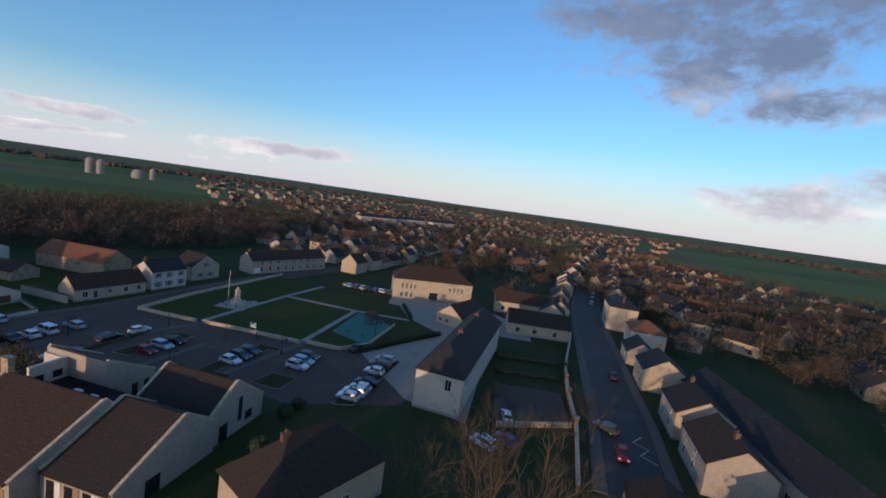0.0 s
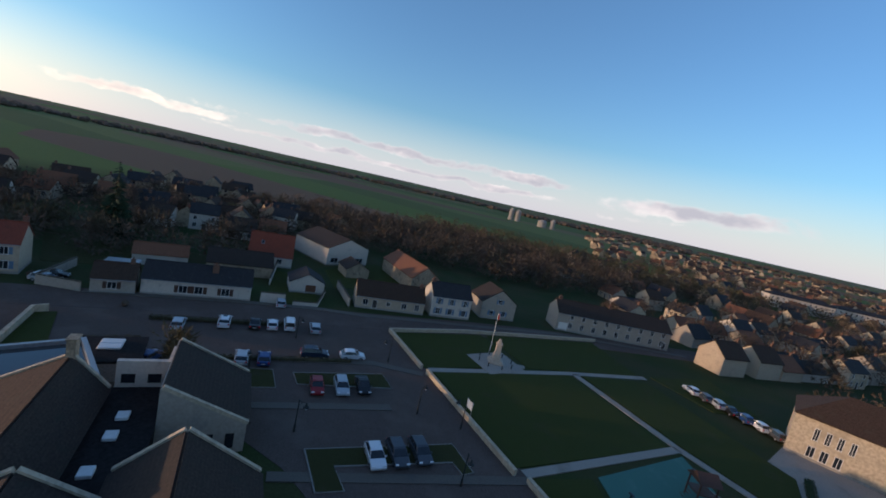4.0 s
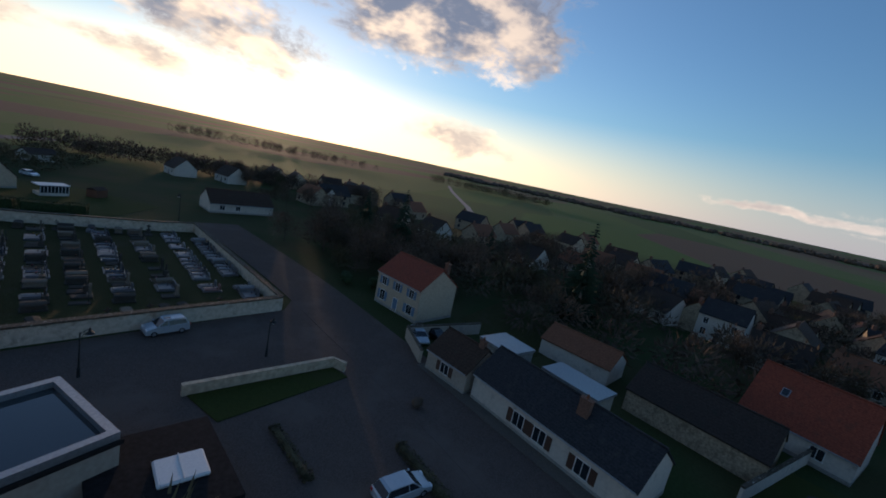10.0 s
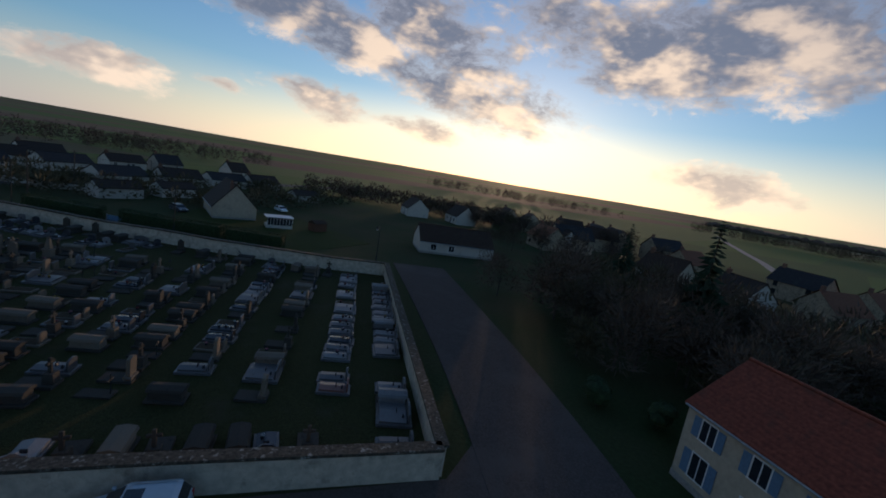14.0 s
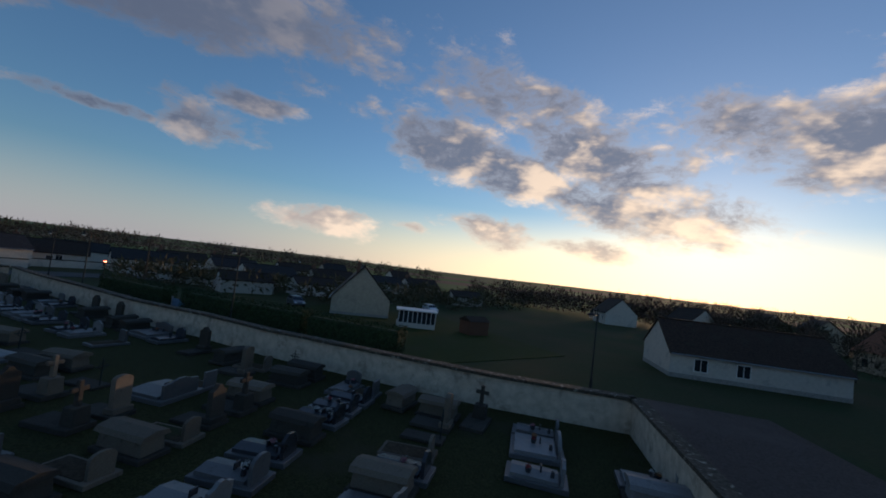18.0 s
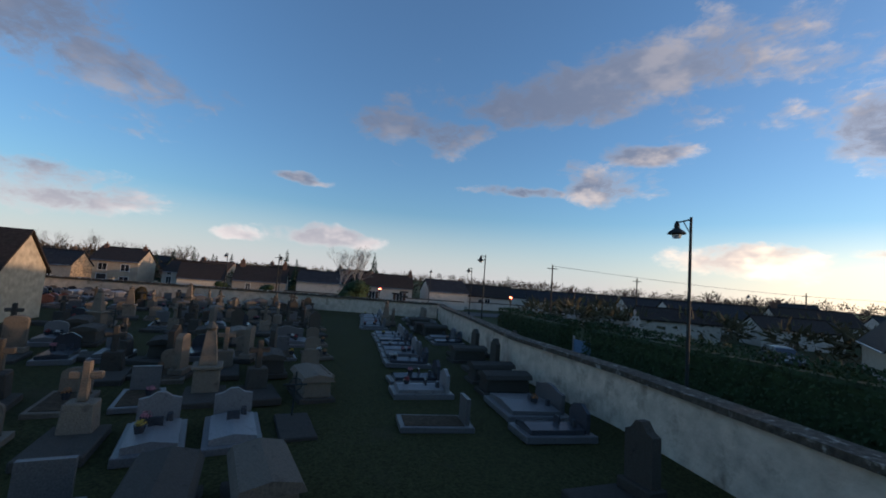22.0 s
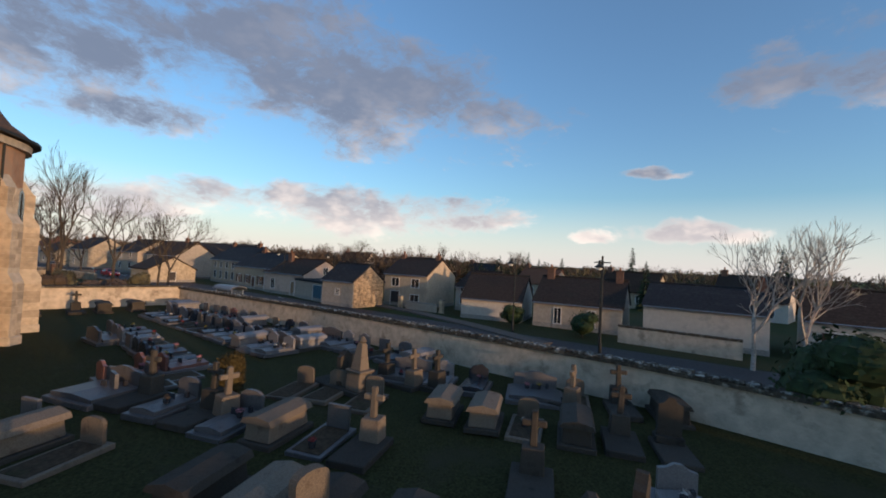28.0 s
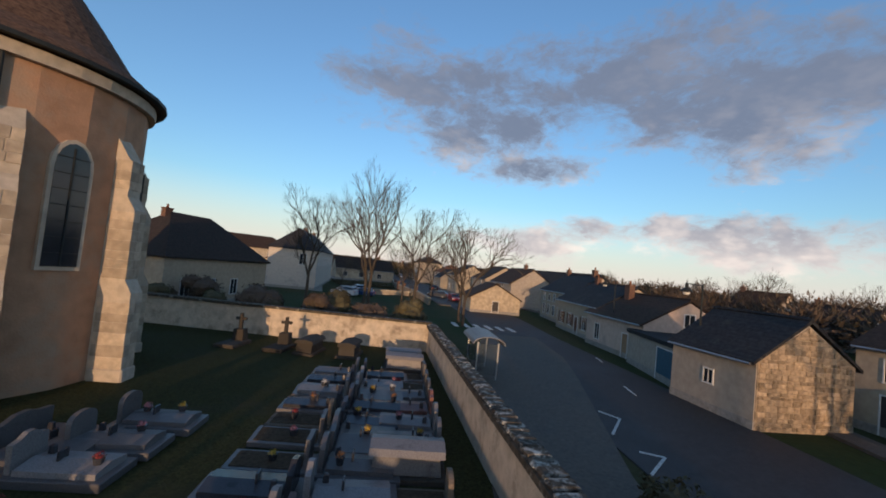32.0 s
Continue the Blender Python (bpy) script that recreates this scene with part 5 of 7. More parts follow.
wood_stuff("wood", "leafless brown wood beyond the houses", (-55, 225), (95, 55), 950, 5, 13, "twigs", 1, 0.5)
wood_stuff("wood", "leafless brown wood beyond the houses", (-20, 330), (120, 50), 520, 5, 12, "ivy", 2, 0.3)
wood_stuff("wood", "belt of bare trees behind the eastern gardens", (240, 60), (60, 110), 420, 6, 11, "twigs", 3)
wood_stuff("wood", "bare trees between the far houses of the town", (420, 820), (420, 300), 1000, 6, 12, "twigs", 4, 0.5)
wood_stuff("wood", "bare trees between the eastern gardens", (330, 180), (170, 190), 560, 4, 9, "ivy", 27, 0.3)
wood_stuff("wood", "belt of bare trees south of the village", (60, -230), (220, 40), 420, 7, 11, "twigs", 5, 0.2)
wood_stuff("wood", "thin line of bare trees on the ridge to the west", (-420, -250), (120, 14), 160, 8, 13, "twigs", 6, -0.8)
wood_stuff("wood", "dark copse among the green fields", (-585, -20), (16, 90), 220, 8, 13, "ivy", 7, 0.3)
wood_stuff("wood", "far belt of wood", (-900, 900), (500, 30), 260, 9, 14, "ivy", 8, 0.7)
wood_stuff("wood", "far belt of wood", (500, 1400), (900, 60), 420, 9, 15, "twigs", 9, -0.1)
wood_stuff("wood", "far belt of wood", (1300, 600), (150, 700), 380, 9, 15, "twigs", 10, -0.3)
wood_stuff("garden_trees", "bare brown bushes and garden trees among the western houses", (-105, 120), (55, 75), 330, 3, 8, "twigs", 21, 0.4)
wood_stuff("garden_trees", "bare brown bushes and garden trees among the western houses", (-88, 48), (20, 34), 130, 3, 7, "ivy", 22, -0.3)
wood_stuff("garden_trees", "bare brown bushes and garden trees in the town", (150, 330), (150, 130), 520, 4, 9, "twigs", 23, 0.6)
wood_stuff("garden_trees", "bare brown bushes and garden trees in the town", (250, 150), (90, 110), 300, 4, 9, "ivy", 24, -0.2)
# this belt is added square to the low sun, to shade the lawns behind
wood_stuff("garden_trees", "bare garden trees beyond the western bungalows", (-128, -72), (60, 9), 190, 4, 8, "twigs", 26, 2.2)
wood_stuff("garden_trees", "dark shrubs between the southern gardens", (-45, -62), (50, 24), 130, 2, 4, "ivy", 25, 0.2)
wood_stuff("wood", "garden trees east of the street", (150, -70), (40, 90), 260, 5, 8, "twigs", 12, -0.5)


def hedge(p0, p1, w, h, leaf="hedge", label="clipped dark green hedge", name="hedge"):
    a, b = Vector(p0), Vector(p1)
    L = (b - a).length
    rnd = random.Random(int(L * 100))
    top = thing(name, label, "hedge", pose(a.x, a.y, 0, rz=math.degrees(math.atan2(b.y - a.y, b.x - a.x))))
    part("thicket", box(0.3, L - 0.3, -w * 0.32, w * 0.32, 0, h * 0.86, 0.15), leaf, top)
    bm = bmesh.new()
    n = min(int(L * (2 * h + w) * 70), 9000)
    for _ in range(n):
        s = rnd.random() * (2 * h + w)
        x = rnd.uniform(0, L)
        if rnd.random() < min(2 * w / (L + 2 * w), 0.3):
            e = rnd.choice((-1, 1))
            p, nr = Vector((0 if e < 0 else L, rnd.uniform(-w / 2, w / 2), rnd.uniform(0, h))), Vector((e, 0, 0.3))
        elif s < h:
            p, nr = Vector((x, -w / 2, s)), Vector((0, -1, 0.3))
        elif s < 2 * h:
            p, nr = Vector((x, w / 2, s - h)), Vector((0, 1, 0.3))
        else:
            p, nr = Vector((x, s - 2 * h - w / 2, h)), Vector((0, 0, 1))
        p += nr * rnd.uniform(-0.1, 0.1)
        t = Vector((rnd.gauss(0, 1), rnd.gauss(0, 1), rnd.gauss(0, 1))).normalized()
        u = t.cross(nr + t * 0.1).normalized()
        q = rnd.uniform(0.06, 0.13)
        bm.faces.new([bm.verts.new(p + t * q), bm.verts.new(p + u * q), bm.verts.new(p - t * q)])
    part("foliage", bm, leaf, top)
    return top


hedge((-21, -14.5), (-33, -3.5), 1.4, 2.9)
hedge((-33.4, -3.2), (-41, 2.8), 1.4, 2.9)
hedge((-10, -27), (-18.6, -17.4), 1.6, 2.7)
hedge((-12.5, 66.5), (-9.2, 72.2), 0.8, 0.5, "ivy", "low ragged shrub border of the car park")
hedge((-16, 76), (-5.2, 93), 0.9, 0.7, "ivy", "low ragged shrub border of the car park")
hedge((-2, 72.6), (11.5, 94.2), 0.8, 0.55, "ivy", "low ragged shrub border of the car park")
hedge((31.5, -22.2), (24.5, -27.5), 1.3, 1.0, "ivy", "trimmed winter hedge along the pavement")
hedge((39.6, -14.8), (33.4, -19.8), 1.3, 1.0, "ivy", "trimmed winter hedge along the pavement")

# ---- lawns and shrub strips of the car park
for pts in ([(25.5, 74.8), (31.6, 71.2), (33, 73.6), (29.5, 75.4), (36.8, 86.8), (39, 85.8), (39.6, 87.2), (34.5, 90)],
            [(3.5, 76.5), (8.5, 73.5), (12.5, 80), (8, 82.5)], [(10, 84.5), (13, 83), (20.4, 94), (16.6, 96)],
            [(36.5, 70.5), (41.5, 67.2), (44.2, 71.5), (39.8, 74.5)], [(50.5, 61.2), (54, 60.4), (66, 80.4), (63.2, 82.4)]):
    slab("verge", pts, 0, 0.15, "grass", "grass island between the parking bays", "verge")
    band("kerb", pts + [pts[0]], 0.16, 0, 0.17, "kerb", "pale concrete kerb round a grass island", "kerb")
for pts in ([(-5, 70.8), (13, 97.2), (20, 102)], [(13.2, 72.5), (24, 90)], [(27.4, 69), (45, 91.5)]):
    band("path", pts, 1.5, 0, 0.13, "paving", "pale footpath across the car park", "path")
for a, b in (((37, -21.6), (38.6, -20.6)), ((45.9, -11.3), (45.6, -12.4)), ((45.6, -12.4), (43.6, -12.5)), ((42.7, -13.7), (42.9, -14.6)), ((42.9, -14.6), (41.2, -14.3)), ((58, -8), (59.6, -6.9)), ((50, -12.4), (51.4, -11.4))):
    band("lane_mark", [a, b], 0.11, 0.04, 0.072, "paint", "worn white lane marking", "road marking")

# ---- vehicles ----
def car(paint, kind="hatch", label="parked car"):
    L, Wd, Hh = {"hatch": (4.1, 1.72, 1.48), "suv": (4.35, 1.82, 1.68), "sedan": (4.5, 1.78, 1.45), "van": (4.5, 1.8, 1.85), "estate": (4.5, 1.78, 1.5)}[kind]
    top = thing("car", label, "car", group="parked cars")
    PROTOS.append(top)
    w = Wd / 2
    hood = {"hatch": 0.95, "suv": 1.1, "sedan": 0.92, "van": 1.05, "estate": 0.94}[kind]
    belt = hood + 0.05
    # lower body, rounded in plan by an inset at nose and tail
    side = [(-L / 2 + 0.05, 0.32), (-L / 2, 0.5), (-L / 2 + 0.02, belt - 0.12), (-L / 2 + 0.12, belt), (L / 2 - 1.15, belt - 0.02), (L / 2 - 0.25, hood - 0.2), (L / 2 - 0.02, hood - 0.38), (L / 2, 0.45), (L / 2 - 0.06, 0.3)]
    bm = bmesh.new()
    rows = []
    for y, inset, up in ((-w, 0.10, 0.02), (-w * 0.82, 0.0, 0.0), (w * 0.82, 0.0, 0.0), (w, 0.10, 0.02)):
        rows.append([bm.verts.new((x * (1 - inset * 0.28), y, z - (0.05 if inset and z > 0.8 else 0))) for x, z in side])
    for a, b in zip(rows, rows[1:]):
        for i in range(len(side)):
            j = (i + 1) % len(side)
            bm.faces.new((a[i], a[j], b[j], b[i]))
    bm.faces.new(rows[0])
    bm.faces.new(rows[-1])
    bmesh.ops.recalc_face_normals(bm, faces=bm.faces)
    body = part("body", bm, paint, top)
    rear = {"hatch": -L / 2 + 0.12, "suv": -L / 2 + 0.1, "sedan": -L / 2 + 0.75, "van": -L / 2 + 0.06, "estate": -L / 2 + 0.1}[kind]
    rtop = {"hatch": rear + 0.55, "suv": rear + 0.35, "sedan": rear + 0.8, "van": rear + 0.15, "estate": rear + 0.45}[kind]
    front = L / 2 - (1.05 if kind != "van" else 0.8)
    ftop = front - (0.75 if kind != "van" else 0.6)
    def cabin(yb, yt, zt, grow=0.0):
        bm = bmesh.new()
        lo = [(rear - grow, -yb), (front + grow, -yb), (front + grow, yb), (rear - grow, yb)]
        hi = [(rtop - grow, -yt), (ftop + grow, -yt), (ftop + grow, yt), (rtop - grow, yt)]
        a, b = [bm.verts.new((*p, belt - 0.04)) for p in lo], [bm.verts.new((*p, zt)) for p in hi]
        for i in range(4):
            bm.faces.new((a[i], a[(i + 1) % 4], b[(i + 1) % 4], b[i]))
        bm.faces.new(b)
        bm.faces.new(a[::-1])
        return bm
    part("window_glass", cabin(w * 0.93, w * 0.76, Hh - 0.07), "glass", top)
    bm = bmesh.new()
    prism(bm, [(rtop - 0.03, Hh - 0.08), (rtop + 0.2, Hh), (ftop - 0.25, Hh), (ftop + 0.03, Hh - 0.08)], -w * 0.77, w * 0.77, axis=1)
    part("roof", bm, paint, top)
    bm = bmesh.new()
    for s in (-1, 1):
        for xb, xt in ((rear + 0.12, rtop + 0.1), (0.05 if kind != "van" else -0.6, 0.0 if kind != "van" else -0.65), (front - 0.12, ftop - 0.06)):
            tube(bm, (xb, s * w * 0.935, belt - 0.04), (xt, s * w * 0.77, Hh - 0.06), 0.045, 0.04, 4)
    part("roof_frame", bm, paint, top)
    for x in (-L * 0.30, L * 0.31):
        for s in (-1, 1):
            bm = bmesh.new()
            tube(bm, (x, s * (w - 0.2), 0.31), (x, s * (w + 0.01), 0.31), 0.31, 0.31, 14)
            wh = part("wheel", bm, "tyre", top)
            bm = bmesh.new()
            tube(bm, (x, s * (w + 0.005), 0.31), (x, s * (w + 0.02), 0.31), 0.2, 0.18, 10)
            part("rim", bm, "zinc", wh)
    for s in (-1, 1):
        part("headlight", box(L / 2 - 0.22, L / 2 - 0.06, s * w * 0.72 - 0.2, s * w * 0.72 + 0.2, hood - 0.36, hood - 0.2, 0.02), "head", body)
        part("tail_light", box(-L / 2 - 0.01, -L / 2 + 0.12, s * w * 0.78 - 0.12, s * w * 0.78 + 0.12, hood - 0.3, hood - 0.02, 0.02), "tail", body)
        part("mirror", box(front - 0.25, front - 0.08, s * (w + 0.06) - 0.08, s * (w + 0.06) + 0.08, belt, belt + 0.15, 0.03), paint, body)
    part("windscreen_trim", box(-0.4, 0.3, -0.3, 0.3, Hh - 0.005, Hh + 0.012), "glass" if kind == "suv" else paint, body)
    if kind == "suv":
        for s in (-1, 1):
            bm = bmesh.new()
            tube(bm, (rtop, s * w * 0.68, Hh + 0.05), (ftop - 0.1, s * w * 0.68, Hh + 0.05), 0.03, 0.03, 5)
            part("roof_rail", bm, "zinc", top)
    part("number_plate", box(-L / 2 - 0.012, -L / 2 + 0.03, -0.26, 0.26, 0.55, 0.66), "frame", body)
    return top


CARS = {}
for key, paint, kind, lb in (("white", "car_white", "hatch", "white hatchback parked on the asphalt"), ("wsuv", "car_white", "suv", "white sport utility car parked in a bay"), ("silver", "car_silver", "estate", "silver estate car parked on the asphalt"),
                             ("ssuv", "car_silver", "suv", "silver sport utility car with roof rails"), ("black", "car_black", "sedan", "black saloon car parked in a bay"), ("blue", "car_blue", "hatch", "bright blue hatchback parked in a bay"),
                             ("red", "car_red", "hatch", "dark red hatchback with black windows"), ("grey", "car_grey", "estate", "dark grey estate car parked in a bay"), ("navy", "car_navy", "suv", "dark teal sport utility car parked in a bay"), ("van", "car_white", "van", "small white delivery van parked in a bay")):
    CARS[key] = car(paint, kind, lb)


def park(key, x, y, turn, z=0.05):
    return copy_thing(CARS[key], pose(x, y, z, rz=turn))


for row in (("silver", -11.6, 78.4, 146), ("wsuv", -9.4, 84.6, 146), ("black", -6.9, 88.6, 146), ("white", -5.3, 90.9, 146), ("van", -4.0, 93.4, 146), ("silver", -1.1, 96.7, 146),
            ("blue", -2.2, 70.6, 120), ("silver", 3.4, 80.4, 146), ("blue", 5.2, 82.8, 146), ("navy", 7.2, 90.3, 58), ("white", 10.3, 95.4, 58)):
    park(*row)
for row in (("red", 15.3, 84.4, -34), ("silver", 16.9, 87.4, -34), ("black", 18.2, 90.2, -34), ("white", 31.0, 79.8, -32), ("grey", 32.1, 82.3, -32), ("grey", 33.4, 84.8, -32),
            ("wsuv", 44.0, 76.6, -30), ("silver", 45.0, 79.2, -30), ("grey", 46.0, 81.8, -30), ("black", 56.7, 87.0, 60)):
    park(*row)
for row in (("white", 53.3, 62.8, 150), ("wsuv", 54.6, 64.4, 150), ("white", 55.8, 66.2, 150), ("black", 57.4, 68.7, 150), ("white", 59.5, 74.0, 150), ("grey", 61.2, 77.6, 150), ("silver", 62.6, 80.4, 150)):
    park(*row)
park("ssuv", -19.0, 47.4, -22)
park("silver", -38.4, 69.6, 40, 0.0)
park("black", -40.6, 71.2, 62, 0.0)
park("white", -41.5, 88, 150, 0.0)
park("silver", -14.5, 98.6, 146, 0.0)
park("white", -56.5, -37.6, 100, 0.0)
park("grey", -31.5, -30, 100, 0.0)
for x, y, k in ((72, 46, "wsuv"), (76, 46.6, "blue"), (97, 52, "grey")):
    park(k, x, y, 120, 0.0)

# ---- street lamps, poles, signals, shelter ----
def street_lamp(x, y, h, turn, label="dark green street lamp with a hanging bell-shaped head"):
    top = thing("street_lamp", label, "street lamp", pose(x, y, 0, rz=turn), "street lamps")
    bm = bmesh.new()
    lathe(bm, [(0.13, 0), (0.12, 0.9), (0.075, 1.0), (0.05, h)], 10)
    part("post", bm, "iron", top)
    bm = bmesh.new()
    tube(bm, (0, 0, h - 0.1), (1.05, 0, h - 0.05), 0.035, 0.03, 6)
    tube(bm, (0, 0, h - 0.7), (0.55, 0, h - 0.1), 0.022, 0.022, 5)
    arm = part("arm", bm, "iron", top)
    bm = bmesh.new()
    lathe(bm, [(0.05, 0), (0.09, -0.1), (0.12, -0.3), (0.34, -0.48), (0.36, -0.54), (0.2, -0.56)][::-1], 12, (1.05, 0, h))
    part("lamp_head", bm, "iron", top)
    bm = bmesh.new()
    lathe(bm, [(0.14, -0.72), (0.2, -0.58)], 10, (1.05, 0, h))
    part("lens", bm, "frame", top)
    return top


for x, y, h, turn in ((-26.6, -5.6, 8.0, -60), (-8.4, -25.0, 7.9, -40), (1.2, -41.8, 7.4, -40), (35.6, -31.8, 7.0, 130), (26.4, -33.4, 7.0, 130), (52.6, -15.4, 6.8, 130), (14.3, -54, 7.2, 120), (-21.8, 58.4, 4.2, 200), (-8.8, 49.4, 4.2, 200), (-55, 9, 6.5, 30), (66, -6, 6.8, 130), (-33, -70, 7, 0)):
    street_lamp(x, y, h, turn)
for x, y in ((22, 76), (9, 78), (40, 84), (14, 100), (33, 94), (62, 97), (0, 92), (27, 92)):
    street_lamp(x, y, 4.0, x * 17, "small dark lamp post of the car park")


def pole(x, y, h, label="bare wooden utility pole with a crossarm"):
    top = thing("utility_pole", label, "utility pole", pose(x, y, 0, rz=30), "utility poles")
    bm = bmesh.new()
    tube(bm, (0, 0, -0.2), (0, 0, h), 0.14, 0.09, 8)
    part("post", bm, "bark", top)
    part("crossarm", box(-0.7, 0.7, -0.05, 0.05, h - 0.6, h - 0.5), "iron", top)
    return top


for x, y, h in ((-9.9, -40.9, 8.4), (-17, -60, 8.2), (30, -36.5, 7.5), (-40, -75, 8), (-60, -82, 8)):
    pole(x, y, h)
bm = bmesh.new()
pts = [Vector((-9.9, -40.9, 8.2)).lerp(Vector((-60, -82, 7.8)), i / 10) - Vector((0, 0, 0.9 * math.sin(math.pi * i / 10))) for i in range(11)]
for a, b in zip(pts, pts[1:]):
    tube(bm, a, b, 0.02, 0.02, 4)
tagged(part("overhead_cable", bm, "iron"), "thin sagging overhead cable between the poles", "cable")
for x, y, turn, zz in ((-5.8, -38.3, 60, 3.0), (14.9, -41.0, 120, 2.6)):
    top = thing("traffic_light", "traffic light showing red on a dark post", "traffic light", pose(x, y, 0, rz=turn))
    bm = bmesh.new()
    tube(bm, (0, 0, 0), (0, 0, zz), 0.06, 0.05, 8)
    part("post", bm, "iron", top)
    part("housing", box(-0.14, 0.14, -0.12, 0.12, zz - 0.1, zz + 0.75, 0.03), "iron", top)
    bm = bmesh.new()
    for yy in (-0.14, 0.14):
        lathe(bm, [(0.1, -0.02), (0.1, 0.02)], 10, (0, yy, zz + 0.55))
    bm2 = bmesh.new()
    tube(bm2, (-0.15, 0, zz + 0.58), (0.15, 0, zz + 0.58), 0.1, 0.1, 10)
    tube(bm2, (0, -0.14, zz + 0.58), (0, 0.14, zz + 0.58), 0.1, 0.1, 10)
    bm.free()
    part("red_lens", bm2, "red_glow", top)


def bus_shelter():
    top = thing("bus_shelter", "glass bus shelter with a curved translucent roof", "bus shelter", pose(50.8, 4.6, 0.05, rz=46))
    for x in (-1.6, 1.6):
        for y in (-0.6, 0.6):
            part("post", box(x - 0.04, x + 0.04, y - 0.04, y + 0.04, 0, 2.1), "zinc", top)
    bm = bmesh.new()
    pr = [(0.95 * math.cos(math.pi * i / 8), 2.05 + 0.42 * math.sin(math.pi * i / 8)) for i in range(9)]
    prism(bm, pr + [(p[0] * 0.96, p[1] - 0.05) for p in reversed(pr)], -1.9, 1.9, axis=0)
    part("roof", bm, "granite_pale", top)
    g = part("back_pane", box(-1.56, 1.56, 0.56, 0.58, 0.25, 2.0), "clear", top)
    for x in (-1.6, 1.6):
        part("side_pane", box(x - 0.01, x + 0.01, -0.56, 0.56, 0.25, 2.0), "clear", top)
    part("bench", box(-1.2, 1.2, 0.15, 0.5, 0.42, 0.48), "shutter_brown", top)


# ---- graves ----
def pot(mat_, label):
    top = thing("flower_pot", label, "flowers", group="flowers on the graves")
    PROTOS.append(top)
    bm = bmesh.new()
    lathe(bm, [(0.09, 0), (0.13, 0.2), (0.14, 0.22)], 8)
    part("pot", bm, "granite_dark", top)
    bm = bmesh.new()
    rnd = random.Random(mat_)
    for _ in range(60):
        d = Vector((rnd.gauss(0, 1), rnd.gauss(0, 1), abs(rnd.gauss(0, 1)))).normalized()
        p = Vector((0, 0, 0.22)) + d * rnd.uniform(0.06, 0.16)
        t = d.orthogonal().normalized()
        u = d.cross(t)
        bm.faces.new([bm.verts.new(p + t * 0.035), bm.verts.new(p + u * 0.035), bm.verts.new(p - t * 0.03 - u * 0.025)])
    part("bloom", bm, mat_, top)
    return top


POTS = [pot(m_, lb) for m_, lb in (("flower_red", "pot of red flowers on a grave"), ("flower_yellow", "pot of yellow flowers on a grave"), ("flower_pink", "pot of pink flowers on a grave"), ("flower_white", "pot of white flowers on a grave"), ("flower_orange", "pot of orange flowers on a grave"))]


def headstone_mesh(w, h, t, style):
    bm = bmesh.new()
    if style == "round":
        pts = [(-w, 0), (w, 0)] + [(w * math.cos(math.pi * i / 8), h - w * 0.5 + w * 0.5 * math.sin(math.pi * i / 8)) for i in range(9)]
    elif style == "wave":
        pts = [(-w, 0), (w, 0), (w, h * 0.8), (w * 0.55, h * 0.86), (w * 0.2, h), (-w * 0.2, h), (-w * 0.55, h * 0.86), (-w, h * 0.8)]
    elif style == "slant":
        pts = [(-w, 0), (w, 0), (w, h * 0.72), (w * 0.3, h), (-w * 0.6, h * 0.9), (-w, h * 0.6)]
    else:
        pts = [(-w, 0), (w, 0), (w, h), (-w, h)]
    # thickness along the grave (y is across, x along)
    prism(bm, pts, -t / 2, t / 2, axis=0)
    return bm


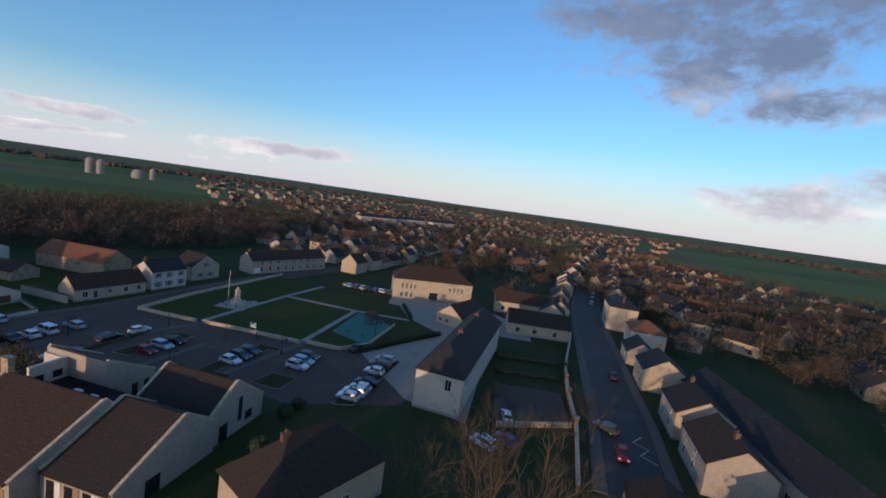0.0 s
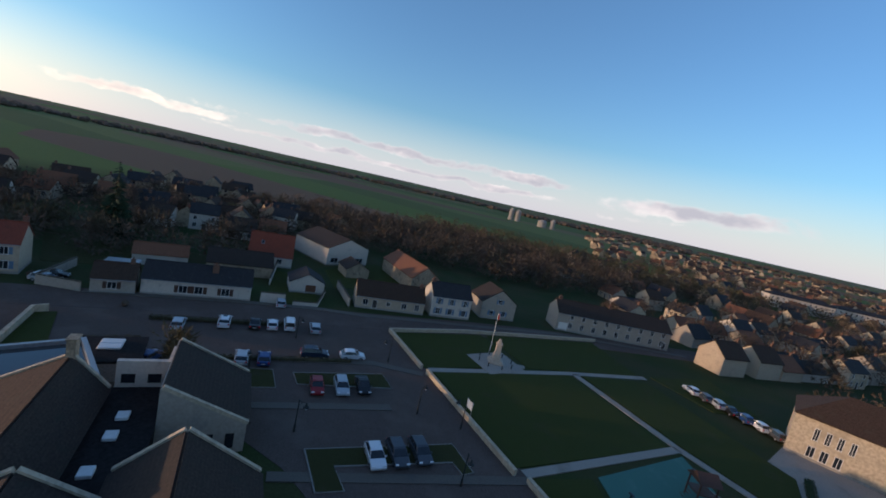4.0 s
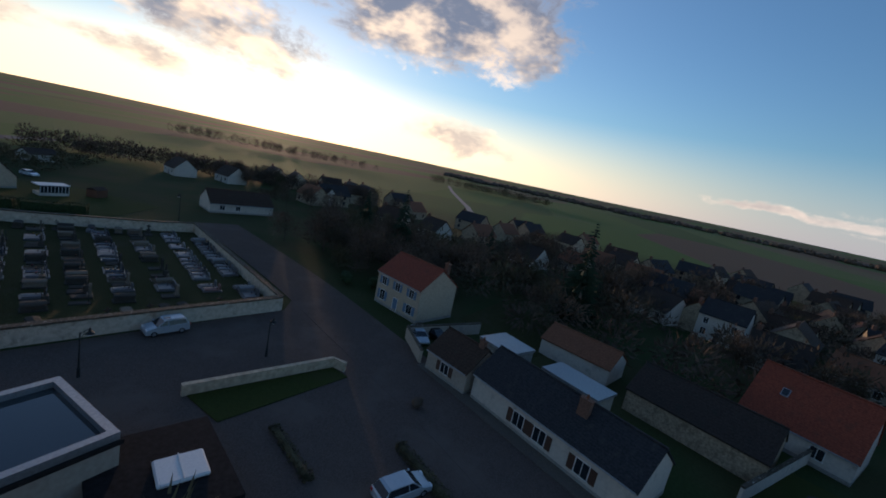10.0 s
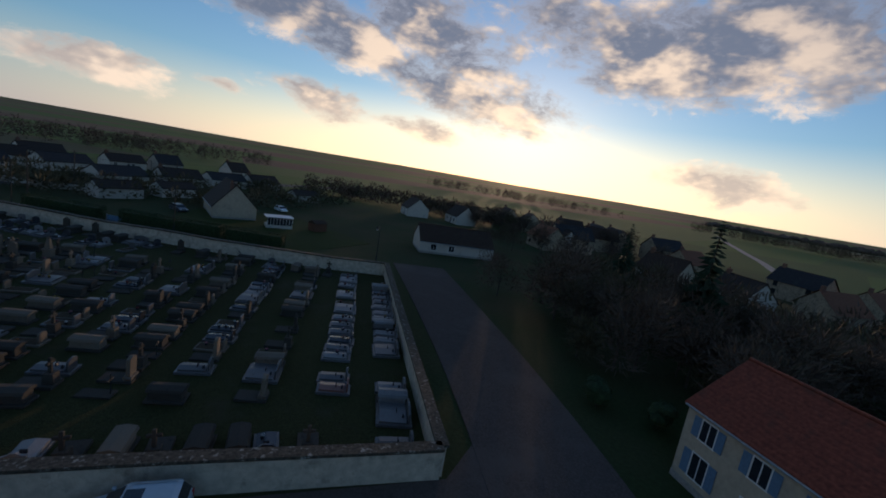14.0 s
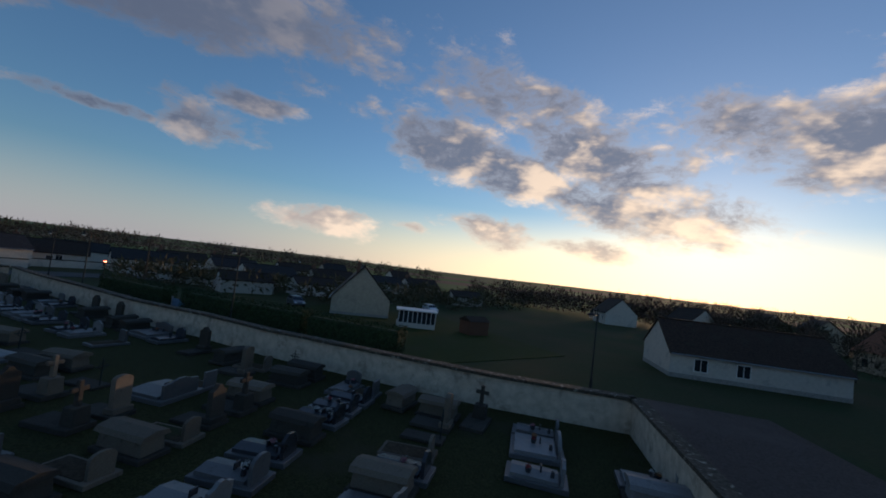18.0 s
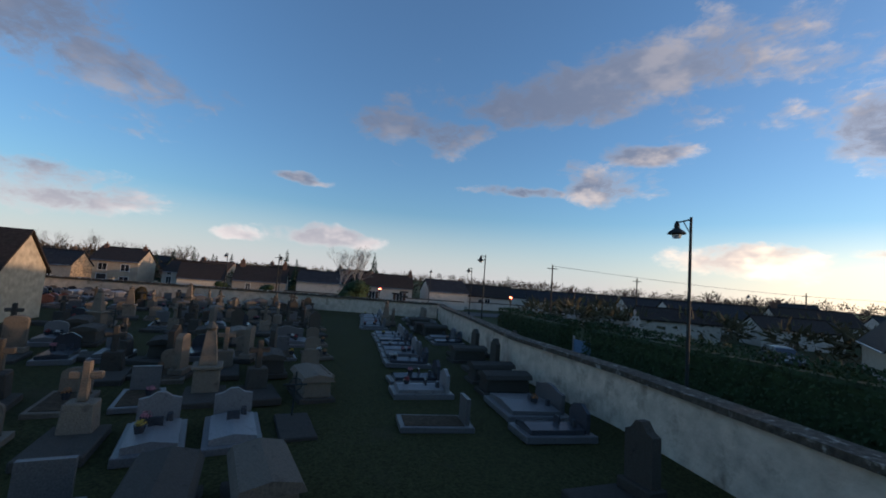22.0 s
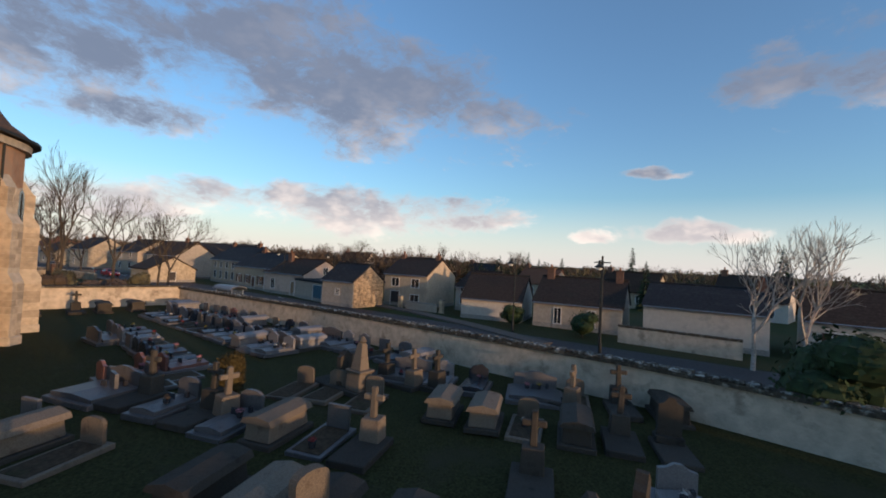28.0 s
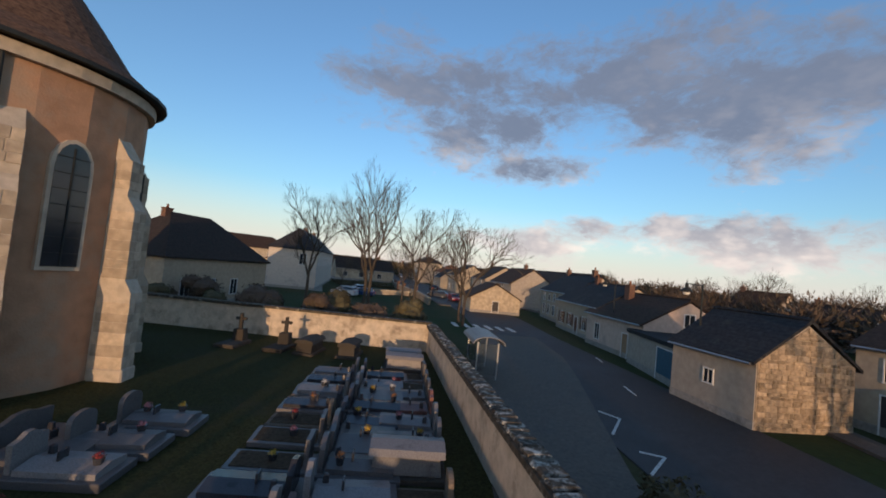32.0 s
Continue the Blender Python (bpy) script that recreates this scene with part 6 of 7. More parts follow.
def grave(kind, stone, label, style="round"):
    """Head at x = 0, foot at x = 2.1."""
    top = thing("grave", label, "grave", group="graves")
    PROTOS.append(top)
    if kind in ("slab", "double"):
        w = 0.55 if kind == "slab" else 1.15
        part("kerb", box(-0.25, 2.2, -w - 0.15, w + 0.15, 0, 0.22, 0.02), "granite_grey" if stone != "tomb_mossy" else "concrete", top)
        bm = bmesh.new()
        prism(bm, [(-w, 0.22), (w, 0.22), (w, 0.36), (0, 0.45), (-w, 0.36)], 0.15, 2.0, axis=0)
        part("slab", bm, stone, top)
        ob = part("headstone", headstone_mesh(w * 0.9, 0.85, 0.14, style), stone, top)
        ob.matrix_basis = pose(0, 0, 0.22)
        part("plaque", box(0.8, 0.86, -0.16, 0.16, 0.40, 0.66, 0.01), "granite_dark", top)
        part("vase", box(0.3, 0.46, w * 0.5 - 0.08, w * 0.5 + 0.08, 0.38, 0.62, 0.02, 0.2), "granite_dark", top)
    elif kind == "low":
        part("kerb", box(-0.2, 2.15, -0.62, 0.62, 0, 0.18, 0.02), stone, top)
        part("gravel_bed", box(0.1, 2.0, -0.48, 0.48, 0.17, 0.2), "soil", top)
        ob = part("headstone", headstone_mesh(0.42, 0.8, 0.13, style), stone, top)
        ob.matrix_basis = pose(0, 0, 0.18)
    elif kind == "box":
        part("base", box(-0.1, 2.2, -0.65, 0.65, 0, 0.2, 0.03), "tomb_mossy", top)
        part("chest", box(0.05, 2.05, -0.5, 0.5, 0.2, 0.75, 0.03, 0.06), stone, top)
        bm = bmesh.new()
        prism(bm, [(-0.6, 0.75), (0.6, 0.75), (0.5, 0.92), (0, 1.02), (-0.5, 0.92)], -0.02, 2.12, axis=0)
        part("lid", bm, stone, top)
    elif kind == "cross":
        part("base", box(-0.1, 2.1, -0.62, 0.62, 0, 0.24, 0.03), "tomb_mossy", top)
        part("plinth", box(-0.05, 0.6, -0.36, 0.36, 0.2, 0.95, 0.03, 0.1), stone, top)
        part("shaft", box(0.17, 0.39, -0.11, 0.11, 0.95, 1.95, 0.03, 0.15), stone, top)
        part("arm", box(0.2, 0.36, -0.36, 0.36, 1.5, 1.69, 0.03), stone, top)
    elif kind == "obelisk":
        part("base", box(-0.1, 2.0, -0.65, 0.65, 0, 0.22, 0.03), "tomb_mossy", top)
        part("pedestal", box(0, 0.85, -0.42, 0.42, 0.2, 1.0, 0.03, 0.05), stone, top)
        part("cornice", box(-0.06, 0.91, -0.48, 0.48, 1.0, 1.12, 0.03), stone, top)
        part("shaft", box(0.12, 0.73, -0.3, 0.3, 1.12, 2.3, 0.02, 0.5), stone, top)
        bm = bmesh.new()
        lathe(bm, [(0.14, 0), (0.2, 0.1), (0.05, 0.3)], 8, (0.42, 0, 2.3))
        part("urn", bm, stone, top)
    elif kind == "stele":
        part("base", box(-0.15, 1.9, -0.6, 0.6, 0, 0.2, 0.03), "tomb_mossy", top)
        part("foot", box(-0.1, 0.45, -0.48, 0.48, 0.2, 0.45, 0.03), stone, top)
        ob = part("stele", headstone_mesh(0.4, 1.35, 0.26, style), stone, top)
        ob.matrix_basis = pose(0.16, 0, 0.45)
    elif kind == "iron":
        part("base", box(-0.1, 1.9, -0.5, 0.5, 0, 0.16, 0.03), "tomb_mossy", top)
        bm = bmesh.new()
        tube(bm, (0.1, 0, 0.1), (0.1, 0, 1.5), 0.035, 0.03, 6)
        tube(bm, (0.1, -0.35, 1.1), (0.1, 0.35, 1.1), 0.03, 0.03, 6)
        for i in range(10):
            a, b = i * math.tau / 10, (i + 1) * math.tau / 10
            tube(bm, (0.1, 0.2 * math.cos(a), 1.1 + 0.2 * math.sin(a)), (0.1, 0.2 * math.cos(b), 1.1 + 0.2 * math.sin(b)), 0.02, 0.02, 4)
        part("iron_cross", bm, "iron", top)
    return top


G = {
    "g1": grave("slab", "granite_grey", "grey granite grave with a rounded headstone", "round"),
    "g2": grave("slab", "granite_dark", "polished black granite grave with a slanted headstone", "slant"),
    "g3": grave("slab", "granite_pink", "reddish granite grave with a shaped headstone", "wave"),
    "g4": grave("slab", "granite_pale", "pale granite grave with a shaped headstone", "wave"),
    "d1": grave("double", "granite_grey", "wide grey granite family grave", "wave"),
    "d2": grave("double", "granite_pale", "wide pale granite family grave", "round"),
    "l1": grave("low", "tomb_stone", "low kerbed grave with a small old headstone", "round"),
    "l2": grave("low", "granite_grey", "low granite kerbed grave with a headstone", "square"),
    "b1": grave("box", "tomb_stone", "old stone chest tomb with a ridged lid"),
    "b2": grave("box", "granite_pale", "pale stone chest tomb with a ridged lid"),
    "b3": grave("box", "tomb_mossy", "mossy dark chest tomb with a ridged lid"),
    "c1": grave("cross", "tomb_stone", "old grave with a weathered stone cross"),
    "c2": grave("cross", "tomb_mossy", "old grave with a dark mossy stone cross"),
    "o1": grave("obelisk", "tomb_stone", "old grave with a tall stone pedestal and urn"),
    "s1": grave("stele", "tomb_stone", "old grave with an upright weathered stele", "round"),
    "s2": grave("stele", "tomb_mossy", "old grave with a dark mossy stele", "wave"),
    "i1": grave("iron", "iron", "old grave with an ornate iron cross"),
}
MODERN = "g1 g4 g1 g2 g1 g3 d2 g4 l2 g2 g1 g4 b2 g2 d1 l2".split()
OLD = "b3 c2 s1 b1 l1 c1 s2 b3 i1 l1 s2 b1 c2 l2 b3 l1 b1 o1 l2 b3".split()
MIXED = "g1 c1 b3 g4 s1 l1 d1 b3 g2 b1 l2 c2 g1 s2 l1 g2 i1".split()
DARK = "g2 b3 g2 l2 b3 g1 d1 s2".split()
rng = random.Random(7)


def lay(kind, x, y, turn):
    copy_thing(G[kind], pose(x, y, 0.02, rng.uniform(-1.5, 1.5), rng.uniform(-1.5, 1.5), turn + rng.uniform(-3, 3)))
    if kind[0] in "gdl" and rng.random() < 0.6:
        a = radians(turn)
        for _ in range(rng.choice((1, 1, 2))):
            u, v = rng.uniform(0.5, 1.8), rng.uniform(-0.35, 0.35)
            copy_thing(rng.choice(POTS), pose(x + u * math.cos(a) - v * math.sin(a), y + u * math.sin(a) + v * math.cos(a), 0.40 if kind[0] != "l" else 0.2, rz=rng.uniform(0, 360)))


def grave_row(a, b, n, kinds, turn, skip=0.0):
    """Graves with their heads on the line from a to b; turn: the way from head to foot."""
    for i in range(n):
        if rng.random() < skip:
            continue
        f = (i + rng.uniform(-0.12, 0.12)) / max(n - 1, 1)
        lay(rng.choice(kinds), a[0] + (b[0] - a[0]) * f, a[1] + (b[1] - a[1]) * f, turn)


# rows across the whole cemetery: p runs with the graves, q along the rows
def grave_at(p, q):
    return 0.866 * p + 0.5 * q, -0.5 * p + 0.866 * q


def rows_of(p, q0, q1, kinds, foot, skip, step=1.62):
    q = q0
    while q < q1:
        x, y = grave_at(p + rng.uniform(-0.15, 0.15), q)
        near_church = (9 < x < 38 and y > -3.6) or (x > 5 and y > 0)
        if rng.random() > skip and not near_church and math.hypot(x - 21.5, y + 9.5) > 1.6:
            k = rng.choice(kinds)
            lay(k, x, y, -30 if foot > 0 else 150)
            q += 1.15 if k[0] == "d" else 0
        q += step * rng.uniform(0.9, 1.15)


for p, q0, q1, kinds, foot in ((-53.2, -5, 26, MODERN, 1), (-48.9, -8, 22, MODERN, 1), (-43.6, -8, 22, OLD + DARK, 1), (-38.6, -9, 23, MIXED + DARK, 1), (-34.2, -10, 23, OLD, 1),
                               (-30.2, -10, 24, OLD + DARK, 1), (-26.0, -3, 25, MIXED, 1), (-20.6, -4.4, 25, OLD + ["d2", "d1"], -1), (-16.4, -5.6, 25, MIXED + ["d2"], -1)):
    rows_of(p, q0, q1, kinds, foot, 0.12)
for p, q1, kinds in ((-12.6, 20, OLD), (-8.8, 14, OLD), (-4.8, 13, MIXED), (-0.4, 12, MODERN + OLD), (3.8, 8, OLD), (7.9, 6, MIXED), (12, 8, OLD), (16, 10, OLD + ["d2", "g1"]), (20, 10, MIXED + ["d1"]), (24.2, 2, OLD), (28.2, -4, MIXED)):
    rows_of(p, -11.2 - 0.235 * p + 1.7, q1, kinds, -1, 0.1)
# along the northern and south-western walls
grave_row((-29.0, 47.8), (-7.0, 38.4), 13, MIXED, -112, 0.15)
grave_row((-43.0, 14.6), (-26.4, 1.6), 6, MIXED, 52, 0.3)
grave_row((-24.0, -1.6), (-8.0, -19.6), 11, DARK, 46, 0.1)
grave_row((-21.0, 0.2), (-6.2, -15.6), 12, MODERN + DARK, 46, 0.1)
grave_row((-6.6, -20.4), (0.8, -29.4), 8, MIXED, 46, 0.0)
grave_row((-2.6, -18.4), (4.6, -27.2), 7, MODERN, 46, 0.1)
# eastern block beside the apse
grave_row((45.2, 5.4), (38.0, 15.6), 6, OLD, -145, 0.3)
for (x, y), k, tn in (((19.4, -5.0), "l2", -53), ((21.0, -3.8), "g3", -53)):
    lay(k, x, y, tn)

# extensions round the cottages on the car park street
garden_wall([(-32, 72.2), (-37.5, 68.2), (-47, 76)], 1.8, "grey garden wall with a brown gate", "render_grey", "coping", 0.3, 0.1)
garden_wall([(-17.6, 96), (-15, 99.8)], 2.2, "white yard wall", "render_white", "coping", 0.3, 0.1)
garden_wall([(-14, 101), (-11.4, 105), (-18.6, 112.6)], 0.9, "low white garden wall", "render_white", "coping", 0.25, 0.1)
garden_wall([(-27, 104), (-52, 124)], 1.8, "white rendered garden wall", "render_white", "coping", 0.25, 0.1)
garden_wall([(-9.6, 112), (-22, 119)], 2.0, "grey garden wall", "render_grey", "coping", 0.3, 0.1)
house((-30.5, 82), (-26.5, 88.4), 4, 2.3, 2.5, "render_grey", "zinc", "flat", label="grey lean-to shed behind the house", name="lean_to", category="shed", base=False).matrix_basis @= Matrix.Translation((0, 7, 0))
house((-36, 74.5), (-33, 79), 5, 2.2, 2.4, "concrete", "zinc", "flat", label="open garage with a pale flat roof", name="carport", category="carport", base=False).matrix_basis @= Matrix.Translation((0, 5, 0))
slab("garden", [(-17.4, 97), (-12, 105.5), (-33, 121), (-37, 112)], 0, 0.08, "lawn", "dark green back garden", "lawn")
slab("garden", [(-22, 118), (-12, 138), (-42, 152), (-38, 128)], 0, 0.08, "lawn", "dark green back garden", "lawn")
slab("garden", [(-51, 72), (-44, 84), (-66, 96), (-78, 78)], 0, 0.06, "grass", "dark green back garden", "lawn")
slab("garden", [(-23, -12), (-41.5, 4), (-62, -4), (-56, -30), (-36, -34)], 0, 0.06, "lawn", "wide garden lawn behind the cemetery wall", "lawn")
# conservatory of the bungalow
top = thing("conservatory", "white conservatory with a low glazed roof", "conservatory", pose(-47.2, -17.2, 0, rz=-10))
part("base_wall", box(-2.6, 2.6, -0.2, 3.0, 0, 0.7), "render_white", top)
part("roof", box(-2.8, 2.8, -0.4, 3.2, 2.3, 2.45, 0.03), "frame", top)
for i in range(9):
    part("post", box(-2.6 + i * 0.62, -2.52 + i * 0.62, 2.92, 3.0, 0.7, 2.3), "frame", top)
part("glazing", box(-2.5, 2.5, 2.94, 2.97, 0.7, 2.3), "glass", top)
top = thing("garden_shed", "rusty red garden shed on the lawn", "shed", pose(-55, -14, 0, rz=20))
part("wall", box(-1.6, 1.6, -1.2, 1.2, 0, 1.9), "door_brown", top)
bm = bmesh.new()
prism(bm, [(-1.4, 1.85), (1.4, 1.85), (0, 2.5)], -1.75, 1.75, axis=0)
part("roof", bm, "tile_brown", top)
top = thing("garden_gate", "pale blue-grey metal gate between the hedges", "gate", pose(-20.2, -15.6, 0, rz=131))
part("leaf", box(-1.4, 0, -0.04, 0.04, 0.1, 1.5), "shutter", top)
part("leaf", box(0.03, 1.4, -0.04, 0.04, 0.1, 1.5), "shutter", top)
for x in (-1.5, 1.45):
    part("post", box(x - 0.06, x + 0.06, -0.06, 0.06, 0, 1.7), "zinc", top)
top = thing("direction_sign", "dark finger post with several sign boards", "signpost", pose(12.4, -42.4, 0, rz=30))
bm = bmesh.new()
tube(bm, (0, 0, 0), (0, 0, 3.0), 0.05, 0.05, 8)
part("post", bm, "iron", top)
for z, s in ((2.1, -1), (2.45, 1), (2.8, -1)):
    part("board", box(min(0, s * 1.3), max(0, s * 1.3), -0.03, 0.03, z, z + 0.26, 0.01), "iron", top)

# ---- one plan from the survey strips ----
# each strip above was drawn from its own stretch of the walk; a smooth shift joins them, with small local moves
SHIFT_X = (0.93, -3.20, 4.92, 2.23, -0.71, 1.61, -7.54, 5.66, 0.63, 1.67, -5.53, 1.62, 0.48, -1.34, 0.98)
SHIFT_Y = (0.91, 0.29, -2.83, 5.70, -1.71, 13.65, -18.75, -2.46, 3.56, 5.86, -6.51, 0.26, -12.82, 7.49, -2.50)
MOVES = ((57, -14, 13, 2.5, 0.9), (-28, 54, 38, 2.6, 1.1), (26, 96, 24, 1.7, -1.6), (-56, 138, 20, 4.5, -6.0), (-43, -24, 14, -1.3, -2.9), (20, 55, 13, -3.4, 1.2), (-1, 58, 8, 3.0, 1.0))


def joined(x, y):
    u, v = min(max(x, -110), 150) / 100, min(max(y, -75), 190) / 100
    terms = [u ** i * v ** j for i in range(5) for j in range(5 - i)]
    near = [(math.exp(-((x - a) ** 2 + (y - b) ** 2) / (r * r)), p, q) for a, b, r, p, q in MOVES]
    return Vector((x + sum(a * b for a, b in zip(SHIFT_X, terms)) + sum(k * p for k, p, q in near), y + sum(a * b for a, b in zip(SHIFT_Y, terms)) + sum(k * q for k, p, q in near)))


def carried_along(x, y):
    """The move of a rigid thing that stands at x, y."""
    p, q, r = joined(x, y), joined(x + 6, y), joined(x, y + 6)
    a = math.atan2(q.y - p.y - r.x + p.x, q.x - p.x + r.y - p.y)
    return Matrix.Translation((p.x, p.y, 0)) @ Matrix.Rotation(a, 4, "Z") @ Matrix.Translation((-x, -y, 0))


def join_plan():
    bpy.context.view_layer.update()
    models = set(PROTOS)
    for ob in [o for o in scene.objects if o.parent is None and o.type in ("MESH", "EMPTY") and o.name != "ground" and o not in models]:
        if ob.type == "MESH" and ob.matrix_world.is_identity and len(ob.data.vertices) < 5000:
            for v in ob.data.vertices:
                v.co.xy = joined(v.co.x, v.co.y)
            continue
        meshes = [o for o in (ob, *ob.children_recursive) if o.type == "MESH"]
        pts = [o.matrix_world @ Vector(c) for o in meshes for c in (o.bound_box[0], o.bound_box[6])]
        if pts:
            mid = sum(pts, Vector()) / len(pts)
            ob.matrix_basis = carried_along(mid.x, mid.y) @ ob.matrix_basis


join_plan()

# ---- set down straight in the joined plan: church, eastern wall, main road ----
church().matrix_basis = Matrix.Translation((29.8, 15.9, 0)) @ Matrix.Rotation(radians(9.7), 4, "Z") @ Matrix.Diagonal((1, 1, 1.09, 1)) @ Matrix.Translation((-30.1, -6.8, 0))
WALL_E = [(5.4, -35.2), (11.5, -30.2), (20, -24), (25.2, -18.8), (29.4, -14.9), (37.6, -6.6), (52.3, 10.2)]
WALL_NE = [(52.3, 10.2), (43, 21.2), (36, 29.5)]
for pts, h in ((WALL_E, 1.9), (WALL_NE, 2.1)):
    garden_wall(pts, h, "old rendered cemetery wall with dark stains")
cope_stones(WALL_E, 1.96)
MAIN = [(-118, -137), (-59, -111), (-6.6, -66), (13.8, -45), (26, -32), (36, -21), (46, -11.5), (58.5, 1.5), (69, 13), (79.5, 22.5), (88, 31.9), (95.8, 41.6), (104.2, 52), (113.9, 65.5), (133.6, 92.4), (145.4, 108.5), (167.4, 136.4), (225, 200), (481, 452), (842, 813), (1200, 1165)]
band("road", MAIN, 8.6, -0.3, 0.05, "wet", "damp grey asphalt village road", "road", smooth=2)
for off in (-5.3, 5.3):
    left, right = strip(MAIN[10:18], abs(off) * 2)
    band("pavement", left if off < 0 else right, 1.9, -0.2, 0.16, "paving", "pavement along the main road", "pavement")
bus_shelter()
for i in range(6):
    px, py = 65.6 + i * 0.85, 18.2 - i * 0.95
    band("crossing_stripe", [(px, py), (px + 2.0, py + 2.2)], 0.5, 0.04, 0.075, "paint", "white stripe of a pedestrian crossing", "road marking")
band("lane_mark", [(98.4, 38.5), (97.4, 41), (100.4, 42), (99.4, 44.5), (102.4, 45.5)], 0.14, 0.04, 0.075, "paint", "yellow zigzag marking", "road marking")

# eastern block beside the apse
grave_row((24.2, -1.4), (33.6, 6.4), 8, MODERN, -43, 0.0)
grave_row((29.6, -6.2), (43.4, 7.2), 13, MODERN + ["l1", "b2"], 137, 0.0)
grave_row((29.9, -6.5), (43.7, 6.9), 13, MODERN + ["g3", "g2"], -43, 0.0)
grave_row((27.4, -14.6), (48.6, 7.6), 19, MODERN + ["g3", "l1", "b2"], 137, 0.03)
for (x, y), k, tn in (((22.6, -1.6), "l2", -43), ((24.2, -0.4), "g3", -43), ((31.0, 5.8), "d1", -43)):
    lay(k, x, y, tn)
top = thing("yew_bush", "small pointed yellow-green bush among the graves", "bush", pose(20.0, -5.8, 0))
part("trunk", stem(1.6, 0.05, 0), "bark", top)
bm = shrub_mesh(99, 2.2, 1.5, 9000, 0.055)
M["yellow_leaf"] = mat("yellow_green_leaf", (0.062, 0.044, 0.012), 0.9, 6, 0.4)
part("crown", bm, "yellow_leaf", top)


# old stones standing singly between the rows
for k, tn, spots in (("s1", 46, ((-7.6, -1.1), (-9.1, 2.6), (3.0, -4.6), (11.0, -10.5), (0.8, -21.4), (-13.5, -16.6))),
                     ("s2", 46, ((-7.5, -2.5), (-6.4, 1.8), (1.8, -7.8), (2.8, -12.1), (10.5, -17.6), (-15.0, -15.9), (22.2, -10.3))),
                     ("c1", 46, ((3.1, -2.3), (4.2, -10.7), (19.4, -20.5), (-14.6, -15.1), (22.1, -13.7), (18.2, -6.5))),
                     ("c2", 46, ((-4.5, 3.0), (2.3, -3.2), (8.3, 2.3), (23.3, -12.4), (21.9, -14.8))),
                     ("o1", 46, ((6.5, 0.8), (0.1, -19.9), (21.2, -11.2)))):
    for x, y in spots:
        lay(k, x, y, tn)

# conifers and bare trees beyond the east row
plant(FIR[0], 86.7, -106, 0.95)
for i, (x, y) in enumerate(((97.5, -28), (99, -31.5), (96, -35), (95.4, -38.6), (98, -40), (93.4, -44), (91, -47), (95, -50))):
    plant(FIR[1 + i % 2], x, y, (0.95, 1.15, 0.85, 1.25)[i % 4])
wood_stuff("garden_trees", "bare brown trees and hedges beyond the roadside houses", (112, -12), (34, 9), 90, 4, 7.5, "twigs", 61, 1.0)
wood_stuff("garden_trees", "bare brown trees and hedges beyond the roadside houses", (80, -62), (40, 8), 90, 3.5, 6.5, "ivy", 62, 0.85)
# undergrowth on the bank outside the north-eastern wall
for i in range(15):
    k = i / 14
    t_ = thing("shrub", "bare brown overgrown shrub outside the cemetery wall", "shrub", pose(56.5 - 15.5 * k + 1.6 * math.sin(i * 2.3), 15.6 + 18.4 * k + 1.4 * math.cos(i * 1.7), 0, rz=i * 77), "undergrowth outside the wall")
    part("stem", stem(0.8, 0.06, 0), "bark", t_)
    part("crown", shrub_mesh(300 + i, 2.2 + 1.3 * ((i * 5) % 7) / 6, 2.8 + 0.9 * ((i * 3) % 5) / 4, 900, 0.13), ("twigs", "ivy", "twigs")[i % 3], t_)


# ---- park: lawns, paths, walls, monument, playground ----
slab("gravel_yard", [(64, 63), (72, 54), (93, 86), (100, 97), (110, 92), (117, 104), (108, 128), (80, 136), (74, 120), (80, 109), (84, 97), (60, 84)], -0.2, 0.045, "gravel", "pale gravel forecourt between the buildings", "gravel")
slab("yard", [(85.4, 68.0), (97.6, 62.1), (91, 51), (76.8, 53.0)], 0, 0.06, "asphalt", "small asphalt yard with parked cars", "yard")
for pts, lb in (([(11.6, 112.6), (24.6, 104.4), (36.5, 122.6), (23, 131)], "green lawn of the park"),
                ([(26.6, 104.6), (46.6, 91.6), (62.6, 115.6), (44, 128.6)], "green lawn of the park"),
                ([(46, 131), (64.4, 118), (78.6, 110), (79.6, 124), (58, 142)], "green lawn of the park"),
                ([(23.6, 132), (37.4, 123.4), (43, 130), (56, 144), (43, 158)], "green lawn of the park"),
                ([(48.8, 91.2), (54.6, 97.4), (61.2, 89.2), (55.6, 86.8)], "small corner lawn of the park"),
                ([(57.4, 86), (62.8, 89.6), (72.6, 103), (78.6, 107.6), (82.8, 97)], "green lawn behind a hedge"),
                ([(58, 147), (70, 140), (78, 148), (70, 162)], "far lawn beside the hall")):
    slab("lawn", pts, 0.0, 0.10, "lawn", lb, "lawn")
for pts, w in (([(25.6, 104.6), (44.4, 130), (57, 145)], 1.4), ([(47.8, 91.4), (63.8, 116.4)], 1.4), ([(44.8, 130.2), (63.8, 116.8), (78.4, 108.8)], 1.4), ([(27.4, 118), (36.6, 123)], 1.2)):
    band("path", pts, w, -0.1, 0.115, "gravel", "pale gravel path between the lawns", "path")
slab("playground", [(55.1, 98.4), (64.4, 114.6), (71.7, 103.3), (61.6, 89.4)], 0.0, 0.12, "play", "worn blue-green rubber playground floor", "playground")
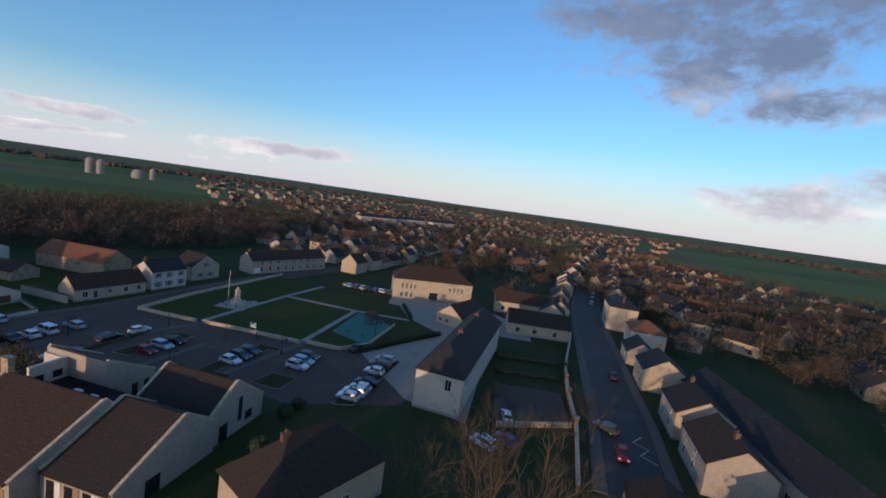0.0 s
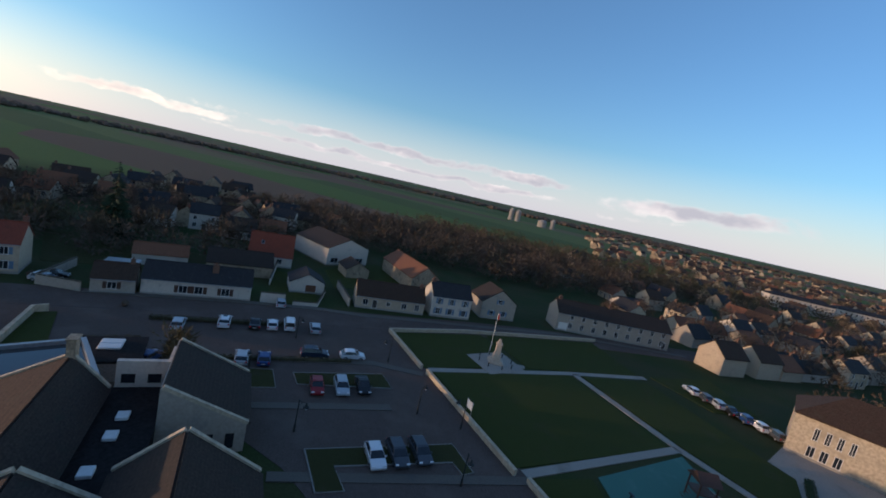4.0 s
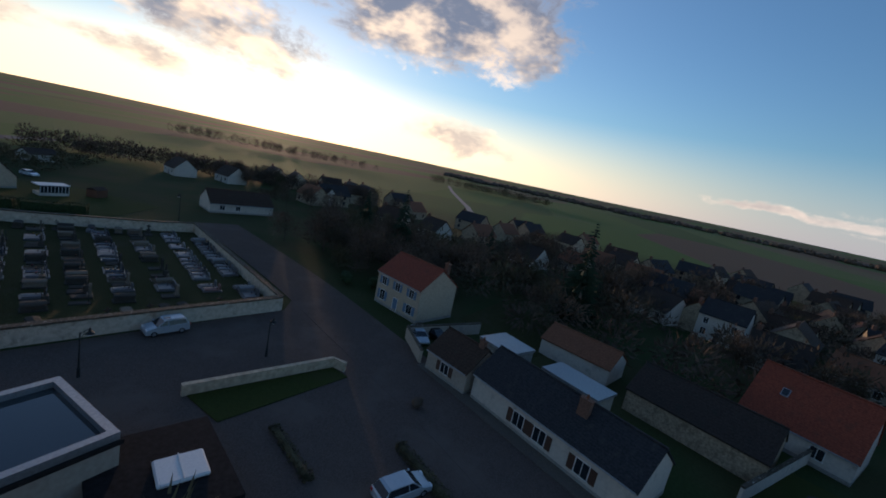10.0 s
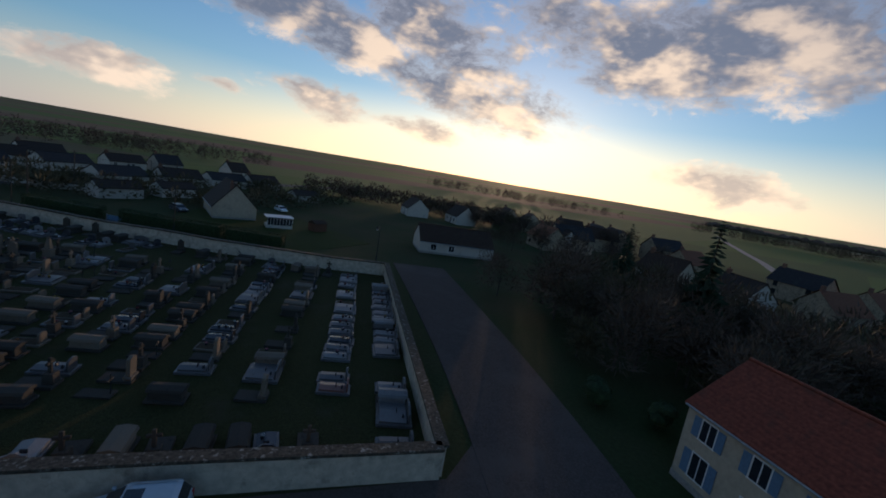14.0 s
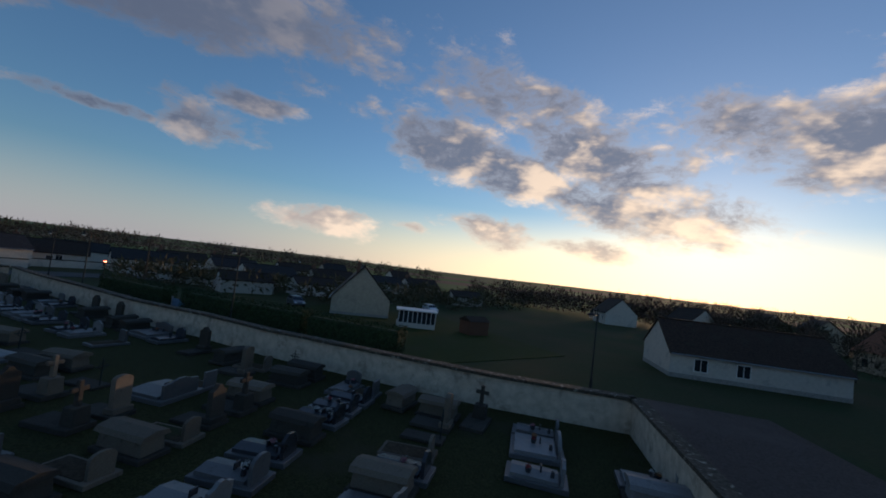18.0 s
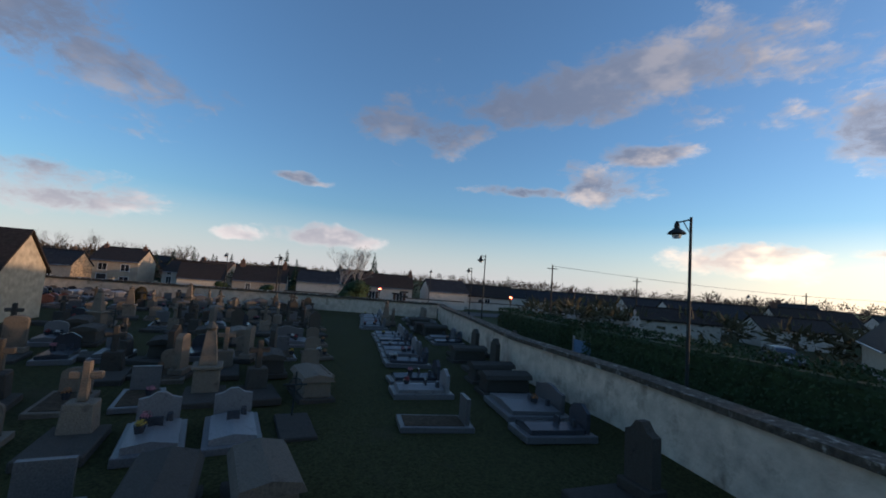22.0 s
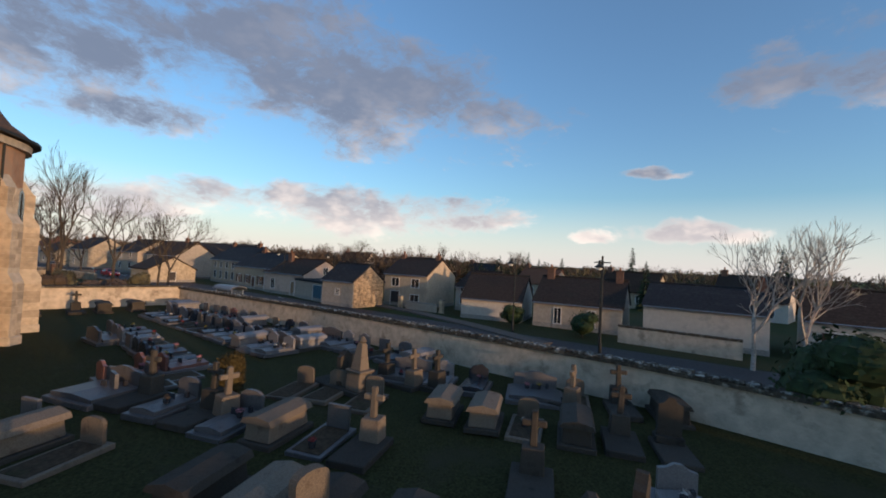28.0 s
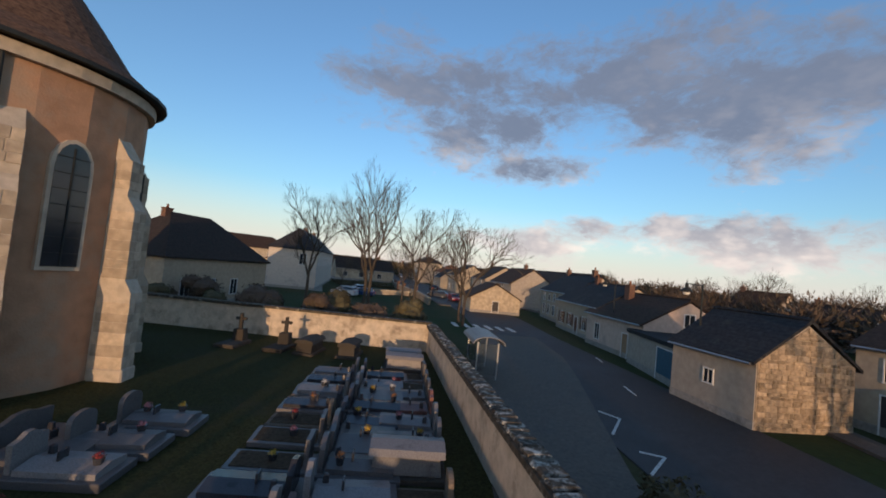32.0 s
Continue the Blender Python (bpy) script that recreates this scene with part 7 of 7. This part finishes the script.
for pts in ([(10.9, 112.1), (24.6, 103.6)], [(26.0, 103.2), (47.0, 90.2)], [(48.6, 90.2), (55.4, 86), (62.4, 88.6), (72.6, 103.2)], [(10.9, 112.1), (20, 128), (43.4, 160)]):
    garden_wall(pts, 0.75, "low pale stone park wall", "stone", "stone", 0.4, 0.1, "park_wall")
slab("memorial_plinth", [(26.4, 117.2), (33.4, 113.2), (37.4, 121.1), (30.4, 125.6)], 0.0, 0.16, "gravel", "pale paved square round the memorial", "paving")
hedge((58.4, 84.6), (83.4, 96.4), 1.2, 1.1, "hedge", "low clipped hedge along the park")
hedge((79.2, 110), (81, 124), 1.0, 1.0, "hedge", "low clipped hedge along the park")
hedge((88.6, 73.5), (101.6, 68), 2.0, 0.6, "ivy", "low clipped beds beside the gravel yard")
hedge((93.4, 82), (106.8, 76.2), 2.4, 0.7, "ivy", "low clipped beds beside the gravel yard")


def memorial():
    top = thing("war_memorial", "pale stone memorial column on stepped blocks", "monument", pose(31.7, 119.4, 0.16, rz=28))
    for nm, (a, z0, z1, tp) in (("lower_step", (1.5, 0, 0.3, 0)), ("upper_step", (1.1, 0.3, 0.6, 0)), ("pedestal", (0.75, 0.6, 1.7, 0.08)), ("shaft", (0.55, 1.7, 3.7, 0.14)), ("cap", (0.6, 3.7, 3.9, 0)), ("statue", (0.35, 3.9, 4.7, 0.45))):
        part(nm, box(-a, a, -a, a, z0, z1, 0.03, tp), "ashlar", top)
    for i in range(8):
        a = i * math.tau / 8
        b = thing("bollard", "short dark post round the memorial", "bollard", pose(31.7 + 3.4 * math.cos(a), 119.4 + 3.4 * math.sin(a), 0.16), "posts round the memorial")
        bm = bmesh.new()
        lathe(bm, [(0.11, 0), (0.09, 0.6), (0.13, 0.66), (0.05, 0.8)], 8)
        part("post", bm, "iron", b)


memorial()
top = thing("flagpole", "tall white flagpole beside the memorial", "flagpole", pose(29.2, 121.8, 0.1))
bm = bmesh.new()
tube(bm, (0, 0, 0), (0, 0, 9), 0.07, 0.035, 8)
pl = part("pole", bm, "frame", top)
bm = bmesh.new()
prism(bm, [(0.04, 7.6), (0.35, 7.5), (0.3, 8.6), (0.04, 8.8)], -0.02, 0.02, axis=1)
part("flag", bm, "flower_red", pl, "furled flag")


def play_tower():
    top = thing("play_tower", "dark wooden climbing tower with a small roof and slide", "climbing frame", pose(66.2, 104.6, 0.12, rz=30))
    for x in (-1.1, 1.1):
        for y in (-1.1, 1.1):
            part("post", box(x - 0.07, x + 0.07, y - 0.07, y + 0.07, 0, 2.9), "shutter_brown", top)
    part("deck", box(-1.2, 1.2, -1.2, 1.2, 1.3, 1.42), "shutter_brown", top)
    bm = bmesh.new()
    prism(bm, [(-1.5, 2.8), (1.5, 2.8), (0, 3.8)], -1.4, 1.4, axis=0)
    part("roof", bm, "shutter_brown", top)
    bm = bmesh.new()
    prism(bm, [(1.1, 1.3), (3.8, 0.15), (4.3, 0.15), (4.3, 0.25), (3.9, 0.28), (1.1, 1.5)], -0.35, 0.35, axis=1)
    part("slide", bm, "car_grey", top)
    for k in range(5):
        bm = bmesh.new()
        tube(bm, (-1.2 - 0.25 * (4 - k), -0.4, 0.26 + 0.24 * k), (-1.2 - 0.25 * (4 - k), 0.4, 0.26 + 0.24 * k), 0.04, 0.04, 6)
        part("rung", bm, "shutter_brown", top)


play_tower()
for x, y in ((59, 97.6), (65.8, 111), (62.2, 95.4)):
    t_ = thing("spring_rider", "small coloured spring rider on the playground", "playground toy", pose(x, y, 0.12, rz=x * 30))
    bm = bmesh.new()
    lathe(bm, [(0.16, 0), (0.1, 0.12), (0.13, 0.24), (0.09, 0.36)], 8)
    part("spring", bm, "iron", t_)
    part("seat", box(-0.42, 0.42, -0.12, 0.12, 0.36, 0.62, 0.06, 0.25), "car_grey", t_)
top = thing("notice_board", "white notice board on two posts by the park wall", "notice board", pose(37.0, 97.2, 0, rz=-32))
for x in (-0.7, 0.7):
    part("post", box(x - 0.04, x + 0.04, -0.04, 0.04, 0, 2.4), "zinc", top)
part("panel", box(-0.75, 0.75, -0.03, 0.03, 1.1, 2.3, 0.02), "frame", top)

# ---- the town to the north and the outskirts ----
def town_house(i, wall, roof, eave, ridge, w, d, wins):
    h = house((0, 0), (w, 0), d, eave, ridge, wall, roof, wins=wins, doors=[(w * 0.5, 1.0, 2.1, "door")] if wins else [], chimneys=[(0.7, d / 2, 0.9, 0.9)] if wins else [], base=False,
              label="%s village house with a %s roof" % ({"render_white": "white", "render_cream": "cream", "render_grey": "grey", "stone": "old stone"}[wall], {"tile_brown": "brown tiled", "tile_dark": "dark tiled", "slate": "slate", "tile_orange": "orange tiled", "tile_red": "red tiled"}[roof]), group="houses of the village")
    PROTOS.append(h)
    return h


two = [(1.6, 0.9, 1.0, 1.4), (6.8, 0.9, 1.0, 1.4), (1.6, 3.3, 0.9, 1.3), (6.8, 3.3, 0.9, 1.3)]
one = [(1.8, 0.9, 1.0, 1.4), (7.4, 0.9, 1.0, 1.4)]
TOWN = [town_house(*q) for q in ((0, "render_grey", "tile_dark", 5.2, 8.2, 9, 8, two), (1, "render_cream", "tile_brown", 4.8, 8.0, 9, 7.5, two), (2, "render_white", "slate", 5.4, 8.4, 8.6, 8, two), (3, "stone", "tile_brown", 3.0, 6.2, 10, 7, one),
                                 (4, "render_grey", "slate", 3.2, 6.4, 9.5, 7, one), (5, "render_cream", "tile_orange", 3.0, 6.0, 9, 8, one), (6, "render_white", "tile_dark", 3.0, 6.6, 9.5, 8, one), (7, "stone", "slate", 5.0, 7.6, 9, 7, two),
                                 (8, "render_white", "tile_dark", 2.7, 5.0, 12, 7, one), (9, "render_white", "slate", 2.6, 4.7, 13, 7, ()))]
FAR = [0, 1, 2, 3]
far_list = []
rt = random.Random(21)


def settle(proto, x, y, turn):
    if isinstance(proto, int):
        far_list.append((proto, x, y, turn))
        return None
    return copy_thing(proto, pose(x, y, lift(x, y), rz=turn))


def far_houses():
    """The small far roofs of the town and hamlets, joined."""
    kinds = (("rubble", "tile_brown", 4.5, 8.0, 11), ("stone", "tile_dark", 4.0, 7.5, 10), ("rubble", "tile_orange", 3.5, 7.0, 10), ("rubble", "slate", 4.5, 8.0, 12))
    mats = [m_ for q in kinds for m_ in q[:2]] + ["glass", "rust"]
    verts, faces, slots = [], [], []
    for k, x, y, turn in far_list:
        e, r, w, d = kinds[k][2], kinds[k][3], kinds[k][4], 8.0
        m_ = pose(x, y, lift(x, y), rz=turn)
        o = len(verts)
        p = [(0, 0, -1), (w, 0, -1), (w, d, -1), (0, d, -1), (0, 0, e), (w, 0, e), (w, d, e), (0, d, e), (0, d / 2, r - 0.1), (w, d / 2, r - 0.1),
             (-0.3, -0.4, e - 0.2), (w + 0.3, -0.4, e - 0.2), (w + 0.3, d / 2, r + 0.1), (-0.3, d / 2, r + 0.1), (w + 0.3, d + 0.4, e - 0.2), (-0.3, d + 0.4, e - 0.2)]
        f = [(0, 1, 5, 4), (1, 2, 6, 9, 5), (2, 3, 7, 6), (3, 0, 4, 8, 7), (10, 11, 12, 13), (13, 12, 14, 15)]
        g = [2 * k] * 4 + [2 * k + 1] * 2
        for u in (1.6, w - 2.8):
            for z in ((0.9, 3.0) if e > 4 else (0.9,)):
                for yy in (-0.04, d + 0.04):
                    i = len(p)
                    p += [(u, yy, z), (u + 1.1, yy, z), (u + 1.1, yy, z + 1.3), (u, yy, z + 1.3)]
                    f.append((i, i + 1, i + 2, i + 3))
                    g.append(8)
        i = len(p)
        p += [(c[0] + 0.8, c[1] + d / 2, c[2]) for c in ((-.4, -.3, e), (.4, -.3, e), (.4, .3, e), (-.4, .3, e), (-.4, -.3, r + 1), (.4, -.3, r + 1), (.4, .3, r + 1), (-.4, .3, r + 1))]
        f += [tuple(i + c for c in q) for q in ((0, 1, 5, 4), (1, 2, 6, 5), (2, 3, 7, 6), (3, 0, 4, 7), (4, 5, 6, 7))]
        g += [9] * 5
        verts += [tuple(m_ @ Vector(v)) for v in p]
        faces += [tuple(o + c for c in q) for q in f]
        slots += g
    me = bpy.data.meshes.new("far_houses")
    me.from_pydata(verts, [], faces)
    for m_ in mats:
        me.materials.append(M[m_])
    me.polygons.foreach_set("material_index", slots)
    tagged(new("far_houses", me), "small far village houses with brown and slate roofs", "house", kind="stuff")


def along(pts, side, gap, protos, off, start=0.0, stop=1e9):
    """Houses along a street; side +1: to its left, their fronts towards it."""
    s = 0.0
    for a, b in zip(pts, pts[1:]):
        a, b = Vector(a), Vector(b)
        L = (b - a).length
        d = (b - a) / L
        ang = math.degrees(math.atan2(d.y, d.x))
        while s < L:
            if start <= s + 0 and rt.random() < 0.93:
                p = a + d * s
                nrm = Vector((-d.y, d.x)) * side
                q = p + nrm * (off + rt.uniform(-0.4, 1.2))
                if side > 0:
                    settle(rt.choice(protos), q.x, q.y, ang)
                else:
                    e = q + d * 9
                    settle(rt.choice(protos), e.x, e.y, ang + 180)
            s += gap * rt.uniform(0.92, 1.25)
        s -= L


along([(162, 129), (225, 200), (330, 301)], -1, 10.5, TOWN, 7.0)
along([(134, 93), (167.4, 136.4), (225, 200), (330, 301)], 1, 10.5, TOWN, 7.0)
along([(330, 301), (640, 611)], -1, 16, FAR, 8)
along([(330, 301), (640, 611)], 1, 16, FAR, 8)
along([(60, 190), (92, 224), (140, 286), (190, 360)], 1, 10.5, TOWN, 6)
along([(62, 180), (92, 214), (140, 278)], -1, 11, TOWN, 6)
# blocks behind the streets
for i in range(14):
    for j in range(9):
        x = 60 + i * 15 - j * 9 + rt.uniform(-4, 4)
        y = 172 + j * 24 + i * 13 + rt.uniform(-5, 5)
        along_road = abs((x - 167.4) * 0.742 - (y - 136.4) * 0.67)
        if along_road < 24 or y > 480 or (y < 168 + 0.1 * x and x < 110):
            continue
        if rt.random() < 0.72:
            settle(rt.choice(TOWN if y < 270 and x < 190 else FAR), x, y, rt.choice((55, 145, -35, 235)) + rt.uniform(-8, 8))
for i in range(9):
    for j in range(6):
        x, y = 168 + i * 17 + j * 10 + rt.uniform(-5, 5), 92 + j * 24 + i * 11 - 4 * i + rt.uniform(-5, 5)
        if abs((x - 167.4) * 0.742 - (y - 136.4) * 0.67) < 26:
            continue
        if rt.random() < 0.6:
            settle(rt.choice(TOWN if i < 3 else FAR), x, y, rt.choice((55, 145, -35, 235)) + rt.uniform(-8, 8))
for i in range(150):
    a = rt.uniform(0, 1)
    x, y = 60 + 520 * a + rt.uniform(-120, 120), 430 + 260 * rt.random() + 150 * a
    settle(rt.choice(FAR), x, y, rt.uniform(0, 360))
for i in range(420):
    r, a = rt.uniform(420, 1600), rt.uniform(-0.16, 0.95)
    settle(rt.choice(FAR), 40 + r * math.sin(a), 60 + r * math.cos(a), rt.uniform(0, 360))
for i in range(120):
    settle(rt.choice(FAR), rt.uniform(190, 420), rt.uniform(40, 330), rt.uniform(0, 360))
# long pale blocks of flats far in the town
for x, y, turn in ((120, 430, 20), (165, 455, 22), (215, 470, 25)):
    h = house((0, 0), (44, 0), 11, 9.0, 11.5, "render_white", "slate", "hip", wins=[(2.5 + k * 3.6, z, 1.3, 1.3) for k in range(12) for z in (1.2, 4.0, 6.6)], base=False, label="long pale block of flats with rows of windows", name="apartment_block", category="apartment block")
    h.matrix_basis = pose(x, y, 0, rz=turn)
# silos on the plain
for x, y, r, hh in ((-256, 856, 5.5, 21), (-243, 860, 5.5, 20), (-194, 874, 9, 11), (-174, 880, 4.5, 16)):
    top = thing("grain_silo", "pale concrete grain silo far on the plain", "silo", pose(x, y, lift(x, y)))
    bm = bmesh.new()
    lathe(bm, [(r, -1), (r, hh), (r * 0.4, hh + 4)], 16)
    part("drum", bm, "concrete", top)
    part("headhouse", box(-r * 0.4, r * 0.4, -r * 0.4, r * 0.4, hh + 1, hh + 4), "render_white", top)
# western outskirts: houses among gardens
for x, y, turn, k in ((-110, -66, 70, 6), (-122, -54, 75, 6), (-128, -16, 75, 6), (-107, 24, 80, 1), (-118, 34, 60, 6), (-92, 100, 40, 6), (-85, 112, 60, 2), (-100, 128, 50, 3), (-74, 118, 60, 6), (-78, 132, 50, 5), (-110, 108, 60, 6), (-92, 146, 40, 2), (-120, 140, 55, 3), (-112, 66, 60, 6), (-126, 80, 50, 5)):
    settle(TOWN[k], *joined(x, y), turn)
for i in range(34):
    x, y = rt.uniform(-190, -75), rt.uniform(95, 200)
    settle(rt.choice(FAR), x, y, rt.choice((60, 150)) + rt.uniform(-15, 15))
for i in range(16):
    x, y = rt.uniform(-170, -120), rt.uniform(-60, 90)
    settle(rt.choice(FAR), x, y, rt.choice((60, 150)) + rt.uniform(-15, 15))
# white rows to the south
for x, y, turn, k in ((16, -66, 205, 8), (4, -72, 205, 9), (1, -90, 205, 8), (-12, -84, 215, 9), (-26, -106, 205, 8), (-22, -62, 215, 9), (-36, -70, 200, 8), (-50, -76, 200, 9), (-64, -82, 200, 8), (-40, -112, 205, 4), (-66, -118, 205, 6), (-6, -116, 205, 8), (22, -92, 205, 9), (40, -96, 205, 8)):
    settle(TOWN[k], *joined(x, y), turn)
for x, y, turn, k in ((62, -64, 215, 3), (76, -54, 215, 5), (50, -74, 215, 6), (90, -44, 215, 4), (104, -30, 230, 3), (112, -14, 235, 6), (122, 4, 240, 1)):
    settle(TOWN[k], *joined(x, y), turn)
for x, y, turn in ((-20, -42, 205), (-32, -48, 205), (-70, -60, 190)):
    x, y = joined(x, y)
    house((x, y), (x + 9 * math.cos(radians(turn)), y + 9 * math.sin(radians(turn))), 5, 2.3, 3.6, "render_white", "tile_dark", label="long low white outbuilding", name="outbuilding", category="outbuilding", base=False)
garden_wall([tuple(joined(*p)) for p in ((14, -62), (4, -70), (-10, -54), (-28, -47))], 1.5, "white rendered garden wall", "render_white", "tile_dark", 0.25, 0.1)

far_houses()
wood_stuff("garden_trees", "bare brown trees between the roofs of the town", (215, 250), (110, 150), 420, 4, 8, "twigs", 31, -0.7, True)
wood_stuff("garden_trees", "bare brown trees between the roofs of the town", (330, 470), (200, 220), 620, 5, 9, "ivy", 32, -0.6, True)
wood_stuff("garden_trees", "bare brown trees between the roofs of the town", (180, 520), (170, 180), 480, 5, 9, "twigs", 33, -0.4, True)



def wood_belt(bearing, width, reach, n, seed):
    """A far belt of woodland along the horizon: many small uneven crowns, joined."""
    rnd = random.Random(seed)
    bm = bmesh.new()
    for _ in range(n):
        a, r = radians(bearing + rnd.uniform(-width, width)), reach * rnd.uniform(0.94, 1.06)
        x, y = 30 + r * math.sin(a), 40 + r * math.cos(a)
        w, h = rnd.uniform(5, 13), rnd.uniform(6, 13)
        lathe(bm, [(w * 0.6, -2), (w, h * 0.35), (w * rnd.uniform(0.6, 0.85), h * 0.7), (0.3, h)], 6, (x, y, lift(x, y)))
    tagged(part("wood_belt", bm, "twigs"), "dark bare woodland along the horizon", "wood", kind="stuff")


for q in ((340, 22, 1500, 420, 71), (15, 26, 1900, 460, 72), (60, 22, 1500, 420, 73), (100, 22, 1200, 300, 74), (298, 20, 1400, 300, 75), (270, 14, 1300, 200, 76)):
    wood_belt(*q)

# ---- houses round the yards and along the main road ----
house((64.6, 60.6), (71.2, 55.4), 40, 7.0, 11.0, "render_white", "slate", "hip", wins=[(5.9, 4.4, 1.1, 1.9)], side=[(3 + i * 3.7, 4.4, 1.0, 1.7) for i in range(10)] + [(3 + i * 3.7, 1.0, 1.0, 1.9) for i in range(10)], back=[(3 + i * 3.7, 4.4, 1.0, 1.7) for i in range(10)], label="long white town house with a dark hipped slate roof", chimneys=[(4.2, 12, 0.9, 0.5), (4.2, 27, 0.9, 0.5)])
house((80.0, 135.4), (108.0, 129.4), 12, 7.0, 11.3, "stone", "tile_brown", "hip", wins=[(3.2 + i * 1.5, 3.6, 0.6, 2.0) for i in range(4)] + [(20.4 + i * 1.5, 3.6, 0.6, 2.0) for i in range(4)] + [(3.2 + i * 1.7, 0.6, 0.9, 1.8) for i in range(3)], doors=[(14.6, 3.2, 3.0, "glass")], label="long sandstone village hall with a brown hipped roof and arched doorway", category="hall", name="village_hall")
house((86.4, 107.8), (91.6, 100.8), 15, 3.2, 6.4, "render_cream", "tile_dark", "cross", wins=[(1.6, 1.0, 1.2, 1.0), (3.8, 1.0, 1.2, 1.0)], label="low cream building with a dark tiled roof")
house((41.5, 33.2), (54.6, 40.6), 9.5, 4.6, 9.0, "render_cream", "tile_dark", "hip", wins=[(2.6, 1.0, 1.0, 1.6), (6, 1.0, 1.0, 1.6), (9.4, 1.0, 1.0, 1.6)], chimneys=[(4.5, 5, 0.9, 0.4)], label="old presbytery with a steep dark hipped roof", name="presbytery")
house((106, 99), (123, 91), 8, 3.6, 6.8, "stone", "tile_dark", wins=[(3, 1, 1.2, 1.4), (8, 1, 1.2, 1.4), (14, 1, 1.2, 1.4)], label="long stone outbuilding with a dark roof", name="outbuilding", category="outbuilding")
house((114, 122), (133, 112), 9, 4.2, 7.4, "stone", "tile_brown", wins=[(3, 1, 1.2, 1.4), (8, 1, 1.2, 1.4), (14, 1, 1.2, 1.4)], label="long sandstone house with a brown roof behind the hall")
house((130, 104), (137, 113), 8, 4.6, 7.4, "render_cream", "slate", wins=[(3, 1, 1.2, 1.4), (9, 1, 1.2, 1.4)], label="cream roadside house with a slate roof")
house((158.5, 117), (149.5, 105), 9.5, 8.2, 10.8, "render_cream", "slate", "hip", wins=[(2 + i * 2.6, z, 1.1, 1.6) for i in range(5) for z in (1, 3.9, 6.2)], chimneys=[(3, 4.6, 0.9, 0.6), (12, 4.6, 0.9, 0.6)], label="tall cream roadside building with slate roof")
house((149.4, 96.6), (143.0, 88.2), 10, 5.2, 8.2, "render_white", "tile_orange", "hip", wins=[(2, 1, 1, 1.4), (6, 1, 1, 1.4)], label="white house with an orange hipped roof")
house((135.2, 83.6), (129.4, 76.0), 7.0, 3.6, 6.2, "stone", "slate", wins=[(2.4, 1, 1, 1.2), (6, 1, 1, 1.2)], label="small stone roadside cottage with a slate roof")
house((125.4, 69.6), (119.6, 61.8), 9.0, 5.0, 8.0, "stone", "slate", wins=[(2.4, 1, 1, 1.4), (7, 1, 1, 1.4), (2.4, 3.4, 1, 1.3), (7, 3.4, 1, 1.3)], chimneys=[(0.6, 4.6, 0.9, 0.9)], label="sandstone roadside house with a slate roof")
house((114.6, 52.6), (108.4, 44.4), 9.5, 5.0, 8.0, "render_cream", "tile_dark", wins=[(2.4, 1, 1, 1.4), (7, 1, 1, 1.4), (2.4, 3.4, 1, 1.3), (7, 3.4, 1, 1.3)], chimneys=[(0.6, 4.6, 0.9, 0.9)], label="cream roadside house with a dark roof")
house((106.4, 41.4), (99.2, 32.0), 9, 4.8, 7.8, "render_grey", "tile_brown", wins=[(2.4, 1, 1, 1.4), (7, 1, 1, 1.4), (2.4, 3.2, 1, 1.2), (7, 3.2, 1, 1.2)], chimneys=[(8, 4.4, 0.9, 0.9)], label="grey roadside house with a brown tiled roof")
house((126.0, 57.4), (106.0, 20.6), 9.0, 4.6, 8.0, "render_white", "slate", wins=[(4 + i * 4.4, 1.0, 1.2, 1.4) for i in range(9)], label="long white workshop building with a slate roof", name="workshop", category="workshop")
garden_wall([(80.6, 36), (91.4, 49.6), (98.2, 60.4), (107.4, 73.4), (124.6, 93)], 1.2, "low stone wall along the main road", "rubble", "stone", 0.4, 0.1)
garden_wall([(77, 52.4), (90.8, 50.2)], 0.9, "low stone wall of the yard", "stone", "stone", 0.35, 0.1)
for x, y in ((91.6, 50), (98, 60), (102.4, 66.6), (107.2, 73)):
    t_ = thing("gate_pillar", "brick gate pillar with a stone cap", "gate pillar", pose(x, y, 0, rz=55))
    part("shaft", box(-0.35, 0.35, -0.35, 0.35, 0, 2.0, 0.02), "rust", t_)
    part("cap", box(-0.45, 0.45, -0.45, 0.45, 2.0, 2.2, 0.03), "kerb", t_)
park("white", 80.2, 54.4, 66, 0.07)
park("red", 93.8, 41.4, 232)
park("black", 117.5, 68, 54)
for i, k in enumerate(("white", "grey", "silver", "black", "white", "red", "grey", "silver")):
    park(k, 172 + i * 4.6, 138 + i * 5.0, 48 + (i % 2) * 180)
for i, k in enumerate(("white", "grey", "silver", "black", "blue", "white", "grey")):
    park(k, 66 + i * 2.2, 147 - i * 1.3, 120, 0.12)

# the models that were copied are not part of the place
for ob in PROTOS:
    for o in (*ob.children_recursive, ob):
        bpy.data.objects.remove(o)
